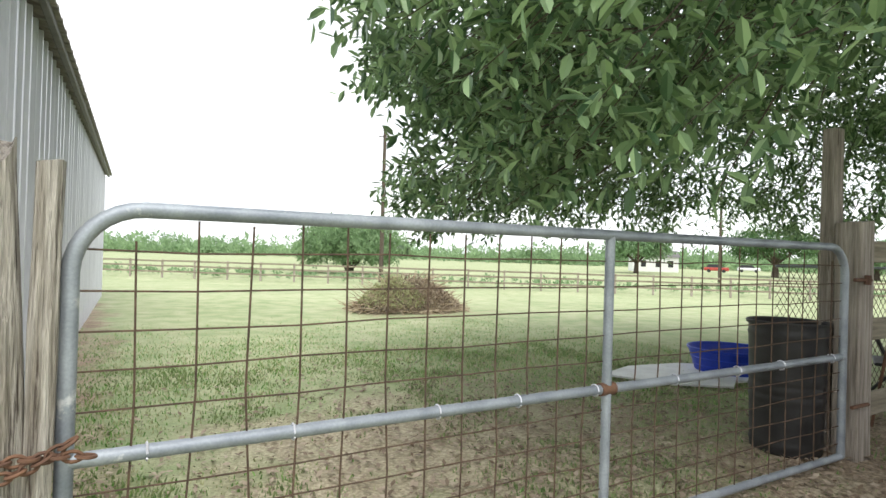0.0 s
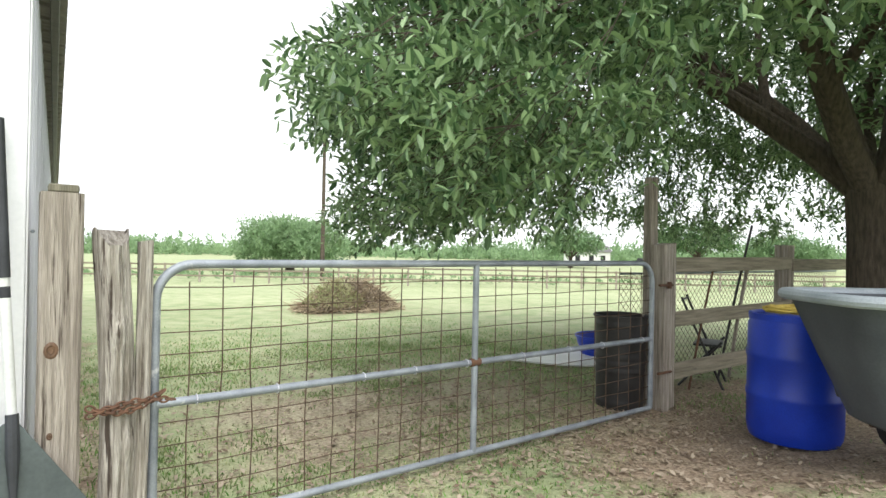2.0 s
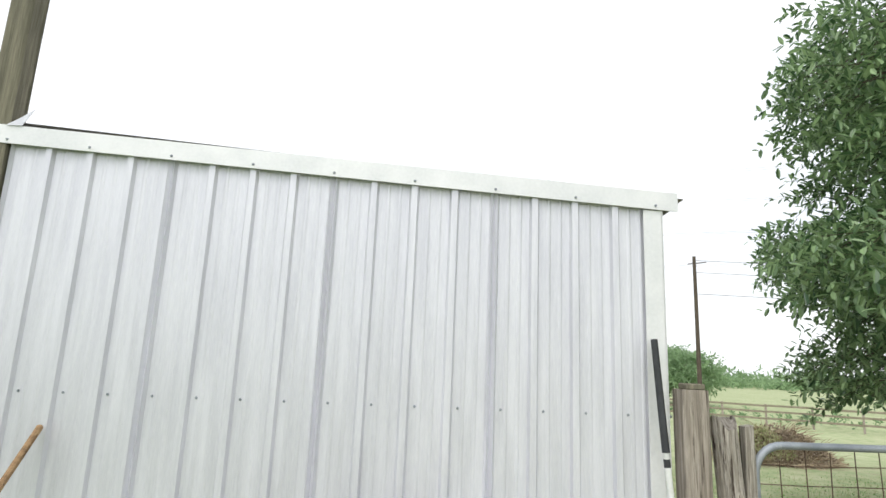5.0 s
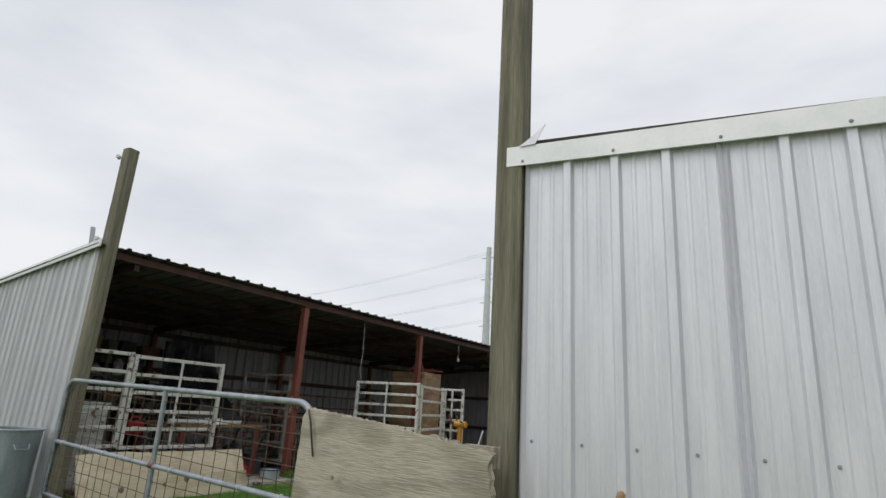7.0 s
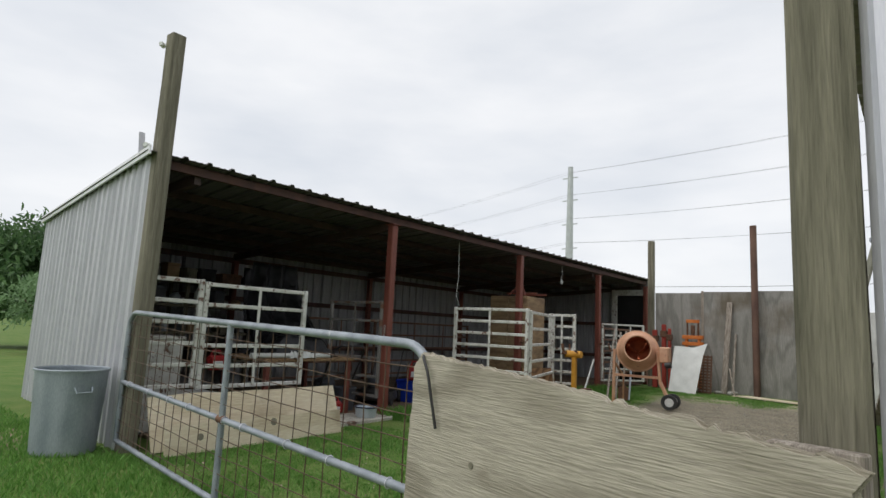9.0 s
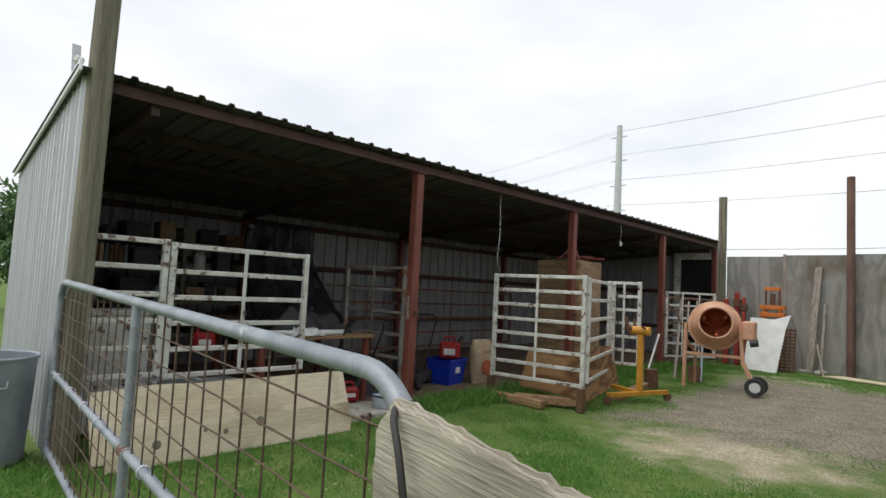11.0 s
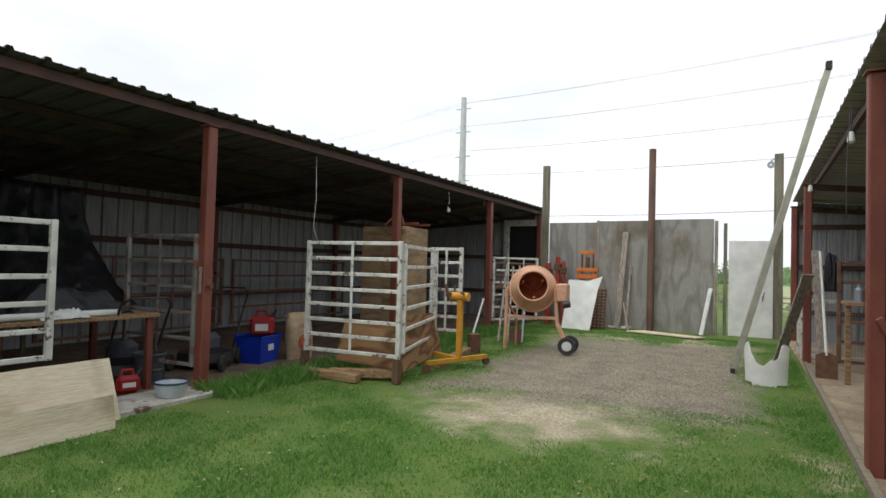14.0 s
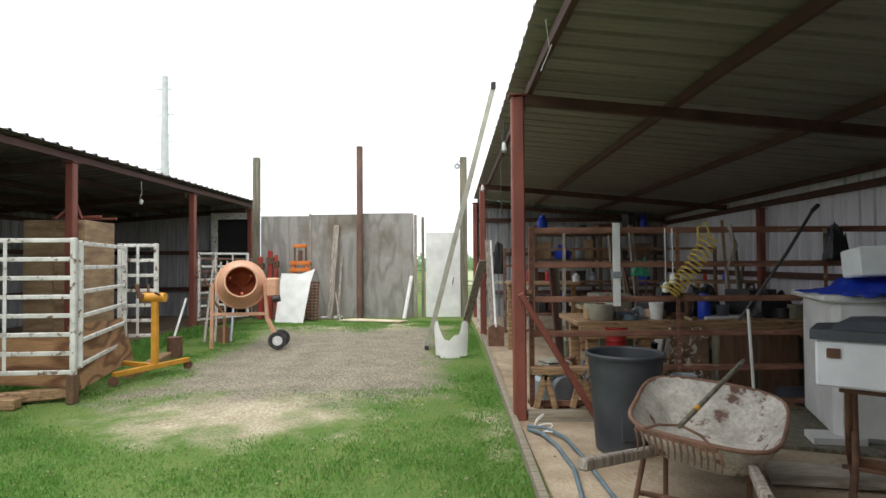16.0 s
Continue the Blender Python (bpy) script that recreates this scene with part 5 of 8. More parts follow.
def live_oak():
    rnd = random.Random(21)
    ox, oy = 11.72, -0.72
    z0 = zg(ox, oy)
    e = thing("live_oak_tree", pose(ox, oy, z0), "spreading live oak with drooping small-leaved branches", "tree")
    t = Sh()
    vs, fs, n = [], [], 28
    for i in range(15):
        h = 2.3 * i / 14
        r = 0.27 + 0.18 * math.exp(-h * 2.6) + 0.07 * max(0, h - 1.7)
        for k in range(n):
            a = 2 * math.pi * k / n
            q = r * (1 + 0.09 * noise.noise((math.cos(a) * 2, math.sin(a) * 2, h)) + 0.12 * math.exp(-h * 3) * math.cos(a * 5))
            vs.append((q * math.cos(a), q * math.sin(a), h - 0.1))
    for i in range(14):
        for k in range(n):
            fs.append((i * n + k, i * n + (k + 1) % n, (i + 1) * n + (k + 1) % n, (i + 1) * n + k))
    fs.append(tuple(range(14 * n, 15 * n)))
    t.add(vs, fs)
    part("trunk", t, BARK, e)
    ends = []

    def limb(p, d, r, ln, depth):
        pts, rs = [p], [r]
        q, w = Vector(p), Vector(d).normalized()
        m = 7
        for i in range(m):
            w = (w + Vector((rnd.uniform(-0.18, 0.18), rnd.uniform(-0.18, 0.18), rnd.uniform(-0.10, 0.10)))).normalized()
            q = q + w * ln / m
            pts.append(q.copy())
            rs.append(r * (1 - 0.80 * (i + 1) / m))
        s = Sh()
        s.tube(pts, rs, 10 if depth < 2 else 6)
        if depth == 0:
            part("limb", s, BARK, e)
        else:
            o = len(twigs.v)
            twigs.v += s.v
            twigs.f += [tuple(i + o for i in f) for f in s.f]
        if depth < 2:
            for i in range(5 if depth == 0 else 4):
                k = rnd.randint(2, m)
                a = Vector((rnd.uniform(-1, 1), rnd.uniform(-1, 1), rnd.uniform(-0.35, 0.6)))
                limb(pts[k], (pts[k] - pts[k - 1]).normalized() * 0.8 + a * 0.8, rs[k] * 0.6, ln * rnd.uniform(0.4, 0.6), depth + 1)
        ends.append((pts[-1], w))

    twigs = Sh()
    for a, el, ln, r in ((172, 50, 4.6, 0.20), (150, 62, 4.2, 0.19), (215, 52, 4.2, 0.19), (345, 60, 4.0, 0.2), (265, 38, 4.2, 0.18), (330, 40, 4.2, 0.18), (20, 35, 4.4, 0.18), (75, 38, 4.4, 0.19), (120, 42, 4.6, 0.19)):
        c = Vector((math.cos(radians(a)) * math.cos(radians(el)), math.sin(radians(a)) * math.cos(radians(el)), math.sin(radians(el))))
        limb(Vector((0, 0, 2.0)) + c * 0.08, c, r * 0.80, ln * 1.1, 0)
    part("branchwork", twigs, BARK, e)
    pts = []
    cx, cy = -0.62, 0.75     # crown's middle from the trunk

    def lump(a, el):
        return 1 + 0.17 * noise.noise((math.cos(a) * 2.6, math.sin(a) * 2.6, el * 2.8)) + 0.12 * noise.noise((math.cos(a) * 6, math.sin(a) * 6, el * 6))

    tries = 0
    while len(pts) < 8800 and tries < 90000:
        tries += 1
        a = rnd.uniform(0, 2 * math.pi)
        far_side = math.cos(a - radians(200))
        if far_side < -0.2 and rnd.random() < 0.5:
            continue
        el = math.asin(rnd.uniform(-0.72, 0.90))
        q = lump(a, el) * (1 - 0.30 * rnd.random() ** 1.7)
        r = 4.85
        x, y = r * q * math.cos(a) * math.cos(el * (0.85 if el > 0 else 0.35)), r * q * math.sin(a) * math.cos(el * (0.85 if el > 0 else 0.35))
        z = 3.45 + (4.3 if el > 0 else 2.75) * q * math.sin(el)
        if noise.noise((x * 1.1, y * 1.1, z * 1.1)) + 0.4 * noise.noise((x * 2.9, y * 2.9, z * 2.9)) < -0.01:
            continue
        ad = math.degrees(a)
        if z < 1.60 + 0.55 * noise.noise((x * 1.3, y * 1.3, 7)) + 1.9 * smooth_step(186, 203, ad) * (1 - smooth_step(330, 358, ad)):
            continue
        way = Vector((math.cos(a), math.sin(a), rnd.uniform(-0.9, 0.3)))
        pts.append((Vector((cx + x, cy + y, z)), way))
    inner = []
    for i in range(4300):
        a, r = rnd.uniform(0, 2 * math.pi), 4.05 * math.sqrt(rnd.uniform(0.06, 1))
        x, y = r * math.cos(a), r * math.sin(a)
        z = 3.05 + rnd.random() ** 1.5 * 3.0 + 0.5 * noise.noise((x * 0.6, y * 0.6, 1)) - 0.10 * max(0, r - 3.2)
        inner.append((Vector((cx + x, cy + y, z)), Vector((math.cos(a), math.sin(a), rnd.uniform(-0.8, 0.4)))))
    for i in range(1500):
        a = radians(rnd.uniform(-75, 118))
        r = rnd.uniform(3.4, 5.0)
        z = 2.05 + 0.5 * noise.noise((a * 3, r, 5)) + 2.4 * rnd.random() ** 1.2
        inner.append((Vector((cx + r * math.cos(a), cy + r * math.sin(a), z)), Vector((math.cos(a), math.sin(a), rnd.uniform(-0.9, 0.3)))))
    # unseen upper leaves, added to block sky light and darken the crown's underside
    for i in range(3600):
        a, r = rnd.uniform(0, 2 * math.pi), 4.3 * math.sqrt(rnd.random())
        z = 4.6 + 2.6 * rnd.random() * (1 - (r / 4.6) ** 2) + 0.2 * noise.noise((r, a, 2))
        inner.append((Vector((cx + r * math.cos(a), cy + r * math.sin(a), z)), Vector((math.cos(a), math.sin(a), rnd.uniform(-0.5, 0.5)))))
    v1, f1 = leaf_cloud(pts, rnd, 10, 0.108, 0.33)
    v2, f2 = leaf_cloud(inner, rnd, 10, 0.125, 0.42)
    s = Sh()
    s.v, s.f = [tuple(q) for q in v1], f1
    part("outer_foliage", s, LEAF, e)
    s = Sh()
    s.v, s.f = [tuple(q) for q in v2], f2
    part("inner_and_shading_foliage", s, LEAF, e)
    st = Sh()
    for c, w in pts[::3]:
        w = w.normalized()
        st.tube([c - w * 0.35 + Vector((0, 0, 0.10)), c, c + w * 0.28 + Vector((0, 0, -0.09))], [0.006, 0.004, 0.002], 3, False)
    part("twig_work", st, BARK, e)


live_oak()


def small_tree(x, y, h, w, material, label, name="tree", seed=1, leaves=900, size=0.35, trunk=0.25):
    rnd = random.Random(seed)
    z0 = zg(x, y)
    e = thing(name, pose(x, y, z0), label, "tree", "distant trees")
    s = Sh()
    s.tube([(0, 0, -0.1), (0.05, 0, h * 0.2), (0, 0.08, h * 0.5), (0.1, 0, h * 0.8)], [w * 0.05, w * 0.035, w * 0.022, w * 0.006], 9)
    for i in range(6):
        a = i * 1.05 + rnd.uniform(-0.3, 0.3)
        s.tube([(0, 0, h * trunk), (math.cos(a) * w * 0.2, math.sin(a) * w * 0.2, h * 0.5), (math.cos(a) * w * 0.38, math.sin(a) * w * 0.38, h * 0.68)], [w * 0.02, w * 0.013, w * 0.005], 6)
    part("trunk", s, BARK, e)
    pts = []
    for i in range(leaves):
        a, el, q = rnd.uniform(0, 6.28), math.asin(rnd.uniform(-0.75, 1)), rnd.random() ** 0.4
        q *= 1 + 0.28 * noise.noise((math.cos(a) * 2 + seed, math.sin(a) * 2, el * 2))
        c = Vector((math.cos(a) * math.cos(el) * w / 2 * q, math.sin(a) * math.cos(el) * w / 2 * q, h * (trunk + 1) / 2 + h * (1 - trunk) / 2 * q * math.sin(el)))
        pts.append((c, Vector((math.cos(a), math.sin(a), rnd.uniform(-0.5, 0.6)))))
    v, f = leaf_cloud(pts, rnd, 7, size, size * 2.2)
    c = Sh()
    c.v, c.f = [tuple(q) for q in v], f
    part("crown", c, material, e)
    return e


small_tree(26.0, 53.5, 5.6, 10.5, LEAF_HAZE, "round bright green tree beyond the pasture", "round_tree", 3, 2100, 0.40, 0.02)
small_tree(-26.5, 6.8, 5.2, 6.8, LEAF_DARK, "tall dark green tree behind the long shed", "shade_tree", 4, 2300, 0.30, 0.08)
small_tree(-19.5, 4.6, 2.4, 2.6, LEAF_FAR, "young green sapling near the long shed", "sapling", 5, 320, 0.16)
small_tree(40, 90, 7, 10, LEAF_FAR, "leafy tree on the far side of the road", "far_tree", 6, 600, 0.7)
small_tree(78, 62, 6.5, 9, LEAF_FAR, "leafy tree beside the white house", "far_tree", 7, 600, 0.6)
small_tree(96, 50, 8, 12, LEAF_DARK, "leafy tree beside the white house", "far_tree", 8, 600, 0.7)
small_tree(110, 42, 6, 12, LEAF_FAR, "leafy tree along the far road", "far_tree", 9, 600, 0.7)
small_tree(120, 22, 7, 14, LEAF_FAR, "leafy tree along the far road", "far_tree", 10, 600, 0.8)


def far_woods():
    rnd, v, f = random.Random(31), [], []
    pts = []
    for i in range(420):
        b = radians(rnd.uniform(-40, 118))
        d = rnd.uniform(170, 240)
        x, y, h, w = d * math.sin(b), d * math.cos(b), rnd.uniform(3.4, 6.8), rnd.uniform(12, 26)
        for k in range(22):
            a, q = rnd.uniform(0, 6.28), math.sqrt(rnd.random())
            pts.append((Vector((x + math.cos(a) * w * 0.5 * q, y + math.sin(a) * w * 0.5 * q, max(0.2, h * (1 - q * q) * rnd.random()) - DIP)), Vector((math.cos(a), math.sin(a), 0.5))))
    v, f = leaf_cloud(pts, rnd, 6, 1.7, 1.6)
    s = Sh()
    s.v, s.f = [tuple(q) for q in v], f
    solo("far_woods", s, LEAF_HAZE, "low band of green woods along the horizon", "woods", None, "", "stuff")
    rnd, pts = random.Random(33), []
    for i in range(500):
        u = rnd.uniform(-48, 60)
        x, y = 27.5 + 0.81 * u + rnd.uniform(0, 6) * 0.587, 29 - 0.587 * u + rnd.uniform(0, 6) * 0.81
        pts.append((Vector((x, y, rnd.uniform(0.05, 0.35) - DIP)), Vector((rnd.uniform(-1, 1), rnd.uniform(-1, 1), 1.2))))
    v, f = leaf_cloud(pts, rnd, 10, 0.30, 0.5)
    s = Sh()
    s.v, s.f = [tuple(q) for q in v], f
    solo("rank_grass", s, LEAF_FAR, "rank grass and weeds along the pasture fence", "weeds", None, "", "stuff")


far_woods()


def pasture_fence():
    base, d = Vector((27.5, 29.0, 0)), Vector((0.81, -0.587, 0))
    e = thing("pasture_fence", pose(27.5, 29.0, -DIP, 0, 0, math.degrees(math.atan2(d.y, d.x))), "long grey timber rail fence across the pasture", "fence")
    u = -48.0
    while u < 62:
        s = Sh()
        s.box(u - 0.06, -0.06, -0.1, u + 0.06, 0.06, 1.30, 0.01)
        part("fence_post", s, WOODGREY, e)
        for z in (0.45, 0.85, 1.2):
            s = Sh()
            s.beam((u, -0.07, z), (u + 2.4, -0.07, z + 0.02 * math.sin(u)), 0.03, 0.12)
            part("rail", s, WOODH, e)
        u += 2.4


pasture_fence()


def far_things():
    e = thing("utility_pole", pose(22.5, 37.8, -DIP - 0.1), "dark wooden utility pole in the pasture", "pole")
    s = Sh()
    s.tube([(0, 0, 0), (0, 0, 11.6)], [0.17, 0.12], 12)
    part("shaft", s, BARK, e)
    s = Sh()
    s.beam((-0.5, 0, 11.0), (0.9, 0, 11.2), 0.06, 0.08)
    part("cross_arm", s, BARK, e)
    e = thing("utility_pole", pose(58.0, 34.0, -DIP), "dark wooden utility pole beside the far road", "pole")
    s = Sh()
    s.tube([(0, 0, 0), (0, 0, 9)], [0.17, 0.12], 10)
    part("shaft", s, BARK, e)
    h = thing("farm_house", pose(94, 72, -DIP, 0, 0, -40), "small white house with a low roof in the distance", "house")
    s = Sh()
    s.box(-4, -3, 0, 4, 3, 2.8, 0.02)
    part("wall", s, HOUSEW, h)
    s = Sh()
    s.add([(-4.3, -3.3, 2.75), (4.3, -3.3, 2.75), (4.3, 3.3, 2.75), (-4.3, 3.3, 2.75), (-4.3, 0, 4.0), (4.3, 0, 4.0)], [(0, 1, 5, 4), (2, 3, 4, 5), (0, 4, 3), (1, 2, 5), (0, 3, 2, 1)])
    part("roof", s, ROOF_IN, h)
    for x in (-2.2, 0.4, 2.6):
        s = Sh()
        s.box(x - 0.45, -3.04, 0.9, x + 0.45, -3.0, 2.1)
        part("window", s, GLASSY, h)
    t = thing("water_tower", pose(171, 103.5, -DIP), "tall pale water standpipe on the horizon", "tower")
    s = Sh()
    s.lathe([(1.3, 0), (1.3, 13.0), (0.8, 13.8), (0, 14)], 24)
    part("tank", s, CARWHITE, t)
    for x, y, mt, lab in ((128.0, 74.0, CARWHITE, "white sport utility car parked by the far road"), (112.0, 71.0, CARRED, "red pickup car parked by the far road")):
        c = thing("parked_car", pose(x, y, -DIP, 0, 0, -58), lab, "car")
        s = Sh()
        s.box(-2.3, -0.9, 0.35, 2.3, 0.9, 1.05, 0.15)
        part("body", s, mt, c)
        s = Sh()
        s.add([(-1.9, -0.8, 1.0), (1.3, -0.8, 1.0), (1.3, 0.8, 1.0), (-1.9, 0.8, 1.0), (-1.5, -0.7, 1.65), (0.6, -0.7, 1.65), (0.6, 0.7, 1.65), (-1.5, 0.7, 1.65)],
              [(0, 1, 5, 4), (1, 2, 6, 5), (2, 3, 7, 6), (3, 0, 4, 7), (4, 5, 6, 7)])
        part("cabin", s, GLASSY, c)
        for wx in (-1.4, 1.4):
            for wy in (-0.85, 0.85):
                s = Sh()
                s.lathe([(0, -0.1), (0.33, -0.1), (0.33, 0.1), (0, 0.1)], 14, pose(wx, wy, 0.33, 90))
                part("wheel", s, RUBBER, c)
    p = thing("power_pylon", pose(-44.8, 89.8, -DIP), "tall pale steel power line pole with short arms", "pylon")
    s = Sh()
    s.tube([(0, 0, 0), (0, 0, 32.4)], [0.85, 0.45], 16)
    part("mast", s, POLEM, p)
    levels = (30.3, 26.2, 21.9, 17.6)
    for z in levels:
        s = Sh()
        s.beam((-1.3, -0.3, z), (1.3, 0.3, z + 0.2), 0.16, 0.16)
        part("arm", s, POLEM, p)
    w = Sh()
    for z in levels:
        for off in (-1.2, 1.2):
            right = [(-44.8 + off + 118 * t, 89.8 - 30 * t, z - 9 * t * (1 - t)) for t in np.linspace(0, 1, 16)]
            left = [(-44.8 + off - 118 * t, 89.8 + 30 * t, z - 9 * t * (1 - t)) for t in np.linspace(0, 1, 12)]
            w.tube(right, 0.014, 4)
            w.tube(left, 0.014, 4)
    tagged(solo("power_lines", w, CABLE, "sagging power lines across the sky", "cables"), kind="stuff")
    l = Sh()
    for z in (10.1, 9.2, 7.6):
        l.tube([(22.5, 37.8, z), (50, 34, z - 0.8), (58, 34, 8.6)], 0.02, 4)
    solo("phone_lines", l, CABLE, "thin lines between the wooden poles", "cables")


far_things()


# ---- things before the shed's end wall ----
def paddle():
    e = thing("paddle_shovel", pose(4.10, -0.22, 0.06), "long dark-bladed shovel with a black and white handle", "shovel")
    s = Sh()
    s.tube([(-0.06, 0.13, 1.84), (-0.03, 0.085, 1.20)], [0.020, 0.022], 12)
    part("grip", s, HANDLEBLK, e)
    for z0, z1, m_ in ((1.20, 1.165, WHITEPL), (1.165, 1.12, HANDLEBLK), (1.12, 0.62, WHITEPL)):
        s = Sh()
        f = lambda z: (-0.03 + (1.2 - z) * 0.062, 0.085 - (1.2 - z) * 0.05, z)
        s.tube([f(z0), f(z1)], 0.019, 12)
        part("shaft", s, m_, e)
    s = Sh()
    s.tube([(0.005, 0.05, 0.66), (0.01, 0.03, 0.50), (0.015, 0.015, 0.33)], [0.024, 0.026, 0.012], 10)
    part("socket", s, HANDLEBLK, e)
    s = Sh()
    poly = [(0.0, 0.64), (0.03, 0.62), (0.30, 0.22), (0.31, 0.03), (-0.27, 0.03), (-0.26, 0.22), (-0.03, 0.62)]
    vs = [(u, 0.04 - 0.05 * (0.64 - z) + 0.10 * u * u, z) for u, z in poly]
    k = len(vs)
    s.add(vs + [(x, y + 0.006, z) for x, y, z in vs], [tuple(range(k)), tuple(reversed(range(k, 2 * k)))] + [((i + 1) % k, i, i + k, (i + 1) % k + k) for i in range(k)])
    part("blade", s, SLATE, e)


paddle()


def foam_mat():
    poly, n = [], 10
    for i in range(n):
        u = 0.70 * i / n
        poly += [(u, 0.595), (u + 0.020, 0.595), (u + 0.012, 0.622), (u + 0.053, 0.622), (u + 0.045, 0.595)]
    for i in range(8):
        w = 0.59 - 0.073 * i
        poly += [(0.70, w), (0.70, w - 0.018), (0.726, w - 0.010), (0.726, w - 0.052), (0.70, w - 0.044)]
    poly += [(0, 0), (0, 0.6)]
    s = Sh()
    s.slab(poly, 0.014, pose(3.08, -0.20, 0.10, 84, 0, 0))
    solo("foam_mat", s, FOAMBLUE, "cyan interlocking foam mat leaning on the wall", "mat")


foam_mat()
for a, b, w, h, m_, lab in (((2.35, -0.85, 0.2), (2.66, -0.12, 0.93), 0.09, 0.03, PINE, "weathered timber batten leaning on the wall"),
                            ((2.55, -0.62, 0.15), (2.70, -0.14, 0.74), 0.07, 0.03, PLYNEW, "pale timber batten leaning on the wall"),
                            ((3.02, -0.50, 0.12), (2.88, -0.12, 0.90), 0.14, 0.05, WHITEPL, "dirty white foam slab leaning on the wall"),
                            ((3.20, -0.62, 0.12), (2.97, -0.16, 0.86), 0.12, 0.05, PLYNEW, "yellowed foam slab leaning on the wall"),
                            ((0.36, -0.55, 0.40), (0.52, -0.06, 1.27), 0.035, 0.035, PINE, "thin wooden pole leaning on the wall")):
    s = Sh()
    s.beam(a, b, w, h, 0.01)
    solo("leaning_plank", s, m_, lab, "plank", None, "planks against the wall")
s = Sh()
s.box(0, 0, 0, 0.34, 0.20, 0.12, 0.02)
solo("brick_block", s, WOODPOST, "dark brown block before the foam mat", "block", pose(3.30, -0.62, zg(3.3, -0.6) + 0.16, 0, 0, 12))
s = Sh()
s.box(0, 0, 0, 0.5, 0.4, 0.30, 0.02)
solo("storage_tote", s, WHITEPL, "white storage tote before the wall", "tote", pose(3.25, -0.80, zg(3.3, -0.7) - 0.05, 0, 0, 8))
can("rubber_tub", 2.45, -0.55, zg(2.45, -0.55), 0.27, 0.33, 0.32, BLACKPL, "round black rubber tub by the wall", "tub", 2)


# ---- corral panels ----
RUSTGALV = mat("rusty_galvanised_rail", (0.15, 0.14, 0.13), (0.27, 0.26, 0.245), 6, 0.6, 0.1, 0.2, 60, (1, 1, 1), (0.17, 0.085, 0.05), 5, 0.54)
RAILBROWN = mat("rust_brown_rail", (0.13, 0.052, 0.034), (0.26, 0.125, 0.08), 6, 0.75, 0.0, 0.2, 60, (0.8, 4, 4), (0.40, 0.31, 0.21), 4, 0.60)


def corral_panel(a, b, z0, z1, rails, material, label, bars=1, name="corral_panel", post=0.05, rail=0.042, thick=0.028):
    a, b = Vector((*a, 0)), Vector((*b, 0))
    length = (b - a).length
    e = thing(name, pose(a.x, a.y, z0, 0, 0, math.degrees(math.atan2(b.y - a.y, b.x - a.x))), label, "livestock panel", "livestock panels")
    h = z1 - z0
    for u in (post / 2, length - post / 2):
        s = Sh()
        s.box(u - post / 2, -post / 2, 0, u + post / 2, post / 2, h, 0.006)
        part("upright", s, material, e)
    for i in range(rails):
        z = rail / 2 + 0.004 + (h - rail - 0.008) * i / (rails - 1)
        s = Sh()
        s.box(post, -thick / 2, z - rail / 2, length - post, thick / 2, z + rail / 2, 0.005)
        part("rail", s, material, e)
    for k in range(bars):
        u = length * (k + 1) / (bars + 1)
        s = Sh()
        s.box(u - 0.017, -thick / 2 - 0.008, 0.02, u + 0.017, -thick / 2 - 0.001, h - 0.02, 0.002)
        part("brace_bar", s, material, e)
    return e


corral_panel((-5.64, 1.37), (-5.60, 2.67), 0.90, 2.01, 6, WHITEPAINT, "chipped white steel livestock panel hung across the shed front", 1)
corral_panel((-5.66, 0.72), (-5.645, 1.36), 0.92, 2.03, 6, WHITEPAINT, "chipped white steel livestock panel beside the corner post", 0)
corral_panel((-6.60, 3.92), (-5.58, 3.985), 0.66, 1.98, 6, RUSTGALV, "grey and rusty steel livestock gate swung into the shed", 1, "livestock_gate", 0.045, 0.034)
corral_panel((-5.37, 5.36), (-4.10, 5.45), 0.69, 1.985, 8, WHITEPAINT, "chipped white steel livestock panel forming a pen", 1)
corral_panel((-4.10, 5.49), (-4.62, 7.20), 0.74, 1.96, 6, WHITEPAINT, "chipped white steel livestock panel forming a pen", 0)
corral_panel((-4.74, 7.25), (-4.27, 7.33), 0.80, 1.99, 7, WHITEPAINT, "short chipped white steel gate on the pen", 1)
corral_panel((-5.42, 11.12), (-4.75, 12.05), 0.62, 1.95, 6, WHITEPAINT, "grey-white steel livestock panel by the shed column", 2)
corral_panel((-5.40, 11.15), (-5.40, 14.1), 0.5, 1.85, 6, BROWNSTEEL, "dull brown steel livestock panel in the shed front", 2)
corral_panel((-9.1, 4.3), (-9.1, 7.4), 0.55, 1.75, 5, BROWNSTEEL, "dull brown steel livestock panel inside the shed", 2)
corral_panel((-9.1, 7.6), (-9.1, 10.9), 0.55, 1.75, 5, BROWNSTEEL, "dull brown steel livestock panel inside the shed", 2)
# panels across shed A
corral_panel((0.10, 4.92), (3.90, 4.98), 0.50, 2.02, 6, RAILBROWN, "long rusty brown livestock panel across the shed", 2, rail=0.05, post=0.042)
corral_panel((0.35, 9.6), (3.9, 9.6), 0.55, 1.95, 6, BROWNSTEEL, "rusty brown steel livestock panel deep in the shed", 2)
s = Sh()
s.beam((0.0, 4.70, 1.47), (0.62, 4.70, 0.44), 0.05, 0.05, 0.006)
solo("brace_bar", s, REDSTEEL, "brown steel brace slanting from the column to the ground", "brace")
s = Sh()
s.box(0.06, 4.70, YARD, 1.6, 4.82, YARD + 0.09, 0.01)
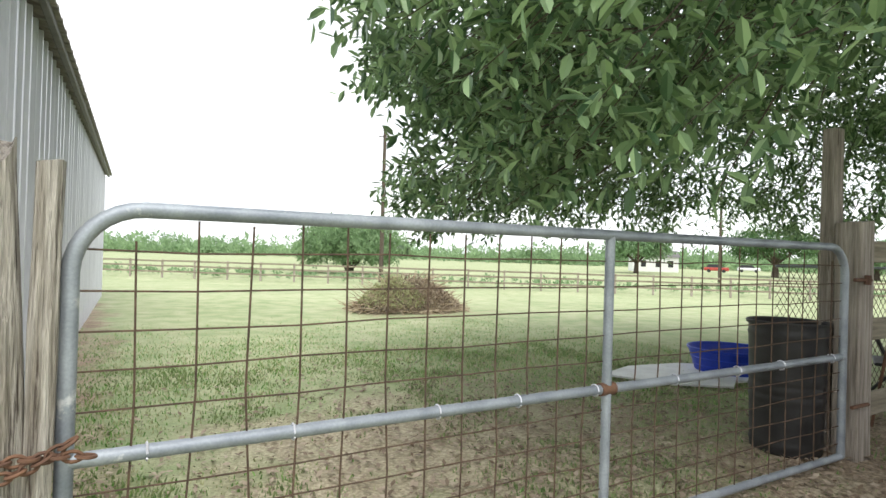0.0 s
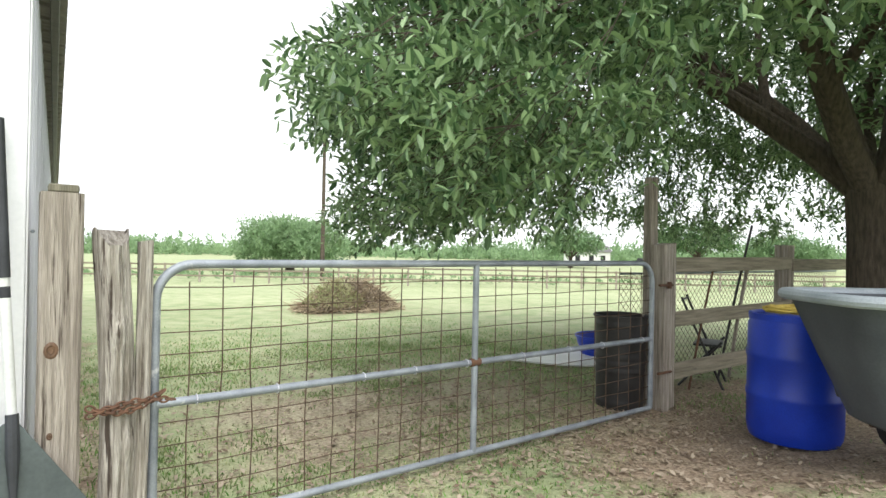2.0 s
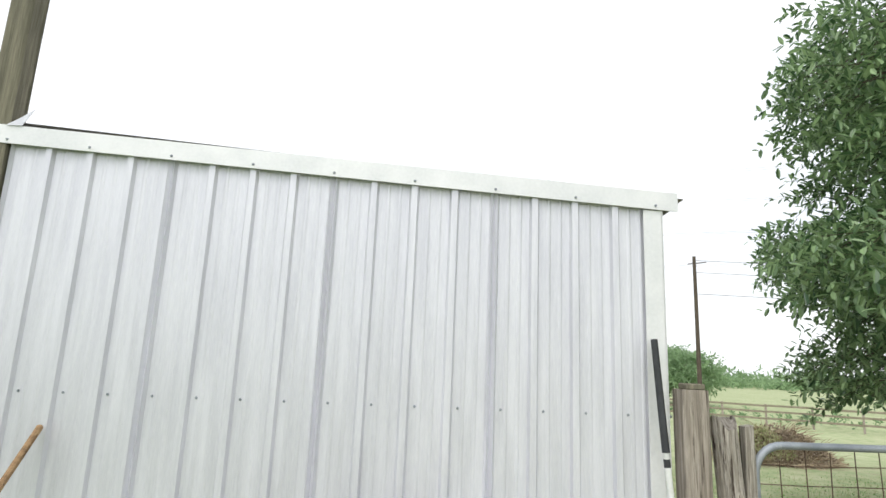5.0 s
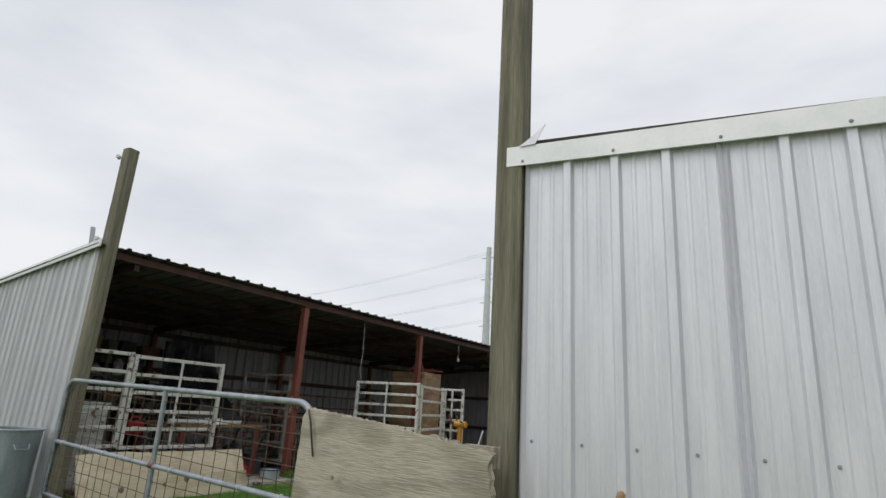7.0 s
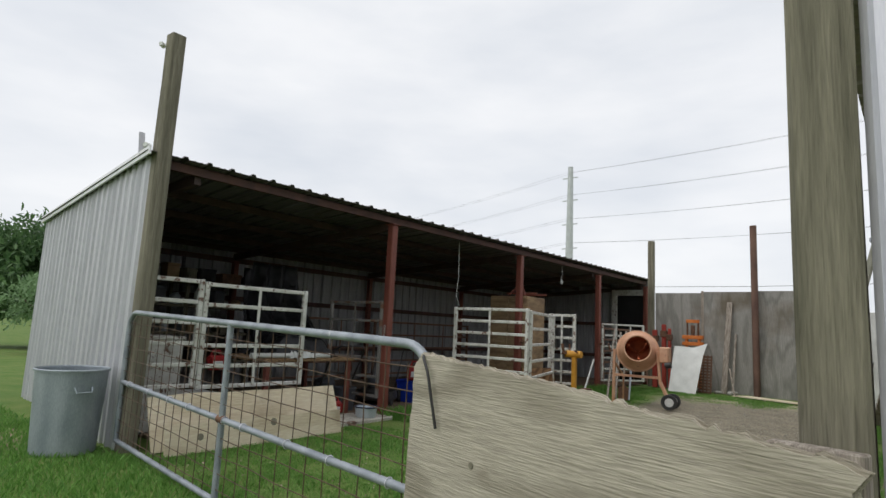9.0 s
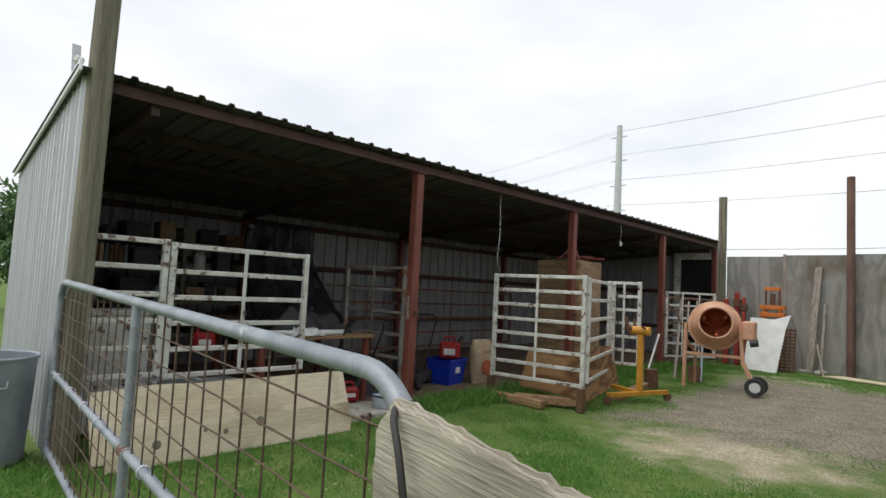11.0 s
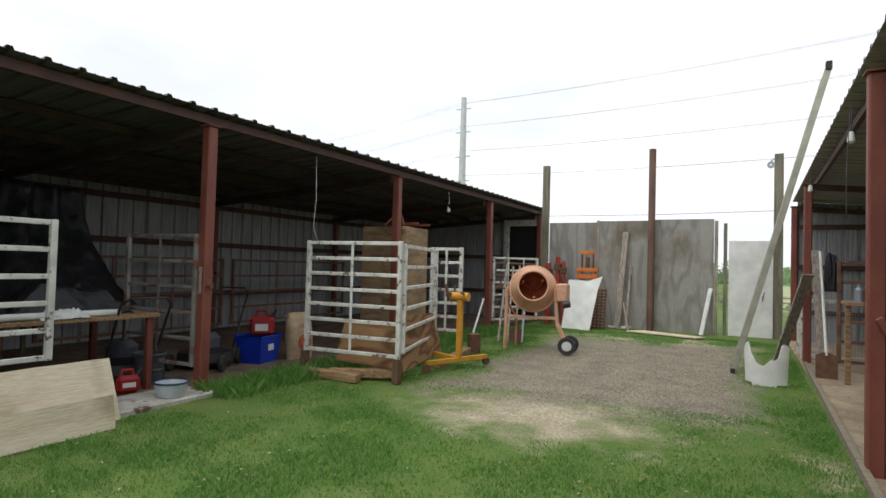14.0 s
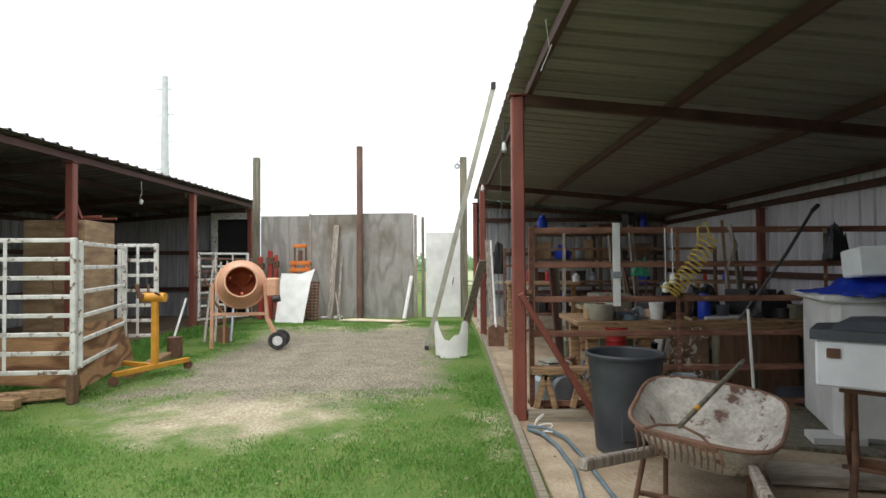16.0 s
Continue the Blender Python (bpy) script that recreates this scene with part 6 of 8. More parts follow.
solo("sill_beam", s, WOODH, "weathered timber sill on the ground", "beam")
# low trestle between the column and the can
t_ = thing("low_trestle", pose(0.1, 4.84, YARD + 0.09), "low weathered timber trestle under the panel", "trestle")
for x in (0.12, 0.42, 0.72):
    s = Sh()
    s.beam((x - 0.08, 0, 0), (x, 0, 0.28), 0.05, 0.045).beam((x + 0.08, 0, 0), (x, 0, 0.28), 0.05, 0.045)
    part("leg", s, PINE, t_)
s = Sh()
s.box(0, -0.04, 0.28, 0.95, 0.04, 0.34, 0.006)
part("top_bar", s, PINE, t_)


# ---- long shed front: boards, bowl ----
def lean_board(y0, y1, xb, zb, xt, zt, t, material, label, wob=0.0):
    s = Sh()
    n = 12
    d = Vector((xt - xb, 0, zt - zb))
    nn = Vector((d.z, 0, -d.x)).normalized() * t
    vs, fs = [], []
    for i in range(n + 1):
        y = y0 + (y1 - y0) * i / n
        w = wob * noise.noise((y * 2, 1, 0))
        vs += [(xb, y, zb), (xt + w * 0.3, y, zt + w), (xt + nn.x + w * 0.3, y, zt + nn.z + w), (xb + nn.x, y, zb + nn.z)]
    for i in range(n):
        for k in range(4):
            fs.append((i * 4 + k, (i + 1) * 4 + k, (i + 1) * 4 + (k + 1) % 4, i * 4 + (k + 1) % 4))
    fs += [(0, 1, 2, 3), tuple(n * 4 + k for k in (3, 2, 1, 0))]
    s.add(vs, fs)
    return solo("plywood_sheet", s, material, label, "board", None, "leaning plywood")


lean_board(0.80, 3.02, -5.24, YARD - 0.01, -5.43, 0.885, 0.02, PLYNEW, "pale stained plywood sheet leaning on the panels", 0.03)
lean_board(0.82, 2.85, -5.04, YARD - 0.01, -5.09, 0.66, 0.02, PLYNEW, "pale knotty plywood strip leaning on another sheet", 0.02)
kn = Sh()
for y, z, r in ((1.95, 0.61, 0.035), (1.66, 0.57, 0.02), (1.5, 0.60, 0.015), (1.15, 0.55, 0.03)):
    xx = -5.04 - (z - 0.41) * 0.20 + 0.021
    kn.lathe([(0, 0.002), (r, 0.002), (r * 1.1, 0)], 12, Matrix.Translation((xx, y, z)) @ pose(0, 0, 0, 0, 78, 0))
tagged(solo("wood_knot", kn, WOODPOST, "dark knots and holes in the plywood strip", "knots"), kind="stuff")
b = thing("enamel_bowl", pose(-5.42, 3.62, YARD + 0.045), "round white enamel basin with a dark blue rim", "bowl")
s = Sh()
s.lathe([(0, 0), (0.115, 0), (0.13, 0.018), (0.145, 0.13), (0.139, 0.13), (0.122, 0.026), (0, 0.018)], 36)
part("basin", s, mat("white_enamel", (0.42, 0.48, 0.52), (0.55, 0.60, 0.64), 5, 0.3, 0, 0.05, 60), b)
s = Sh()
s.tube([(0.146 * math.cos(t), 0.146 * math.sin(t), 0.13) for t in np.linspace(0, 6.283, 37)[:-1]], 0.009, 8, close=True)
part("rim", s, mat("dark_blue_enamel", (0.01, 0.015, 0.05), (0.02, 0.03, 0.08), 5, 0.3, 0, 0.02, 60), b, "dark blue rolled rim")
can("galvanised_can", -5.74, 0.27, zg(-5.74, 0.27), 0.25, 0.282, 0.70, CANGALV, "galvanised steel trash can standing on the grass", "trash can", 0, 0.012, True)


# ---- inside the long shed ----
def shelf(x, y0, y1, zs, depth, label, material=WOODPOST):
    e = thing("storage_shelf", pose(x, (y0 + y1) / 2, YARD), label, "shelf")
    w = (y1 - y0) / 2
    for z in zs:
        s = Sh()
        s.box(-depth / 2, -w, z - YARD - 0.02, depth / 2, w, z - YARD + 0.02, 0.004)
        part("board", s, material, e)
    for y in (-w + 0.03, 0, w - 0.03):
        for xx in (-depth / 2 + 0.03, depth / 2 - 0.03):
            s = Sh()
            s.box(xx - 0.025, y - 0.025, 0, xx + 0.025, y + 0.025, max(zs) - YARD + 0.1, 0.004)
            part("upright", s, material, e)
    return e


shelf(-8.9, 1.25, 4.25, (0.95, 1.38, 1.80, 2.18), 0.6, "dark timber shelving crowded with tools and boxes")
rnd = random.Random(77)
DARKS = (BLACKPL, CANPLASTIC, RUST, CARDB, WOODPOST, BLACKTARP, GREYTUB)
k = 0
for z in (0.97, 1.40, 1.82, 2.20):
    y = 1.32
    while y < 4.15:
        w = rnd.uniform(0.10, 0.34)
        h = rnd.uniform(0.10, 0.30)
        d = rnd.uniform(0.18, 0.42)
        m_ = rnd.choice(DARKS)
        kind = rnd.choice(("box", "box", "jar", "crate"))
        s = Sh()
        if kind == "jar":
            r = min(w, 0.16) / 2
            s.lathe([(0, 0), (r, 0), (r, h * 0.75), (r * 0.6, h * 0.88), (r * 0.6, h), (0, h)], 16)
            solo("storage_jar", s, rnd.choice((WHITEPL, CARDB, BLACKPL, CANGALV)), "grimy jar on the crowded shelf", "jar", pose(-8.72, y + r, z), "jars on the shelf")
        else:
            s.box(-d / 2, 0, 0, d / 2, w, h, 0.01)
            s.box(-d / 2 - 0.008, -0.006, h - 0.04, d / 2 + 0.008, w + 0.006, h + 0.004, 0.006)
            solo("storage_box", s, m_, "dusty dark box on the crowded shelf", "box", pose(-8.82, y, z, 0, 0, rnd.uniform(-6, 6)), "boxes on the shelf")
        y += w + rnd.uniform(0.02, 0.14)
for i in range(11):
    s = Sh()
    h = rnd.uniform(0.20, 0.27)
    s.box(0, 0, 0, 0.17, 0.045, h, 0.004)
    solo("book", s, rnd.choice((CARDB, WHITEPL, GREYTUB, RUST)), "worn book standing on the shelf", "book", pose(-8.3, 1.32 + 0.052 * i, 1.825), "books on the shelf")
s = Sh()
s.box(-8.42, 1.25, 1.80, -8.05, 2.05, 1.825, 0.003)
solo("shelf_plank", s, WOODPOST, "short shelf plank holding books", "plank")


def drape(x, y, w, d, z0, h, label, seed, material=BLACKTARP, name="tarpaulin"):
    """A crumpled sheet over a heap."""
    s, n = Sh(), 26
    vs, fs = [], []
    for j in range(n + 1):
        for i in range(n + 1):
            u, v = i / n * 2 - 1, j / n * 2 - 1
            q = max(abs(u), abs(v))
            z = h * (1 - smooth_step(0.55, 1.0, q)) * (0.75 + 0.35 * noise.noise((u * 1.6 + seed, v * 1.6, 0)))
            z += 0.05 * noise.noise((u * 5 + seed, v * 5, 3)) + 0.025 * noise.noise((u * 11, v * 11, seed))
            vs.append((u * w / 2 * (1 + 0.08 * noise.noise((v * 3, seed, 0))), v * d / 2 * (1 + 0.08 * noise.noise((u * 3, seed, 5))), max(0.0, z)))
    for j in range(n):
        for i in range(n):
            a = j * (n + 1) + i
            fs.append((a, a + 1, a + n + 2, a + n + 1))
    s.add(vs, fs)
    ob = solo(name, s, material, label, "tarpaulin", pose(x, y, z0))
    so = ob.modifiers.new("thick", "SOLIDIFY")
    so.thickness = 0.004
    return ob


# bench with black sheeting
e = thing("work_table", pose(-6.35, 3.0, YARD), "old timber work table with red legs", "table")
s = Sh()
s.box(-0.62, -0.62, 0.72, 0.42, 0.86, 0.76, 0.006)
part("tabletop", s, PINE, e)
for x in (-0.56, 0.36):
    for y in (-0.54, 0.78):
        s = Sh()
        s.box(x - 0.03, y - 0.03, 0, x + 0.03, y + 0.03, 0.72, 0.006)
        part("leg", s, REDSTEEL, e)
drape(-6.42, 3.15, 0.62, 1.1, YARD + 0.762, 0.30, "crumpled black plastic sheet on the work table", 3)


def hung_sheet():
    """Black sheeting hung from the shelf top and spread over the table."""
    s, n, m = Sh(), 46, 40
    vs, fs = [], []
    for j in range(m + 1):
        v = j / m
        for i in range(n + 1):
            u = i / n
            x = -7.55 + 0.95 * v ** 1.7
            y = 3.02 - 0.30 * v + (0.92 + 0.45 * v) * u
            z = 2.50 - 0.10 * (u < 0.1) + 0.05 * noise.noise((u * 4, 0, 1)) - 1.30 * v ** 0.8
            f = 0.05 + 0.07 * v
            x += f * noise.noise((u * 5 + v, v * 2.0, 3)) + 0.03 * noise.noise((u * 15, v * 8, 5)) + 0.05 * math.sin(u * 21 + 3 * v) * (1 - 0.5 * v)
            z += 0.06 * v * noise.noise((u * 6, v * 6, 8)) + 0.02 * noise.noise((u * 17, v * 17, 2))
            vs.append((x, y, max(z, YARD + 0.775)))
    for j in range(m):
        for i in range(n):
            a = j * (n + 1) + i
            fs.append((a, a + 1, a + n + 2, a + n + 1))
    s.add(vs, fs)
    ob = solo("tarpaulin", s, BLACKTARP, "wrinkled black plastic sheeting hung down over the table", "tarpaulin")
    ob.modifiers.new("thick", "SOLIDIFY").thickness = 0.004


hung_sheet()
s = Sh()
s.tube([(-5.95, 2.2, YARD + 0.80), (-5.97, 3.45, YARD + 0.79)], 0.03, 12)
solo("white_pipe", s, WHITEPL, "white plastic pipe lying on the table edge", "pipe")
drape(-5.99, 2.95, 0.16, 0.4, YARD + 0.765, 0.07, "crumpled white rag on the table", 5, WHITEPL, "rag")


def fuel_can(x, y, z, m_, label, rz=0, s_=1.0):
    e = thing("fuel_can", pose(x, y, z, 0, 0, rz), label, "fuel can")
    s = Sh()
    s.box(-0.15 * s_, -0.09 * s_, 0, 0.15 * s_, 0.09 * s_, 0.24 * s_, 0.035)
    part("tank", s, m_, e)
    s = Sh()
    s.tube([(-0.09 * s_, 0, 0.23 * s_), (-0.07 * s_, 0, 0.31 * s_), (0.05 * s_, 0, 0.31 * s_), (0.07 * s_, 0, 0.23 * s_)], 0.016, 8)
    part("handle", s, m_, e)
    s = Sh()
    s.tube([(0.11 * s_, 0, 0.23 * s_), (0.17 * s_, 0, 0.33 * s_)], [0.025, 0.014], 10)
    part("spout", s, BLACKPL, e)
    s = Sh()
    s.box(-0.08 * s_, -0.095 * s_, 0.06, 0.08 * s_, -0.089 * s_, 0.15 * s_, 0.002)
    part("sticker", s, WHITEPL, e, "worn white sticker")


fuel_can(-5.95, 3.55, YARD + 0.02, REDPL, "red plastic fuel can on the dirt floor", 70, 0.7)
fuel_can(-6.6, 2.15, 1.0, REDPL, "red plastic fuel can behind the white panel", 80, 0.75)
for x, y, w, d, h, m_, lab in ((-6.45, 1.78, 0.35, 0.42, 0.34, WHITEPL, "white plastic bin behind the panels"), (-6.4, 2.2, 0.4, 0.5, 0.28, WHITEPL, "white storage bin behind the panels"),
                               (-6.25, 1.12, 0.4, 0.62, 0.98, WHITEPAINT, "stained white appliance panel behind the gate"), (-6.0, 1.72, 0.30, 0.30, 0.36, CANGALV, "grey metal bucket-shaped bin on the floor")):
    s = Sh()
    s.box(-w / 2, -d / 2, 0, w / 2, d / 2, h, 0.02)
    s.box(-w / 2 - 0.015, -d / 2 - 0.015, h - 0.03, w / 2 + 0.015, d / 2 + 0.015, h + 0.01, 0.01)
    solo("storage_bin", s, m_, lab, "bin", pose(x, y, YARD + 0.01), "bins behind the panels")
can("plastic_bucket", -6.2, 3.95, YARD + 0.01, 0.12, 0.15, 0.30, GREYTUB, "pale grey plastic bucket on the dirt floor", "bucket", 2)


def mower(x, y, rz):
    e = thing("lawn_mower", pose(x, y, YARD + 0.01, 0, 0, rz), "dusty black push lawn mower", "lawn mower")
    s = Sh()
    s.lathe([(0.30, 0.06), (0.33, 0.10), (0.31, 0.20), (0.18, 0.24), (0, 0.25)], 24)
    part("deck", s, BLACKPL, e)
    s = Sh()
    s.lathe([(0, 0.25), (0.15, 0.25), (0.16, 0.36), (0.10, 0.42), (0, 0.43)], 18)
    part("engine", s, GREYTUB, e)
    for sx in (-0.3, 0.3):
        for sy in (-0.3, 0.3):
            s = Sh()
            s.lathe([(0, -0.025), (0.09, -0.025), (0.10, 0), (0.09, 0.025), (0, 0.025)], 18, pose(sx, sy, 0.10, 90))
            part("wheel", s, RUBBER, e)
    s = Sh()
    s.tube([(-0.3, -0.22, 0.2), (-0.85, -0.22, 0.85), (-0.95, -0.15, 0.92), (-0.95, 0.15, 0.92), (-0.85, 0.22, 0.85), (-0.3, 0.22, 0.2)], 0.012, 8)
    part("handle", s, BLACKPL, e)


mower(-6.5, 4.9, -60)
mower(-6.6, 3.9, 160)
e = thing("recycling_bin", pose(-6.3, 5.55, YARD + 0.01, 0, 0, 12), "blue plastic recycling bin on the dirt floor", "bin")
s = Sh()
vs = [(sx * w, sy * w * 1.25, z) for z, w in ((0, 0.15), (0.34, 0.19)) for sx, sy in ((-1, -1), (1, -1), (1, 1), (-1, 1))]
s.add(vs, [(3, 2, 1, 0), (0, 1, 5, 4), (1, 2, 6, 5), (2, 3, 7, 6), (3, 0, 4, 7)])
part("body", s, BLUEPL, e)
s = Sh()
s.tube([(-0.19, -0.24, 0.34), (0.19, -0.24, 0.34), (0.19, 0.24, 0.34), (-0.19, 0.24, 0.34)], 0.014, 8, close=True)
part("rim", s, BLUEPL, e)
s = Sh()
s.box(0.176, -0.06, 0.16, 0.184, 0.06, 0.24, 0.002)
part("emblem", s, WHITEPL, e, "pale printed mark")
fuel_can(-6.35, 5.65, YARD + 0.34, REDPL, "red plastic fuel can resting on the blue bin", 40)


def sack(x, y, rz, label):
    e = thing("feed_sack", pose(x, y, YARD + 0.01, 0, -6, rz), label, "sack")
    s, n, m_ = Sh(), 24, 14
    vs, fs = [], []
    for j in range(m_ + 1):
        t = j / m_
        w, d = 0.19 * (1 - 0.30 * max(0, t - 0.75) * 2), 0.11 * math.sin(math.pi * min(1, 0.12 + t * 0.86)) ** 0.6
        for i in range(n):
            a = 2 * math.pi * i / n
            c, q = math.cos(a), math.sin(a)
            sq = (abs(c) ** 3 + abs(q) ** 3) ** (-1 / 3)
            vs.append((d * q * sq + 0.012 * noise.noise((c * 3, q * 3, t * 5)), w * c * sq, 0.62 * t))
    for j in range(m_):
        for i in range(n):
            fs.append((j * n + i, j * n + (i + 1) % n, (j + 1) * n + (i + 1) % n, (j + 1) * n + i))
    fs += [tuple(reversed(range(n))), tuple(range(m_ * n, m_ * n + n))]
    s.add(vs, fs)
    part("bag", s, PAPERBAG, e)
    s = Sh()
    s.lathe([(0, 0.006), (0.10, 0.004), (0.105, 0)], 24, pose(0.118, 0, 0.22, 0, 90, 0))
    part("printed_disc", s, ORANGEIN, e, "printed rust-coloured disc")


sack(-6.05, 6.05, -10, "brown paper feed sack with a rust-coloured disc")
txt = bpy.data.curves.new("sack_text", "FONT")
txt.body, txt.size, txt.extrude, txt.align_x = "DEER C", 0.07, 0.001, "CENTER"
tm = bpy.data.meshes.new_from_object(bpy.data.objects.new("tmp_text", txt))
tm.materials.append(RUST)
tb = tagged(new("sack_lettering", tm), "rust-coloured printed lettering on the feed sack", "lettering")
tb.matrix_basis = pose(-5.925, 6.03, YARD + 0.44, 86, 0, 80)
txt = bpy.data.curves.new("column_text", "FONT")
txt.body, txt.size, txt.extrude, txt.align_x = "DIAMOND", 0.055, 0.001, "CENTER"
tm = bpy.data.meshes.new_from_object(bpy.data.objects.new("tmp_text", txt))
tm.materials.append(WHITEPL)
tb = tagged(new("column_lettering", tm), "pale vertical lettering stuck on the red column", "lettering")
tb.matrix_basis = Matrix.Translation((-5.52, 3.990, 1.52)) @ pose(0, 0, 0, 90, 0, 0) @ pose(0, 0, 0, 0, 0, 90)

# big cabinet inside the pen, tray of metal bars on top
e = thing("plywood_cabinet", pose(-5.66, 8.0, YARD + 0.02, 0, 0, 3), "tall stained plywood cabinet inside the pen", "cabinet")
s = Sh()
s.box(-0.55, -0.40, 0, 0.25, 0.35, 1.88, 0.01)
part("body", s, STAINPLY, e)
for x0, x1 in ((-0.53, -0.15), (-0.13, 0.23)):
    s = Sh()
    s.box(x0, -0.42, 0.05, x1, -0.402, 1.84, 0.006)
    part("door", s, STAINPLY, e)
s = Sh()
s.beam((-0.3, -0.2, 1.94), (0.35, -0.2, 1.94), 0.03, 0.03).beam((-0.3, 0.2, 1.94), (0.35, 0.2, 1.94), 0.03, 0.03).beam((-0.2, -0.3, 1.90), (-0.05, -0.1, 2.16), 0.03, 0.03).beam((-0.05, -0.1, 2.16), (0.15, -0.3, 1.90), 0.03, 0.03)
part("top_frame", s, REDSTEEL, e)
s = Sh()
s.slab([(0, 0.05), (0.84, 0.0), (0.84, 0.52), (0.05, 0.50)], 0.02, Matrix.Translation((-5.02, 5.50, YARD + 0.12)) @ pose(0, 0, 0, 76, 0, 6))
solo("plywood_offcut", s, PLYBROWN, "brown wavy-grained plywood offcut inside the pen", "board")
s = Sh()
s.slab([(0, 0), (1.75, 0.0), (1.72, 0.55), (0.0, 0.62)], 0.02, Matrix.Translation((-4.16, 5.6, YARD + 0.10)) @ pose(0, 0, 0, 80, 0, 104))
solo("plywood_offcut", s, PLYBROWN, "brown wavy-grained plywood sheet against the pen side", "board")
for a, b in (((-4.95, 5.30, YARD + 0.06), (-4.20, 5.62, YARD + 0.08)), ((-4.25, 6.6, YARD + 0.02), (-4.48, 8.0, YARD + 0.04)), ((-5.3, 5.25, YARD + 0.05), (-4.5, 5.25, YARD + 0.05))):
    s = Sh()
    s.beam(a, b, 0.12, 0.10, 0.012)
    solo("timber_beam", s, PINE, "weathered timber beam on the ground by the pen", "beam", None, "timber beams")
for x, y, z0 in ((-5.36, 5.36, YARD), (-4.14, 5.46, YARD)):
    s = Sh()
    s.box(x - 0.04, y - 0.04, z0, x + 0.04, y + 0.04, 0.69, 0.006)
    solo("support_block", s, PINEDARK, "timber block under the pen panel", "block", None, "support blocks")

# hanging cord and bulb
for x, y, z, n, lab in ((-5.75, 5.9, 3.08, 1.05, "thin pale cord hanging from the roof"), (-5.6, 9.4, 3.06, 0.30, "bare white bulb on a cord under the roof")):
    e = thing("pendant_cord", pose(x, y, z), lab, "pendant")
    s = Sh()
    s.tube([(0, 0, 0.03), (0.01, 0.01, -n * 0.5), (-0.03, 0.02, -n * 0.85), (0.02, 0.05, -n)], 0.0045, 6)
    part("cord", s, WHITEPL, e)
    if n < 0.5:
        s = Sh()
        s.lathe([(0.014, 0.04), (0.018, 0.015), (0.034, -0.02), (0.02, -0.05), (0, -0.052)], 14, pose(0, 0, -n))
        part("bulb", s, WHITEPL, e)


# ---- engine stand ----
def engine_stand():
    e = thing("engine_stand", pose(-3.98, 6.72, YARD, 0, 0, 0), "yellow steel engine stand on small castors", "engine stand")
    s = Sh()
    s.beam((-0.20, -0.52, 0.12), (0.16, 0.46, 0.12), 0.055, 0.055)
    part("cross_bar", s, YELLOW, e)
    s = Sh()
    s.beam((-0.02, 0.0, 0.12), (-0.98, 0.40, 0.13), 0.055, 0.055)
    part("rear_bar", s, YELLOW, e)
    s = Sh()
    s.beam((-0.02, 0.0, 0.10), (-0.02, 0.0, 0.90), 0.068, 0.068, 0.008)
    part("mast", s, YELLOW, e)
    s = Sh()
    s.tube([(-0.16, 0.0, 0.92), (0.10, 0.0, 0.92)], 0.055, 14)
    part("head_tube", s, YELLOW, e)
    s = Sh()
    s.beam((-0.15, -0.12, 0.94), (-0.15, 0.12, 0.94), 0.05, 0.05)
    s.beam((-0.15, -0.10, 0.92), (-0.17, -0.13, 1.08), 0.03, 0.04).beam((-0.15, 0.10, 0.92), (-0.17, 0.13, 1.07), 0.03, 0.04)
    part("mount_plate", s, RUST, e)
    s = Sh()
    s.tube([(0.05, -0.14, 0.98), (0.05, 0.14, 0.90)], 0.014, 8)
    part("crank_bar", s, RUST, e)
    for x, y in ((-0.20, -0.52), (0.16, 0.46), (-0.98, 0.36), (-0.98, 0.46)):
        s = Sh()
        s.lathe([(0, -0.02), (0.05, -0.02), (0.055, 0), (0.05, 0.02), (0, 0.02)], 14, pose(x, y, 0.055, 90, 0, 30))
        part("castor", s, RUST, e)


engine_stand()
s = Sh()
s.tube([(0, 0, 0), (0, 0, 0.28)], 0.10, 18)
solo("rusty_pipe_stub", s, RUST, "short rusty pipe stub standing on the ground", "pipe", pose(-4.42, 8.10, YARD))
s = Sh()
s.tube([(-4.80, 8.75, YARD), (-4.74, 9.15, 1.18)], 0.018, 10)
solo("white_pipe", s, WHITEPL, "white plastic pipe leaning by the pen", "pipe")


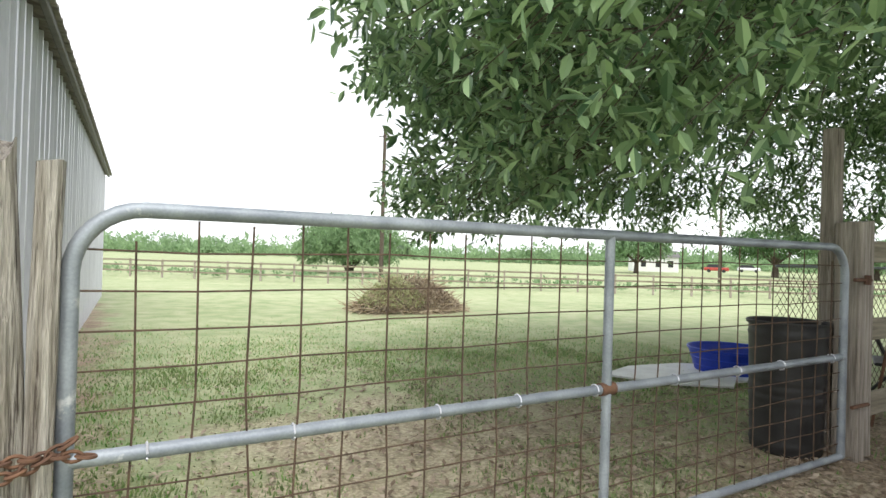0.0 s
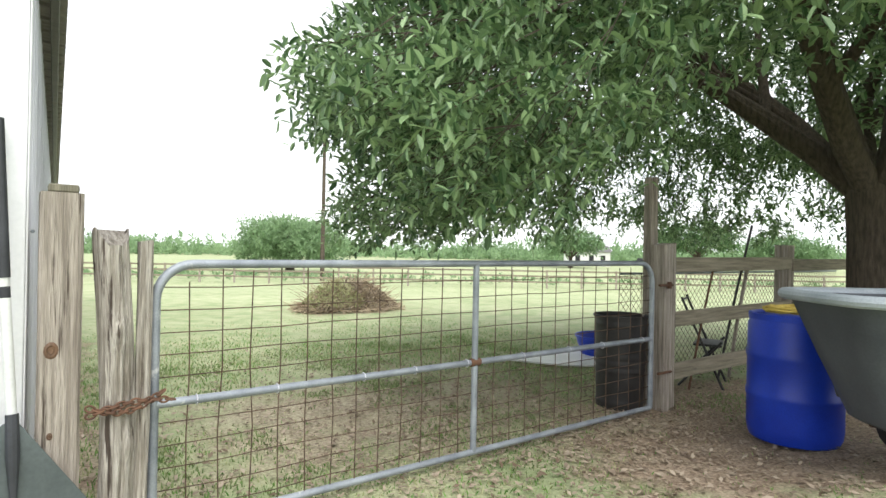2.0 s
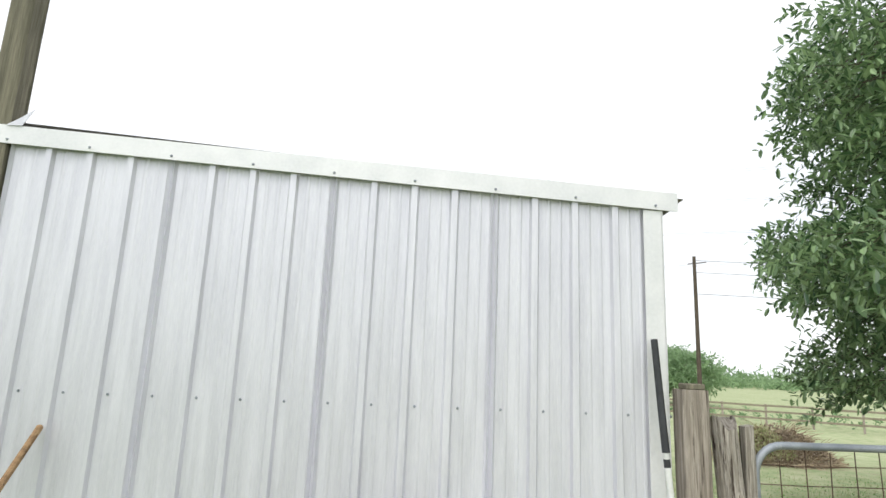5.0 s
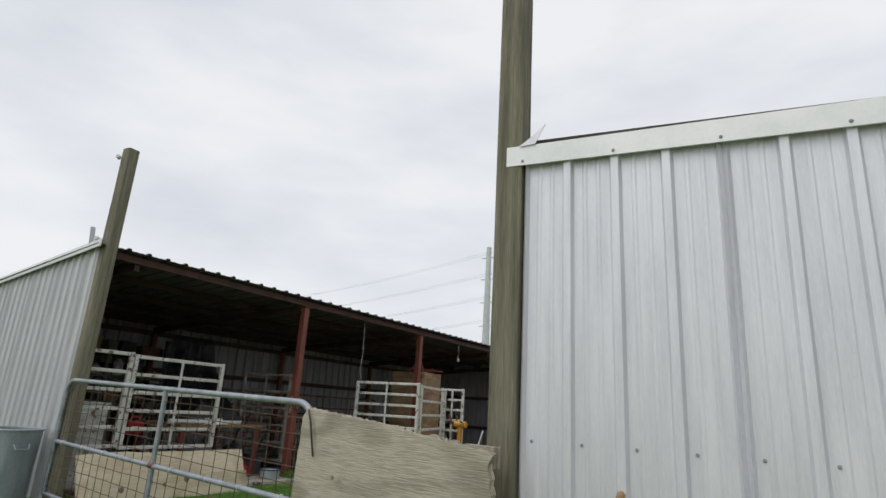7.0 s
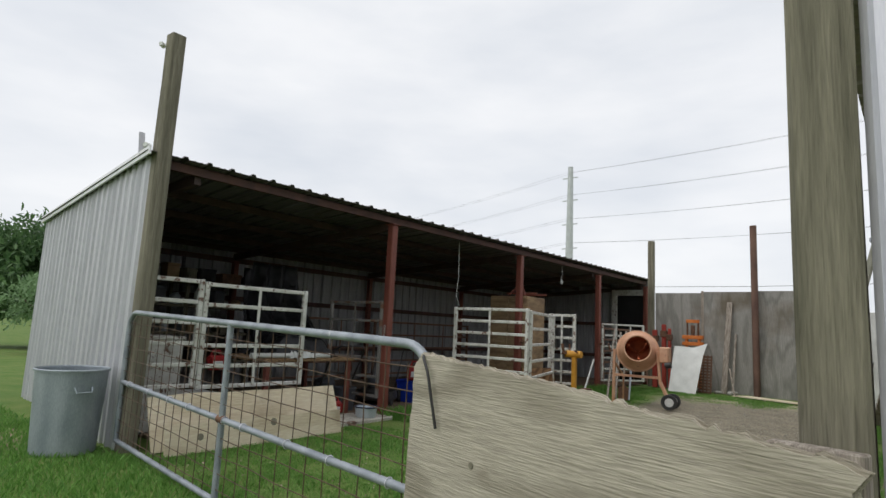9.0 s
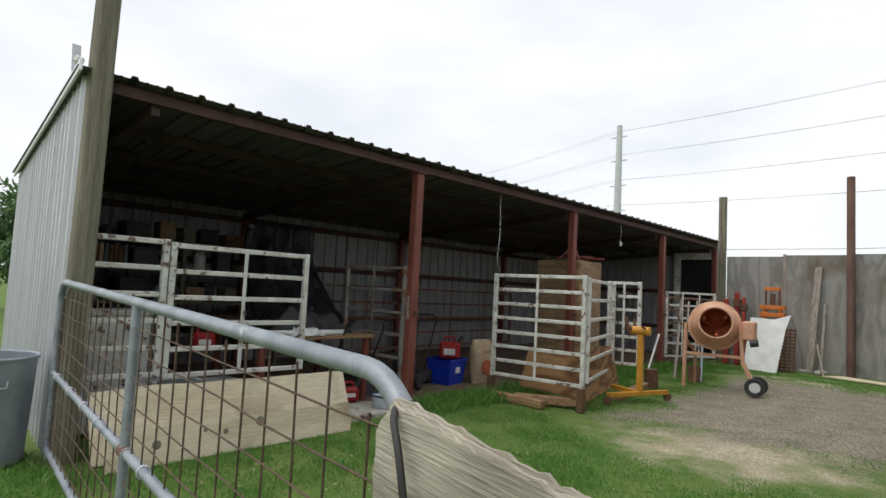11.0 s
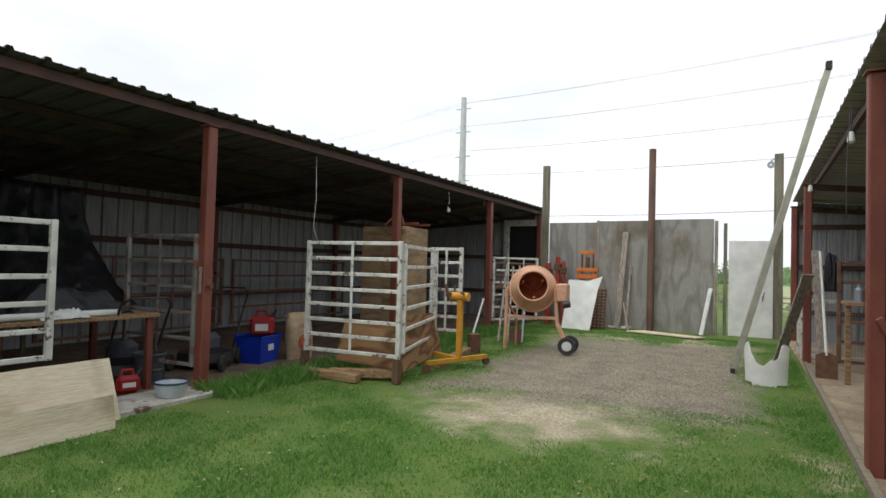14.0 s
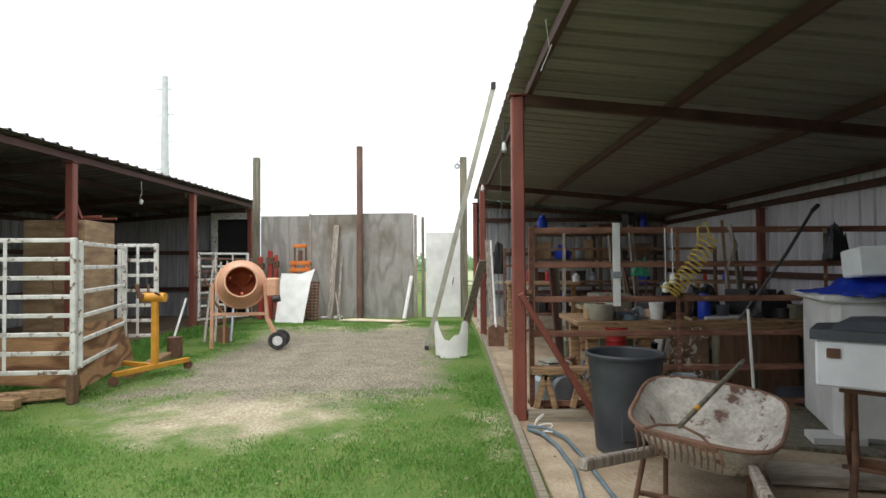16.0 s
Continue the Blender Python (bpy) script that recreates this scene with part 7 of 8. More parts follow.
# ---- cement mixer ----
def mixer():
    e = thing("cement_mixer", pose(-3.80, 8.85, YARD, 0, 0, 5), "faded orange cement mixer on two small wheels", "cement mixer")
    axis = Vector((0.24, -0.95, 0.20)).normalized()
    m_ = Matrix.Translation((0.03, 0.05, 0.98)) @ axis.to_track_quat("Z", "Y").to_matrix().to_4x4() @ Matrix.Scale(0.84, 4)
    s = Sh()
    s.lathe([(0, -0.36), (0.20, -0.36), (0.30, -0.28), (0.40, -0.06), (0.425, 0.0), (0.425, 0.05), (0.40, 0.08), (0.34, 0.22), (0.275, 0.34), (0.285, 0.36), (0.265, 0.36), (0.255, 0.33), (0.38, 0.06)], 48, m_)
    part("drum", s, ORANGE, e)
    s = Sh()
    s.lathe([(0.262, 0.335), (0.385, 0.06), (0.39, 0.0), (0.28, -0.26), (0, -0.33)], 40, m_)
    part("drum_lining", s, ORANGEIN, e, "rusty orange drum inside")
    s = Sh()
    s.tube([m_ @ Vector((0.432 * math.cos(t), 0.432 * math.sin(t), 0.02)) for t in np.linspace(0, 6.283, 61)[:-1]], 0.02, 8, close=True)
    part("drum_ring", s, ORANGE, e)
    for q in (0.4, 2.5, 4.6):
        s = Sh()
        s.tube([m_ @ Vector((r * math.cos(q + r), r * math.sin(q + r), z)) for r, z in ((0.05, -0.25), (0.18, -0.15), (0.24, 0.0), (0.26, 0.16), (0.20, 0.26))], 0.022, 6)
        part("paddle", s, ORANGEIN, e)
    s = Sh()
    s.beam((-0.40, 0, 0.0), (-0.38, 0, 1.0), 0.05, 0.05)
    part("side_frame", s, ORANGE, e)
    s = Sh()
    s.beam((0.40, 0, 1.0), (0.44, 0, 0.42), 0.05, 0.05)
    part("side_frame", s, ORANGE, e)
    s = Sh()
    s.beam((0.44, 0, 0.46), (0.62, -0.06, 0.10), 0.05, 0.05)
    part("wheel_leg", s, ORANGE, e)
    s = Sh()
    s.beam((-0.40, 0, 0.53), (0.44, 0, 0.53), 0.045, 0.045)
    part("cross_bar", s, ORANGE, e)
    s = Sh()
    s.beam((-0.38, 0.02, 0.75), (-0.30, 0.3, 0.5), 0.03, 0.03).beam((-0.30, 0.3, 0.5), (-0.34, 0.42, 0.02), 0.035, 0.035)
    part("rear_leg", s, ORANGE, e)
    s = Sh()
    s.box(0.43, -0.09, 0.80, 0.60, 0.16, 1.08, 0.02)
    part("motor_box", s, ORANGE, e)
    s = Sh()
    s.tube([(0.56, -0.16, 0.76), (0.66, -0.16, 0.78)], 0.055, 14)
    part("motor_vent", s, BLACKPL, e)
    s = Sh()
    s.tube([(-0.38, 0, 0.97), (-0.46, 0, 0.97), (-0.5, -0.02, 1.1)], 0.016, 8)
    part("tilt_handle", s, RUST, e)
    for y in (-0.16, 0.14):
        w = Sh()
        w.lathe([(0.075, -0.03), (0.125, -0.03), (0.135, 0), (0.125, 0.03), (0.075, 0.03)], 28, pose(0.62, y, 0.135, 90, 0, 14))
        wheel = part("wheel", w, RUBBER, e)
        w = Sh()
        w.lathe([(0, -0.022), (0.03, -0.03), (0.08, -0.02), (0.08, 0.02), (0.03, 0.03), (0, 0.022)], 24, pose(0.62, y, 0.135, 90, 0, 14))
        part("hub", w, WHITEPL, wheel, "pale grey hub")


mixer()

# poles, shovels behind the mixer
for a, b, r, m_, lab in (((-4.6, 9.5, YARD), (-5.05, 11.0, 1.8), 0.022, WOODGREY, "weathered pole leaning on the panel"), ((-4.45, 9.55, YARD), (-4.95, 11.1, 1.75), 0.02, WOODGREY, "weathered pole leaning on the panel"),
                         ((-4.2, 9.6, YARD), (-4.7, 11.2, 1.5), 0.02, TUBE, "grey metal pole leaning on the panel")):
    s = Sh()
    s.tube([a, b], r, 8)
    solo("leaning_pole", s, m_, lab, "pole", None, "leaning poles")
s = Sh()
s.beam((-4.75, 10.6, 1.30), (-4.35, 10.4, 1.62), 0.10, 0.06, 0.02)
solo("green_tool_case", s, GREENPL, "green plastic tool head hung on the panel", "tool")
e = thing("spade", pose(-4.28, 9.5, YARD), "long handled spade leaning with its blade down", "spade")
s = Sh()
s.slab([(-0.10, 0), (0.10, 0), (0.11, 0.24), (0.03, 0.28), (-0.03, 0.28), (-0.11, 0.24)], 0.006, pose(0, 0, 0, 84))
part("blade", s, RUST, e)
s = Sh()
s.tube([(0, 0.03, 0.26), (-0.15, 0.55, 1.35)], 0.018, 8)
part("handle", s, WOODGREY, e)


# ---- along the far fence ----
def jack_press():
    e = thing("shop_press", pose(-4.0, 13.40, YARD), "orange steel shop press standing by the fence", "press")
    for x in (-0.15, 0.15):
        s = Sh()
        s.box(x - 0.03, -0.05, 0, x + 0.03, 0.05, 1.30, 0.006)
        part("upright", s, JACKO, e)
    for z in (1.02, 1.18):
        s = Sh()
        s.box(-0.24, -0.07, z + 0.08, 0.24, 0.07, z + 0.17, 0.006)
        part("bed", s, JACKO, e)
    s = Sh()
    s.box(-0.15, -0.05, 1.66, 0.15, 0.05, 1.74, 0.006)
    part("head", s, JACKO, e)
    for x in (-0.13, 0.13):
        s = Sh()
        s.tube([(x, 0, 1.30), (x, 0, 1.68)], 0.022, 8)
        part("guide_rod", s, RUST, e)
    s = Sh()
    s.tube([(0, 0, 1.27), (0, 0, 1.60)], 0.05, 12)
    part("ram", s, RUST, e)


jack_press()
for x, h, w in ((-4.95, 1.45, 0.12), (-4.72, 1.60, 0.10), (-4.58, 1.5, 0.07)):
    e = thing("bottle_jack", pose(x, 13.45, YARD), "red and rusty long steel jack by the fence", "jack", "jacks")
    s = Sh()
    s.box(-w / 2, -0.04, 0, w / 2, 0.04, h, 0.01)
    part("beam", s, mat("jack_red", (0.30, 0.03, 0.02), (0.40, 0.06, 0.04), 5, 0.6, 0, 0.1, 60), e)
    s = Sh()
    s.box(-w / 2 - 0.03, -0.06, h * 0.8, w / 2 + 0.03, 0.06, h * 0.9, 0.01)
    part("collar", s, RUST, e)
s = Sh()
s.slab([(0, 0), (0.62, -0.02), (0.72, 0.9), (0.80, 1.22), (0.50, 1.10), (0.05, 1.12)], 0.006, Matrix.Translation((-4.36, 12.6, YARD + 0.01)) @ pose(0, 0, 0, 72, 0, 0))
solo("white_metal_sheet", s, WHITEPL, "scratched white metal sheet leaning with bent corners", "sheet")
e = thing("perforated_plate", pose(-3.66, 13.08, YARD, -10), "rusty perforated steel plate leaning on the fence", "plate")
for i in range(4):
    s = Sh()
    s.box(-0.13 + 0.085 * i - 0.016, -0.01, 0, -0.13 + 0.085 * i + 0.016, 0.01, 0.90, 0.003)
    part("strip", s, RUST, e)
for j in range(13):
    s = Sh()
    s.box(-0.145, -0.008, 0.07 * j, 0.145, 0.008, 0.07 * j + 0.04, 0.003)
    part("cross_strip", s, RUST, e)
s = Sh()
s.tube([(-3.02, 13.1, YARD), (-3.2, 13.5, YARD + 0.6)], 0.02, 6)
solo("leaning_stick", s, WOODGREY, "thin dark stick leaning by the fence", "stick")


# ---- ladder and things at shed A's front ----
def ladder():
    e = thing("ladder", pose(-0.90, 8.65, YARD), "long dull aluminium ladder leaning on the shed eave", "ladder")
    top = Vector((1.02, -0.10, 3.90))
    side = Vector((0.0, 0.40, 0))
    for k in (0, 1):
        s = Sh()
        o = side * k
        s.beam(o, top + o, 0.03, 0.075, 0.004, (1, 0, 0.2))
        part("side_rail", s, ALU, e)
        s = Sh()
        s.box(o.x - 0.03, o.y - 0.035, 0, o.x + 0.03, o.y + 0.035, 0.06, 0.006)
        part("foot", s, RUBBER, e)
    for i in range(13):
        t = (i + 0.6) / 13.2
        s = Sh()
        s.tube([top * t, top * t + side], 0.016, 8)
        part("rung", s, ALU, e)
    s = Sh()
    s.box(top.x - 0.03, -0.14, 3.88, top.x + 0.04, -0.06, 3.99, 0.01)
    part("end_cap", s, RUBBER, e)


ladder()
e = thing("plastic_scrap", pose(-0.52, 8.05, YARD, 0, 0, -15), "torn white plastic drum half on the grass", "scrap")
s = Sh()
vs, fs, n = [], [], 16
for i in range(n + 1):
    a = radians(200 + 140 * i / n)
    h = 0.40 + 0.10 * abs(math.sin(i * 0.55)) - 0.16 * math.exp(-((i - 8) / 2.0) ** 2)
    for r, z in ((0.24, 0.02), (0.26, h), (0.25, h), (0.23, 0.02)):
        vs.append((r * math.cos(a), r * math.sin(a) * 0.7, z - 0.1 * (r * math.sin(a) < -0.2)))
for i in range(n):
    for k in range(4):
        fs.append((i * 4 + k, (i + 1) * 4 + k, (i + 1) * 4 + (k + 1) % 4, i * 4 + (k + 1) % 4))
fs += [(0, 1, 2, 3), tuple(n * 4 + k for k in (3, 2, 1, 0))]
s.add(vs, fs)
part("shell", s, WHITEPL, e)
s = Sh()
s.beam((-0.32, 10.2, YARD), (0.02, 9.7, 1.75), 0.17, 0.03, 0.005)
solo("leaning_board", s, WOODGREY, "weathered board leaning on the shed column", "board", None, "leaning boards")
s = Sh()
s.beam((0.16, 9.3, YARD), (0.12, 9.9, 2.1), 0.10, 0.03, 0.005)
solo("leaning_board", s, WOODGREY, "weathered narrow board leaning on the shed column", "board", None, "leaning boards")
e = thing("flat_spade", pose(0.16, 8.85, YARD), "square mouth spade with a pale handle", "spade")
s = Sh()
s.slab([(-0.12, 0), (0.12, 0), (0.12, 0.30), (0.03, 0.34), (-0.03, 0.34), (-0.12, 0.30)], 0.006, pose(0, 0, 0, 84))
part("blade", s, RUST, e)
s = Sh()
s.tube([(0, 0.03, 0.30), (-0.02, 0.62, 1.65)], 0.018, 8)
part("handle", s, WHITEPL, e)
drape(0.30, 9.72, 0.22, 0.3, 1.52, 0.55, "dark jacket hanging on the panel post", 6, BLACKTARP, "hanging_jacket")
e = thing("wire_mesh_crate", pose(0.55, 11.2, YARD), "pale wire mesh crate in the shed", "crate")
for x in (-0.5, 0.5):
    for y in (-0.4, 0.4):
        s = Sh()
        s.box(x - 0.03, y - 0.03, 0, x + 0.03, y + 0.03, 0.95, 0.004)
        part("corner", s, WHITEPAINT, e)
for z in (0.05, 0.92):
    s = Sh()
    s.box(-0.5, -0.42, z - 0.03, 0.5, -0.39, z + 0.03, 0.004)
    part("rail", s, WHITEPAINT, e)
s = Sh()
for i in range(26):
    s.tube([(-0.5 + 0.04 * i, -0.40, 0.08), (-0.5 + 0.04 * i, -0.40, 0.9)], 0.003, 4)
for i in range(20):
    s.tube([(-0.5, -0.40, 0.1 + 0.04 * i), (0.5, -0.40, 0.1 + 0.04 * i)], 0.003, 4)
tagged(part("mesh_wires", s, TUBE, e), kind="stuff")
s = Sh()
s.box(-0.9, -0.35, 0.62, 0.9, 0.35, 0.68, 0.008)
e = thing("side_bench", pose(2.2, 8.6, YARD), "pale timber bench deep in the shed", "bench")
part("top", s, PLYNEW, e)
for x in (-0.8, 0.8):
    s = Sh()
    s.box(x - 0.04, -0.3, 0, x + 0.04, 0.3, 0.62, 0.006)
    part("end_leg", s, PLYBROWN, e)


# ---- shed A: bench, clutter ----
def workbench():
    e = thing("workbench", pose(1.62, 5.85, YARD), "rough timber workbench crowded with tools", "workbench")
    for i in range(4):
        s = Sh()
        s.box(-1.0, -0.42 + 0.215 * i, 0.70, 2.0 - 0.03 * (i % 2), -0.42 + 0.215 * i + 0.205, 0.745, 0.005)
        part("plank", s, PINE, e)
    s = Sh()
    s.box(-0.98, -0.45, 0.58, 1.98, -0.41, 0.70, 0.005)
    part("front_apron", s, PINE, e)
    for x in (-0.85, -0.35, 0.75, 1.85):
        for y in (-0.36, 0.36):
            s = Sh()
            s.box(x - 0.05, y - 0.045, 0, x + 0.05, y + 0.045, 0.70, 0.006)
            part("leg", s, PINE, e)
    s = Sh()
    s.box(1.06, -0.34, 0.013, 1.5, 0.1, 0.66, 0.006)
    part("drawer_case", s, WOODPOST, e, "dark brown timber case under the bench")
    s = Sh()
    s.box(-0.9, -0.3, 0.18, 0.3, 0.3, 0.21, 0.005)
    part("lower_shelf", s, PINE, e)


workbench()
bz = YARD + 0.746
e = thing("metal_colander", pose(0.87, 5.55, bz), "dented pale metal pot on the workbench", "pot")
s = Sh()
s.lathe([(0, 0), (0.11, 0), (0.13, 0.03), (0.14, 0.15), (0.135, 0.15), (0.12, 0.03), (0, 0.02)], 30)
part("bowl", s, ALU, e)
s = Sh()
s.tube([(0.14 * math.cos(t), 0.14 * math.sin(t), 0.15) for t in np.linspace(0, 6.283, 31)[:-1]], 0.008, 6, close=True)
part("rim", s, ALU, e)
s = Sh()
s.lathe([(0, 0), (0.055, 0), (0.07, 0.16), (0.065, 0.16), (0.05, 0.01), (0, 0.01)], 20)
solo("white_cup", s, WHITEPL, "white plastic tub on the workbench", "cup", pose(1.43, 5.6, bz))
s = Sh()
s.lathe([(0, 0), (0.055, 0), (0.06, 0.02), (0.06, 0.2), (0.04, 0.24), (0, 0.24)], 20)
solo("blue_can", s, BLUEPL, "blue can standing on the workbench", "can", pose(1.9, 5.62, bz))
e = thing("angle_grinder", pose(1.14, 5.55, bz + 0.05, 0, 0, 20), "grey angle grinder lying on the workbench", "grinder")
s = Sh()
s.tube([(-0.14, 0, 0), (0.02, 0, 0), (0.10, 0, 0.01)], [0.035, 0.03, 0.04], 12)
part("body", s, GREYTUB, e)
s = Sh()
s.lathe([(0, -0.01), (0.075, -0.008), (0.075, 0.008), (0, 0.012)], 20, pose(0.12, 0, 0.0, 80))
part("disc", s, TUBE, e)
for x, y, w, d, h, m_, n_, lab in ((1.09, 5.75, 0.5, 0.05, 0.03, TUBE, "spanner_bar", "steel spanner bar lying on the bench"), (1.55, 5.95, 0.34, 0.2, 0.14, BLACKPL, "tool_case", "black tool case on the bench"),
                                   (2.05, 5.53, 0.4, 0.04, 0.03, WHITEPL, "white_rod", "white rod lying on the bench"), (2.12, 5.66, 0.4, 0.05, 0.03, TUBE, "steel_rod", "steel rod lying on the bench"),
                                   (1.98, 6.02, 0.3, 0.25, 0.22, RUST, "rusty_case", "rusty metal case on the bench"), (2.55, 6.0, 0.4, 0.3, 0.26, BLACKPL, "tool_case", "black tool bag on the bench")):
    s = Sh()
    s.box(-w / 2, -d / 2, 0, w / 2, d / 2, h, 0.008)
    if h > 0.1:
        s.tube([(-0.06, 0, h), (-0.05, 0, h + 0.05), (0.05, 0, h + 0.05), (0.06, 0, h)], 0.01, 6)
    solo(n_, s, m_, lab, "tool", pose(x, y, bz, 0, 0, x * 33 % 30), "tools on the bench")
rnd = random.Random(5)
for i in range(16):
    s = Sh()
    x = 0.45 + 3.2 * i / 16 + rnd.uniform(-0.05, 0.05)
    r, h = rnd.uniform(0.03, 0.06), rnd.uniform(0.10, 0.24)
    s.lathe([(0, 0), (r, 0), (r, h * 0.7), (r * 0.45, h * 0.85), (r * 0.45, h), (0, h)], 14)
    solo("bottle", s, rnd.choice((WHITEPL, REDPL, BLACKPL, BLUEPL, GREENPL, CANGALV)), "small dusty bottle on the rear shelf", "bottle", pose(x, 8.55 + rnd.uniform(-0.2, 0.2), YARD + 0.681 if 1.35 < x < 3.05 else YARD + 1.01), "bottles on the shelf")
for x0, x1 in ((0.3, 1.32), (3.08, 3.9)):
    e = thing("rear_shelf", pose(x0, 8.55, YARD), "rough timber shelf deep in the shed", "shelf")
    s = Sh()
    s.box(0, -0.3, 0.97, x1 - x0, 0.3, 1.01, 0.005)
    part("board", s, PINE, e)
    for x in (0.04, x1 - x0 - 0.04):
        s = Sh()
        s.box(x - 0.03, -0.03, 0, x + 0.03, 0.03, 0.97, 0.005)
        part("post", s, PINE, e)
drape(1.08, 5.02, 0.13, 0.10, 1.60, 0.14, "green cloth tucked over the panel rail", 8, GREENPL, "green_cloth")
s = Sh()
s.box(1.10, 6.5, YARD, 1.50, 7.0, 1.352, 0.02)
solo("timber_crate", s, WOODPOST, "dark timber crate behind the bench", "crate")
# clutter on and under the bench, along the back wall
rnd = random.Random(31)
for i in range(46):
    on = i < 24
    x, y = (rnd.uniform(0.75, 3.4), rnd.uniform(5.48, 6.2)) if on else (rnd.uniform(0.25, 3.6), rnd.uniform(6.4, 7.9) if i % 2 else rnd.uniform(5.05, 5.35))
    z = bz if on else YARD + 0.012
    k = 1.0 if on else 1.9
    kind_ = i % 4
    s = Sh()
    m_ = rnd.choice((BLACKPL, CANPLASTIC, RUST, GREYTUB, WOODPOST, CANGALV, CARDB, ALU, WHITEPL))
    if kind_ == 0:
        w, d, h = rnd.uniform(0.05, 0.12) * k, rnd.uniform(0.05, 0.09) * k, rnd.uniform(0.05, 0.13) * k
        s.box(-w, -d, 0, w, d, h, 0.01).box(-w * 0.92, -d * 0.92, h, w * 0.92, d * 0.92, h + 0.012, 0.004)
        solo("tool_box", s, m_, "grimy small box among the shed clutter", "box", pose(x, y, z, 0, 0, rnd.uniform(0, 180)), "boxes in the shed clutter")
    elif kind_ == 1:
        rr, h = rnd.uniform(0.035, 0.07) * k, rnd.uniform(0.08, 0.16) * k
        s.lathe([(0, 0), (rr * 0.9, 0), (rr, h), (rr * 1.06, h), (rr * 1.06, h + 0.01), (rr * 0.93, h), (rr * 0.84, 0.01), (0, 0.01)], 18)
        solo("paint_tin", s, m_, "dusty open tin among the shed clutter", "tin", pose(x, y, z), "tins in the shed clutter")
    elif kind_ == 2:
        ln = rnd.uniform(0.12, 0.24) * k
        s.tube([(-ln, 0, 0.02), (-ln * 0.2, 0.01, 0.025), (ln, 0, 0.02)], [0.012, 0.016, 0.010], 8)
        s.box(ln * 0.75, -0.035, 0.0, ln * 1.05, 0.035, 0.04, 0.008)
        solo("hand_tool", s, m_, "worn hand tool lying in the shed clutter", "tool", pose(x, y, z, 0, 0, rnd.uniform(0, 180)), "tools in the shed clutter")
    else:
        rr = rnd.uniform(0.06, 0.10) * k
        for q in range(3):
            s.tube([((rr - 0.008 * q) * math.cos(t), (rr + 0.006 * q) * math.sin(t), 0.012 + 0.018 * q) for t in np.linspace(0, 6.283, 21)[:-1]], 0.009, 5, close=True)
        solo("cable_coil", s, rnd.choice((BLACKPL, RUST, HOSE, ROPE)), "loose coil of cable in the shed clutter", "cable", pose(x, y, z, rnd.uniform(-4, 4), 0, 0), "coils in the shed clutter")
SPECKLE = mat("speckled_board", (0.10, 0.055, 0.03), (0.22, 0.14, 0.09), 9, 0.8, 0, 0.4, 60, (1, 1, 1), (0.55, 0.50, 0.42), 16, 0.52)
s = Sh()
s.box(1.46, 5.36, YARD + 0.22, 1.82, 5.385, YARD + 0.69, 0.006)
solo("speckled_board", s, SPECKLE, "brown board speckled with pale paint under the bench", "board")
e = thing("old_cabinet", pose(2.24, 5.30, YARD + 0.013), "dark brown wooden cabinet pushed under the bench", "cabinet")
s = Sh()
s.box(-0.38, 0.0, 0, 0.38, 0.10, 0.655, 0.008)
part("carcass", s, WOODPOST, e)
for x0, x1 in ((-0.36, -0.01), (0.01, 0.36)):
    s = Sh()
    s.box(x0, -0.016, 0.03, x1, -0.002, 0.63, 0.006)
    door = part("door", s, PINEDARK, e)
    s = Sh()
    s.tube([((x0 + x1) / 2, -0.018, 0.36), ((x0 + x1) / 2, -0.045, 0.36)], 0.014, 10)
    part("knob", s, RUST, door)


def old_engine():
    e = thing("old_engine", pose(0.36, 5.22, YARD + 0.014, 0, 0, 20), "dusty grey small engine standing behind the panel", "engine")
    s = Sh()
    s.box(-0.16, -0.13, 0.05, 0.16, 0.13, 0.26, 0.03)
    part("crankcase", s, CANGALV, e)
    for i in range(7):
        s = Sh()
        s.box(-0.11, -0.11, 0.265 + 0.022 * i, 0.11, 0.11, 0.277 + 0.022 * i, 0.004)
        part("cooling_fin", s, ALU, e)
    s = Sh()
    s.lathe([(0, -0.03), (0.11, -0.03), (0.125, 0), (0.11, 0.03), (0.04, 0.045), (0, 0.045)], 24, pose(0, -0.17, 0.18, 90))
    part("flywheel_cover", s, TUBE, e)
    s = Sh()
    s.tube([(0.10, 0.0, 0.38), (0.19, -0.02, 0.42), (0.22, -0.02, 0.30)], 0.028, 10)
    part("exhaust", s, RUST, e)
    s = Sh()
    s.box(-0.19, -0.15, 0, 0.19, 0.15, 0.05, 0.01)
    part("base_plate", s, RUST, e)


old_engine()
for x, y, w, d, h, sd, lab in ((2.02, 5.95, 0.34, 0.30, 0.34, 21, "dark stuffed canvas bag on the workbench"), (2.62, 5.75, 0.42, 0.30, 0.26, 22, "black cloth heap on the workbench"), (1.72, 6.05, 0.30, 0.26, 0.40, 23, "dark hooded bundle on the workbench")):
    drape(x, y, w, d, bz, h, lab, sd, BLACKTARP, "tool_bag")
for i, (x, y, r, h, m_, lab) in enumerate(((0.98, 5.42, 0.10, 0.22, REDPL, "small red plastic bucket below the bench"), (3.0, 5.25, 0.17, 0.42, BLACKPL, "black plastic pail beside the cabinet"), (1.16, 5.22, 0.14, 0.30, GREYTUB, "grey plastic pail behind the panel"))):
    can("plastic_pail", x, y, YARD + (0.014 if i else 0.46), r * 0.85, r, h, m_, lab, "bucket", 2, 0.008, False, None, 28)
s = Sh()
s.box(0.80, 5.20, YARD + 0.42, 1.40, 5.62, YARD + 0.455, 0.004)
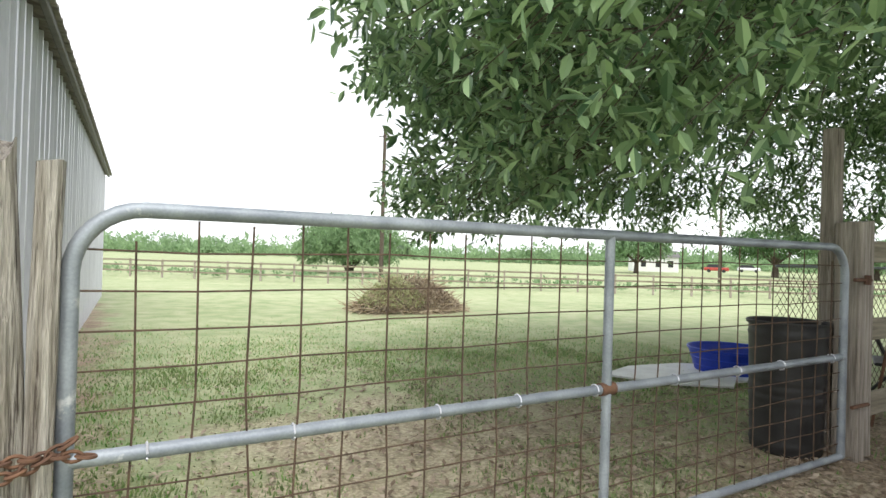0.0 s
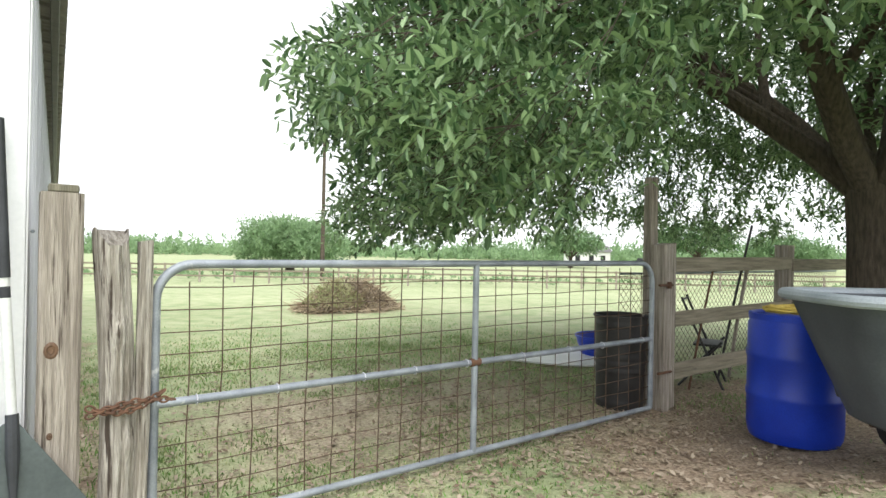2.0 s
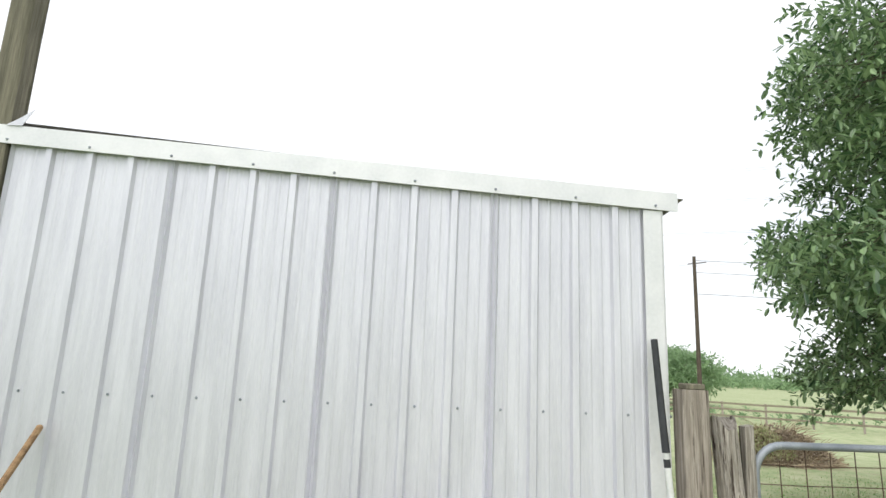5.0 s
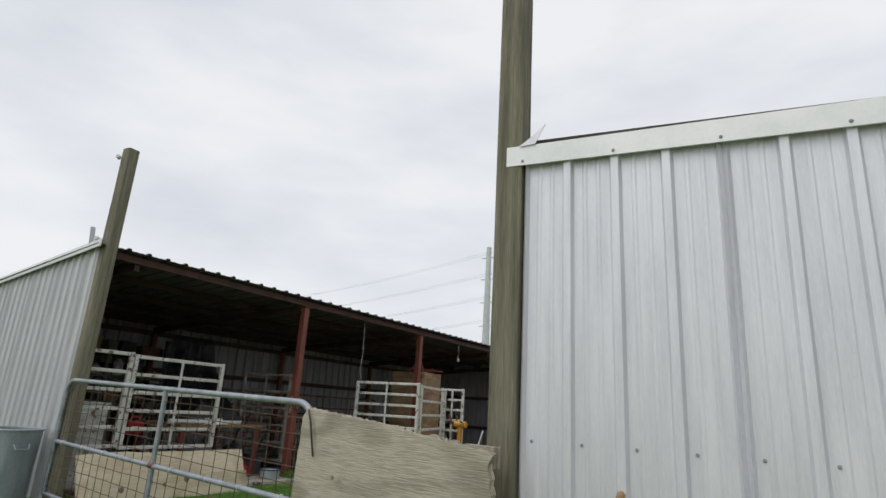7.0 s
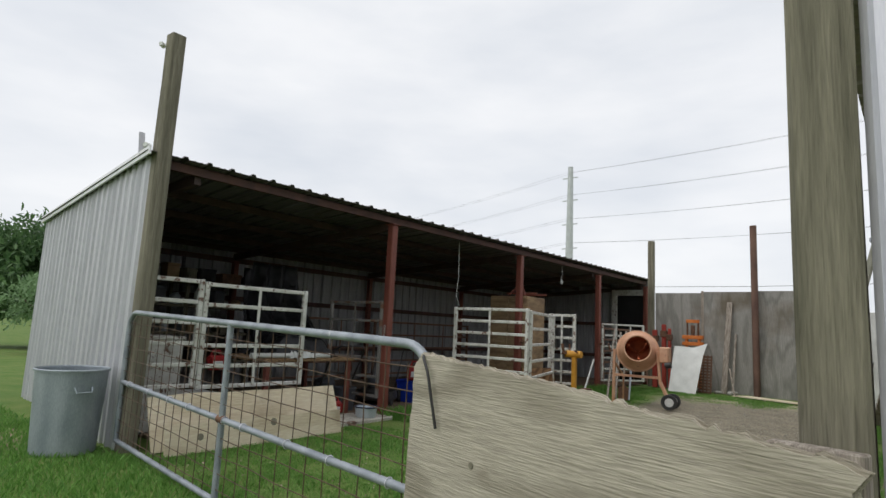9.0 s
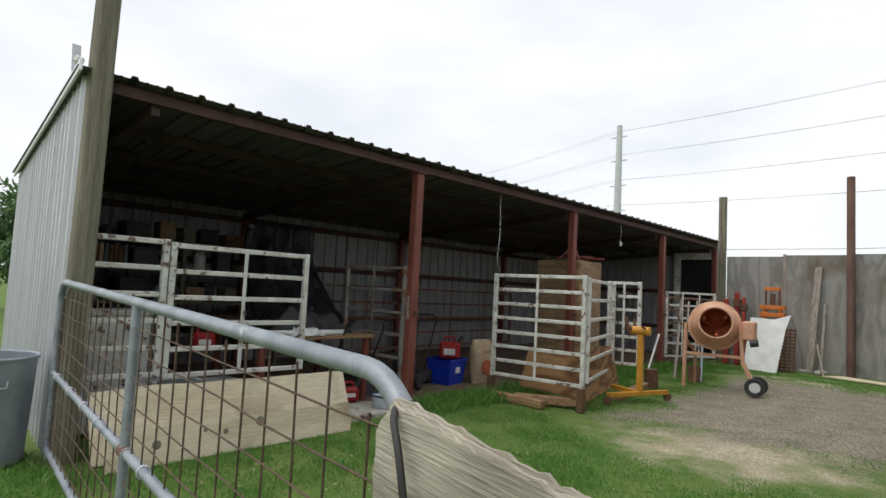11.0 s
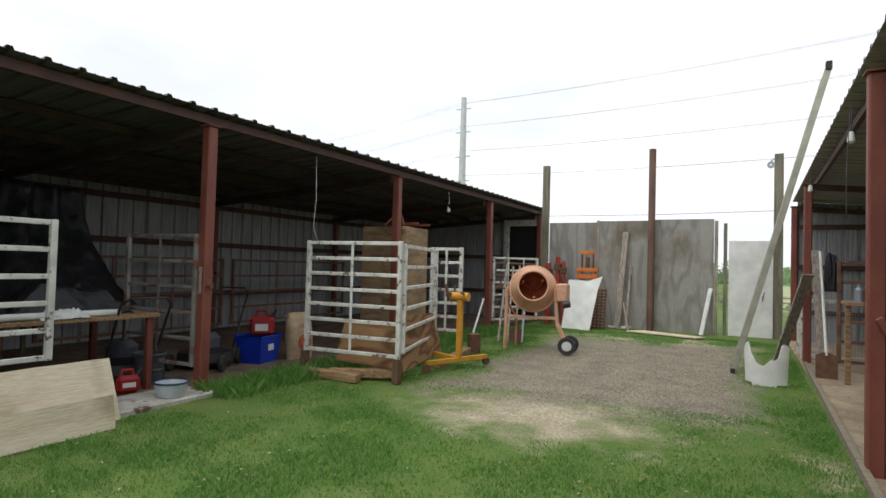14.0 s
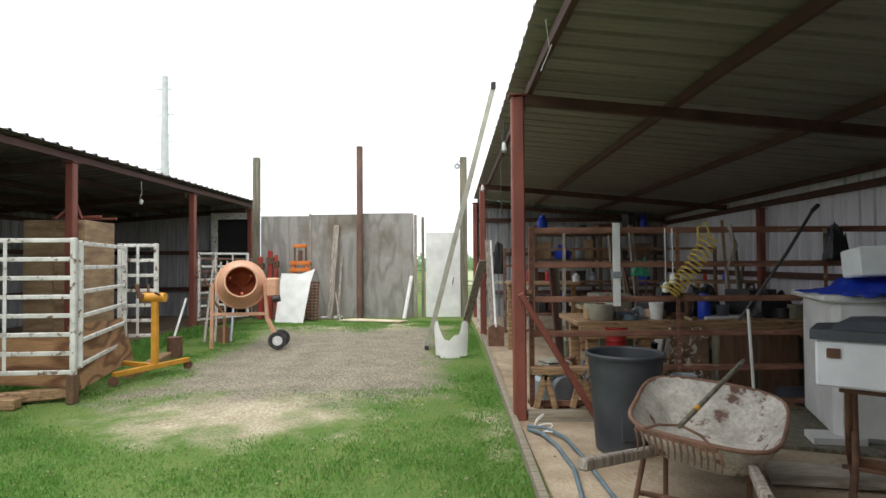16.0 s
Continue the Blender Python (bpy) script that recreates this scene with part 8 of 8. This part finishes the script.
e = thing("low_shelf", pose(0, 0, 0), "rough timber shelf under the bench end", "shelf")
part("board", s, PINE, e)
for x in (0.84, 1.36):
    s = Sh()
    s.box(x - 0.025, 5.24, YARD + 0.013, x + 0.025, 5.29, YARD + 0.42, 0.004)
    part("leg", s, PINE, e)
rnd = random.Random(61)
for i in range(12):
    s = Sh()
    y = 6.45 + 0.14 * i + rnd.uniform(-0.04, 0.04)
    h = rnd.uniform(0.9, 1.9)
    x = rnd.uniform(0.5, 3.3)
    s.beam((x, y, YARD + 0.013), (x + rnd.uniform(-0.25, 0.25), y + rnd.uniform(0.05, 0.25), YARD + h), rnd.uniform(0.03, 0.10), 0.025, 0.004)
    solo("leaning_plank", s, rnd.choice((PINE, WOODGREY, DARKSTEEL, WOODPOST)), "old length of timber propped among the shed clutter", "plank", None, "planks in the shed")


def back_rack():
    """Open shelving deep in the shed, loaded with dark clutter."""
    e = thing("storage_rack", pose(1.0, 10.7, YARD + 0.013), "dark timber storage rack loaded with clutter", "shelf")
    for x in (0.03, 1.2, 2.37):
        for y in (-0.25, 0.25):
            s = Sh()
            s.box(x - 0.03, y - 0.03, 0, x + 0.03, y + 0.03, 1.95, 0.004)
            part("upright", s, PINEDARK, e)
    for z in (0.35, 0.85, 1.32, 1.78):
        s = Sh()
        s.box(0, -0.29, z - 0.018, 2.40, 0.29, z + 0.018, 0.004)
        part("board", s, PINEDARK, e)
    r_ = random.Random(14)
    for z in (0.368, 0.868, 1.338, 1.798):
        x = 0.08
        while x < 2.15:
            w, h, d = r_.uniform(0.10, 0.30), r_.uniform(0.14, 0.36), r_.uniform(0.2, 0.4)
            s = Sh()
            if r_.random() < 0.4:
                q = w / 2
                s.lathe([(0, 0), (q * 0.9, 0), (q, h * 0.1), (q, h * 0.7), (q * 0.5, h * 0.86), (q * 0.5, h), (0, h)], 16, pose(q, 0, 0))
                solo("storage_jar", s, r_.choice((CANGALV, BLACKPL, RUST, WHITEPL, BLUEPL)), "dusty container on the dark rack", "jar", pose(1.0 + x, 10.58, YARD + 0.013 + z), "jars on the rack")
            else:
                s.box(0, -d / 2, 0, w, d / 2, h, 0.01).box(-0.006, -d / 2 - 0.006, h - 0.04, w + 0.006, d / 2 + 0.006, h + 0.003, 0.005)
                solo("storage_box", s, r_.choice((BLACKPL, CARDB, GREYTUB, RUST, PINEDARK, CANPLASTIC)), "dusty dark box on the dark rack", "box", pose(1.0 + x, 10.66, YARD + 0.013 + z, 0, 0, r_.uniform(-5, 5)), "boxes on the rack")
            x += w + r_.uniform(0.03, 0.12)


back_rack()
# webbing strap over the panel
e = thing("webbing_strap", pose(0.83, 4.86, 2.03), "pale webbing strap hanging over the panel rail", "strap")
s = Sh()
s.box(-0.032, -0.006, -0.68, 0.032, 0.0, 0.02, 0.002)
part("webbing", s, WHITEPL, e)
s = Sh()
s.box(-0.04, -0.02, -0.44, 0.04, 0.002, -0.39, 0.004)
part("buckle", s, TUBE, e)
# yellow air hose
s = Sh()
pts = []
for i in range(260):
    t = i / 259
    c = Vector((1.24 + 0.37 * t, 4.82, 1.47 + 0.46 * t ** 1.4))
    a = t * 2 * math.pi * 15
    pts.append(c + Vector((-0.055 * math.sin(a), 0.05 * math.cos(a), 0.044 * math.sin(a))))
s.tube(pts, 0.007, 6)
s.tube([(1.61, 4.84, 1.93), (1.57, 4.83, 2.05), (1.50, 4.83, 2.0), (1.52, 4.84, 1.88)], 0.0085, 6)
solo("coiled_air_hose", s, ROPE, "yellow coiled air hose hanging on the panel", "hose")
s = Sh()
s.tube([(1.92, 5.0, 1.21), (2.26, 4.87, 1.78), (2.48, 4.86, 2.14)], 0.013, 10)
s.tube([(2.48, 4.86, 2.14), (2.53, 4.86, 2.19)], 0.018, 10)
solo("black_hose_pole", s, BLACKPL, "black ribbed pipe leaning on the panel", "pipe")
drape(2.66, 4.85, 0.16, 0.16, 1.72, 0.32, "black gloves hung over the panel rail", 11, BLACKTARP, "hanging_gloves")
s = Sh()
s.tube([(1.77, 4.83, 2.03), (1.79, 4.82, 1.85), (1.75, 4.83, 1.68), (1.83, 4.84, 1.85), (1.77, 4.86, 2.02)], 0.014, 6)
solo("hanging_rope", s, WOODGREY, "dirty rope loop hung over the panel", "rope")
for x, z in ((1.29, 1.62), (1.23, 1.55)):
    s = Sh()
    s.tube([(x, 4.84, 2.0), (x, 4.83, z)], 0.005, 5)
    s.lathe([(0, 0), (0.03, 0.01), (0.03, 0.06), (0.012, 0.09), (0, 0.09)], 12, pose(x, 4.83, z - 0.09))
    solo("hanging_lamp_holder", s, WHITEPL, "pale fitting hanging on a cord from the rail", "fitting", None, "hanging fittings")
s = Sh()
s.tube([(1.95, 4.82, YARD), (1.91, 4.83, 1.32)], 0.013, 8)
solo("white_rod", s, WHITEPL, "chipped white rod leaning on the panel", "rod")
for y, z in ((5.7, 2.86), (9.0, 2.88)):
    e = thing("porch_light", pose(-0.02, y, z), "small white light fitting under the eave", "light fitting")
    s = Sh()
    s.lathe([(0.012, 0.05), (0.02, 0.04), (0.03, -0.03), (0.02, -0.045), (0, -0.05)], 14)
    part("shade", s, WHITEPL, e)
    s = Sh()
    s.tube([(0, 0, 0.05), (0.01, 0.02, 0.26)], 0.006, 6)
    part("cord", s, BLACKPL, e)
s = Sh()
s.tube([(-0.04, 5.6, 3.12), (-0.06, 5.62, 2.6), (-0.05, 5.7, 2.2)], 0.004, 5)
solo("hanging_wire", s, CABLE, "thin wire hanging from the eave", "wire")
s = Sh()
s.tube([(-0.02, 3.3, 3.12), (0.02, 3.4, 2.98), (0.05, 3.5, 3.05), (0.0, 3.6, 2.92)], 0.003, 5)
solo("loose_wire", s, WHITEPL, "loose pale wire under the eave", "wire")

plc = can("trash_can", 0.63, 4.02, YARD + 0.012, 0.20, 0.25, 0.645, CANPLASTIC, "dark grey plastic trash can with paint splashes", "trash can", 0, 0.016, True)
s = Sh()
s.box(-0.09, -0.242, 0.10, 0.09, -0.225, 0.42, 0.008, pose(0, 0.015, 0, -4))
part("front_panel", s, CANPLASTIC, plc)
can("steel_canister", 1.15, 4.3, YARD + 0.012, 0.08, 0.085, 0.44, CANGALV, "grey steel canister standing in the shed", "canister", 4, 0.008)


# ---- wheelbarrow and rake ----
def wheelbarrow():
    e = thing("wheelbarrow", pose(0.745, 3.05, YARD + 0.012, 0, 0, -32), "mortar-crusted rusty wheelbarrow with timber handles", "wheelbarrow")
    s, n = Sh(), 40
    prof = [(0.02, 0.435, 0.0), (0.60, 0.44, 0.0), (0.70, 0.47, 0.0), (0.98, 0.60, 0.0), (1.0, 0.625, 0), (1.02, 0.615, 0), (0.97, 0.58, 0), (0.72, 0.46, 0), (0.60, 0.43, 0), (0.02, 0.425, 0)]
    vs, fs = [], []
    for f, z, _ in prof:
        for k in range(n):
            a = 2 * math.pi * k / n
            c, q = math.cos(a), math.sin(a)
            sq = (abs(c) ** 4 + abs(q) ** 4) ** (-0.25)
            vs.append((0.355 * f * c * sq * (1 + 0.06 * q), 0.40 * f * q * sq + 0.06 * f, z - 0.13 + 0.11 * (0.40 * f * q * sq) - 0.10 * (0.315 * f * c * sq) + 0.04 * (q > 0) * q * (f > 0.9)))
    for i in range(len(prof) - 1):
        for k in range(n):
            fs.append((i * n + k, i * n + (k + 1) % n, (i + 1) * n + (k + 1) % n, (i + 1) * n + k))
    s.add(vs, fs)
    part("tray", s, MIXED, e)
    s = Sh()
    ring = []
    for k in range(48):
        a = 2 * math.pi * k / 48
        c, q = math.cos(a), math.sin(a)
        sq = (abs(c) ** 4 + abs(q) ** 4) ** (-0.25)
        ring.append((0.362 * c * sq * (1 + 0.06 * q), 0.408 * q * sq + 0.06, 0.492 + 0.11 * 0.40 * q * sq - 0.10 * 0.315 * c * sq + 0.04 * (q > 0) * q))
    s.tube(ring, 0.011, 8, close=True)
    part("rolled_rim", s, BROWNSTEEL, e)
    for x in (-1, 1):
        s = Sh()
        s.beam((x * 0.33, -0.98, 0.47), (x * 0.12, 0.62, 0.17), 0.042, 0.05, 0.008)
        part("handle", s, WOODGREY, e)
        s = Sh()
        s.tube([(x * 0.25, -0.28, 0.31), (x * 0.30, -0.34, 0.0), (x * 0.20, -0.02, 0.02), (x * 0.20, 0.0, 0.26)], 0.014, 8)
        part("leg", s, RUST, e)
    s = Sh()
    s.beam((-0.28, -0.25, 0.12), (0.28, -0.25, 0.12), 0.03, 0.02)
    part("leg_brace", s, RUST, e)
    w = Sh()
    w.lathe([(0.07, -0.04), (0.16, -0.045), (0.19, 0), (0.16, 0.045), (0.07, 0.04)], 26, pose(0, 0.66, 0.19, 0, 90, 0))
    wheel = part("wheel", w, RUBBER, e)
    w = Sh()
    w.lathe([(0, -0.03), (0.10, -0.03), (0.10, 0.03), (0, 0.03)], 20, pose(0, 0.66, 0.19, 0, 90, 0))
    part("hub", w, RUST, wheel)


wheelbarrow()


def rake():
    e = thing("garden_rake", pose(0.395, 2.575, 0.965), "bow rake with rusty tines lying across the wheelbarrow", "rake")
    s = Sh()
    s.beam((-0.14, 0.10, 0.0), (0.14, -0.105, -0.035), 0.016, 0.02)
    part("head_bar", s, RUST, e)
    for i in range(14):
        t = i / 13
        p = Vector((-0.14 + 0.28 * t, 0.10 - 0.205 * t, -0.035 * t))
        s = Sh()
        s.tube([p, p + Vector((0.0, -0.022, -0.012)), p + Vector((0.002, -0.034, -0.045)), p + Vector((0.002, -0.03, -0.085))], [0.006, 0.006, 0.005, 0.003], 6)
        part("tine", s, RUST, e)
    s = Sh()
    s.tube([(-0.12, 0.09, 0.0), (-0.03, 0.11, 0.015), (0.06, 0.08, 0.02)], 0.006, 6).tube([(0.13, -0.09, -0.03), (0.12, 0.01, -0.005), (0.06, 0.08, 0.02)], 0.006, 6)
    part("bow", s, RUST, e)
    s = Sh()
    s.tube([(0.05, 0.07, 0.018), (0.70, 0.76, 0.19)], 0.0125, 10)
    part("handle", s, WOODPOST, e)
    s = Sh()
    s.tube([(0.18, 0.208, 0.052), (0.21, 0.240, 0.060)], 0.0135, 10)
    part("label_band", s, YELLOW, e, "worn yellow band")


rake()


# ---- white bins beside the wheelbarrow ----
def white_bin():
    e = thing("chest_bin", pose(2.88, 4.24, YARD + 0.04, 0, 0, -20), "large stained white plastic bin on a timber base", "bin")
    s = Sh()
    s.box(-0.68, -0.45, 0, 0.95, 0.45, 1.0, 0.05)
    part("body", s, WHITEPL, e)
    s = Sh()
    s.box(-0.75, -0.48, 0.97, 0.99, 0.48, 1.02, 0.02)
    part("lid", s, WHITEPL, e)
    b_ = Sh()
    b_.box(-1.1, -0.62, -0.03, 1.0, 0.5, 0.0, 0.005)
    part("base_board", b_, WOODPOST, e)
    drape(2.94, 4.15, 1.62, 0.86, YARD + 1.065, 0.13, "folded blue tarpaulin on the white bin", 15, TARP, "folded_tarpaulin")
    s = Sh()
    s.box(-0.32, -0.2, 0, 0.34, 0.2, 0.20, 0.012)
    solo("foam_box", s, STYRO, "white foam box resting on the blue tarpaulin", "box", pose(2.55, 3.98, YARD + 1.20, -4, -3, -20))


white_bin()


def cooler():
    e = thing("foam_cooler", pose(1.78, 2.95, YARD + 0.66, 0, 0, -38), "white foam chest with a dark grey lid on a stand", "cooler")
    s = Sh()
    s.box(-0.42, -0.24, 0, 0.5, 0.24, 0.24, 0.012)
    part("chest", s, STYRO, e)
    s = Sh()
    poly = [(-0.44, -0.26), (0.52, -0.26), (0.52, 0.26), (-0.30, 0.26), (-0.44, 0.12)]
    s.slab(poly, 0.05, pose(0, 0, 0.242))
    vs = [(x * 0.86 + 0.02, y * 0.82, 0.29) for x, y in poly] + [(x * 0.70 + 0.03, y * 0.66, 0.34) for x, y in poly]
    s.add(vs, [(i, (i + 1) % 5, (i + 1) % 5 + 5, i + 5) for i in range(5)] + [(5, 6, 7, 8, 9)])
    part("lid", s, GREYTUB, e, "dark grey moulded lid")
    s = Sh()
    s.box(-0.37, -0.252, 0.15, -0.31, -0.241, 0.20, 0.003)
    part("latch", s, RUST, e)
    st = thing("sawhorse_stand", pose(1.80, 2.95, YARD + 0.012, 0, 0, -38), "rusty folding steel stand under the cooler", "stand")
    for x in (-0.30, 0.36):
        for k in (-1, 1):
            s = Sh()
            s.tube([(x, k * 0.20, 0.645), (x + 0.02 * k, -k * 0.10, 0.25), (x, -k * 0.26, 0.0)], 0.018, 8)
            part("leg", s, RUST, st)
    for y, z in ((-0.2, 0.63), (0.2, 0.63), (-0.12, 0.22)):
        s = Sh()
        s.beam((-0.34, y, z), (0.40, y, z), 0.02, 0.02)
        part("cross_bar", s, RUST, st)
    s = Sh()
    s.box(-0.30, -0.02, 0.20, 0.36, 0.0, 0.25, 0.004)
    part("brace_plate", s, RUST, st)


cooler()
s = Sh()
s.slab([(0, 0), (0.7, 0.05), (0.65, 0.4), (0.05, 0.36)], 0.02, pose(1.25, 3.35, YARD + 0.03, 0, 0, -15))
solo("wooden_tray", s, PLYOLD, "flat weathered board on the dirt floor", "board")
s = Sh()
s.slab([(0, 0), (0.34, 0.02), (0.36, 0.24), (0.02, 0.22)], 0.05, pose(1.92, 4.02, YARD + 0.033, 0, 0, -12))
solo("white_pan", s, WHITEPL, "white plastic pan on the floor", "pan")
# hose and cord on the ground by the column
s = Sh()
s.tube([(0.02, 4.45, YARD + 0.03), (0.10, 4.30, YARD + 0.04), (0.16, 4.05, YARD + 0.03), (0.18, 3.6, YARD + 0.03), (0.12, 3.1, YARD + 0.03), (0.2, 2.4, YARD + 0.03), (0.1, 1.5, YARD + 0.03)], 0.014, 8)
s.tube([(0.02, 4.50, YARD + 0.04), (0.15, 4.40, YARD + 0.05), (0.25, 4.2, YARD + 0.04), (0.28, 3.8, YARD + 0.04), (0.3, 3.2, YARD + 0.03), (0.32, 2.6, YARD + 0.03)], 0.012, 8)
solo("garden_hose", s, HOSE, "blue-grey garden hose along the dirt edge", "hose")
s = Sh()
s.tube([(0.10 + 0.05 * math.sin(t * 2.1) + 0.012 * t, 4.62 - 0.055 * t, YARD + 0.03 + 0.11 * abs(math.sin(t * 1.3)) * math.exp(-0.25 * t)) for t in np.linspace(0, 6, 60)], 0.0045, 6)
solo("extension_lead", s, WHITEPL, "tangled white cord by the column foot", "cord")


# ---- grass, leaf litter and stones ----
def grass_field():
    rs = np.random.RandomState(5)

    def blades(name, n, area, keep, h, material, label, w=0.005):
        vs, fs = [], []
        c = 0
        while c < n:
            x, y = rs.uniform(area[0], area[1]), rs.uniform(area[2], area[3])
            q = keep(x, y)
            if rs.rand() > q:
                n -= 1
                continue
            a, hh = rs.uniform(0, 6.28), h * rs.uniform(0.4, 1.3) * (0.6 + 0.6 * q)
            dx, dy = math.cos(a), math.sin(a)
            bx, by = rs.normal(0, 0.35) * hh, rs.normal(0, 0.35) * hh
            z = zg(x, y) - 0.012
            b = len(vs)
            vs += [(x - dx * w, y - dy * w, z), (x + dx * w, y + dy * w, z), (x + dx * w * 0.6 + bx * 0.4, y + dy * w * 0.6 + by * 0.4, z + hh * 0.6), (x + bx, y + by, z + hh)]
            fs.append((b, b + 1, b + 2, b + 3))
            c += 1
        s_ = Sh()
        s_.v, s_.f = vs, fs
        ob_ = new(name, s_.mesh(name, material, False))
        tagged(ob_, label, "grass", "", "stuff")

    def yard(x, y):
        if not (-5.30 < x < -0.08):
            return 0
        e = noise.noise((x * 1.1, y * 1.1, 2)) * 0.3
        g = max(abs((x + 2.30) / 1.68), abs((y - 8.45) / 2.9))
        s_ = math.hypot((x + 2.65) / 1.25, (y - 5.1) / 0.85)
        q = min(smooth_step(0.80, 1.25, g + e), smooth_step(0.7, 1.4, s_ + e))
        return q * (0.45 + 0.55 * smooth_step(-0.25, 0.15, noise.noise((x * 1.7, y * 1.7, 6)) + noise.noise((x * 5, y * 5, 3)) * 0.4))

    def lush(x, y):
        return 0.9 * smooth_step(0.25, 0.0, abs(x + 5.25) - 0.15) if 3.9 < y < 11 else 0

    def pasture(x, y):
        if x < 4.3 and y > -0.3:
            return 0
        d = max(0, 1.2 - math.hypot((x - 9.3) / 2.6, (y + 0.9) / 1.7))
        d = max(d, 0.95 - math.hypot((x - 6.6) / 2.6, (y - 1.6) / 2.3))
        return max(0.06, 1 - d * 1.7 + 0.6 * noise.noise((x * 1.2, y * 1.2, 8))) * 0.8 * (1 - smooth_step(3.0, 8.8, y)) * (1 - smooth_step(10, 12.4, x)) * smooth_step(-2.3, -1.2, y + 0.5 * noise.noise((x, y, 3)))

    blades("grass_yard", 400000, (-5.3, -0.05, 0.5, 12.8), yard, 0.025, GRASSM, "short green grass blades in the yard", 0.0036)
    blades("grass_edge", 9000, (-5.5, -4.9, 3.9, 11), lush, 0.13, GRASSM, "longer green grass along the shed edge", 0.005)
    blades("grass_outside", 75000, (-9.5, -1.0, -3.4, 0.55), lambda x, y: 0.9 * smooth_step(-3.4, -1.6, y + 0.5 * noise.noise((x, y, 1))) * (1 - smooth_step(-3.6, -1.0, x)), 0.05, GRASSM, "short green grass outside the long shed", 0.005)
    blades("grass_pasture", 70000, (4.2, 12.5, -2.2, 9.0), pasture, 0.034, DRYGRASS, "short pale pasture grass", 0.005)
    blades("grass_pasture_green", 52000, (4.2, 12.5, -2.2, 9.0), pasture, 0.036, GRASSM, "short green pasture grass", 0.005)

    def clumps(x, y):
        if x < 4.35 and y > -0.3:
            return 0
        q = noise.noise((x * 0.9, y * 0.9, 14)) + 0.6 * noise.noise((x * 2.6, y * 2.6, 15))
        bare = max(0, 1.0 - math.hypot((x - 9.5) / 1.9, (y + 1.0) / 1.2))
        return 0.55 * max(0.0, smooth_step(-0.15, 0.55, q) - bare)

    blades("grass_clumps", 120000, (4.3, 10.6, -2.2, 4.6), clumps, 0.042, DULLGRASS, "uneven green weed clumps round the gate", 0.0055)

    vs, fs = [], []
    for i in range(15000):
        if i < 12500:
            x, y = 7.6 + rs.normal(0, 1.7), rs.normal(0.6, 1.6)
        else:
            x, y = rs.uniform(-5.0, 3.0), rs.uniform(0.6, 12.5)
        z = zg(x, y) + 0.006 if x < -0.1 or x > 4.1 else YARD + 0.014
        m_ = pose(x, y, z + 0.004, rs.uniform(-25, 25), rs.uniform(-25, 25), rs.uniform(0, 360))
        w = rs.uniform(0.010, 0.034) * (1 if i < 12500 else 0.55)
        b = len(vs)
        vs += [tuple(m_ @ Vector(q)) for q in ((-w, 0, 0), (0, -w * 0.45, 0.002), (w, 0, 0), (0, w * 0.45, 0.004))]
        fs.append((b, b + 1, b + 2, b + 3))
    s_ = Sh()
    s_.v, s_.f = vs, fs
    solo("leaf_litter", s_, CHIPS, "scattered dry leaves and chips on the ground", "leaf litter", None, "", "stuff")
    st = Sh()
    for i in range(900):
        x, y = rs.uniform(-4.0, -0.7), rs.uniform(5.2, 11.6)
        r = rs.uniform(0.004, 0.014)
        m_ = pose(x, y, YARD + r * 0.2 + 0.008, rs.uniform(0, 360), rs.uniform(0, 360), rs.uniform(0, 360))
        st.add([(r, 0, 0), (-r, 0, 0), (0, r * 0.8, 0), (0, -r * 0.8, 0), (0, 0, r * 0.6), (0, 0, -r * 0.6)],
               [(0, 2, 4), (2, 1, 4), (1, 3, 4), (3, 0, 4), (2, 0, 5), (1, 2, 5), (3, 1, 5), (0, 3, 5)], m_)
    solo("loose_stones", st, CONC, "small loose stones on the gravel pad", "stones", None, "", "stuff")


grass_field()
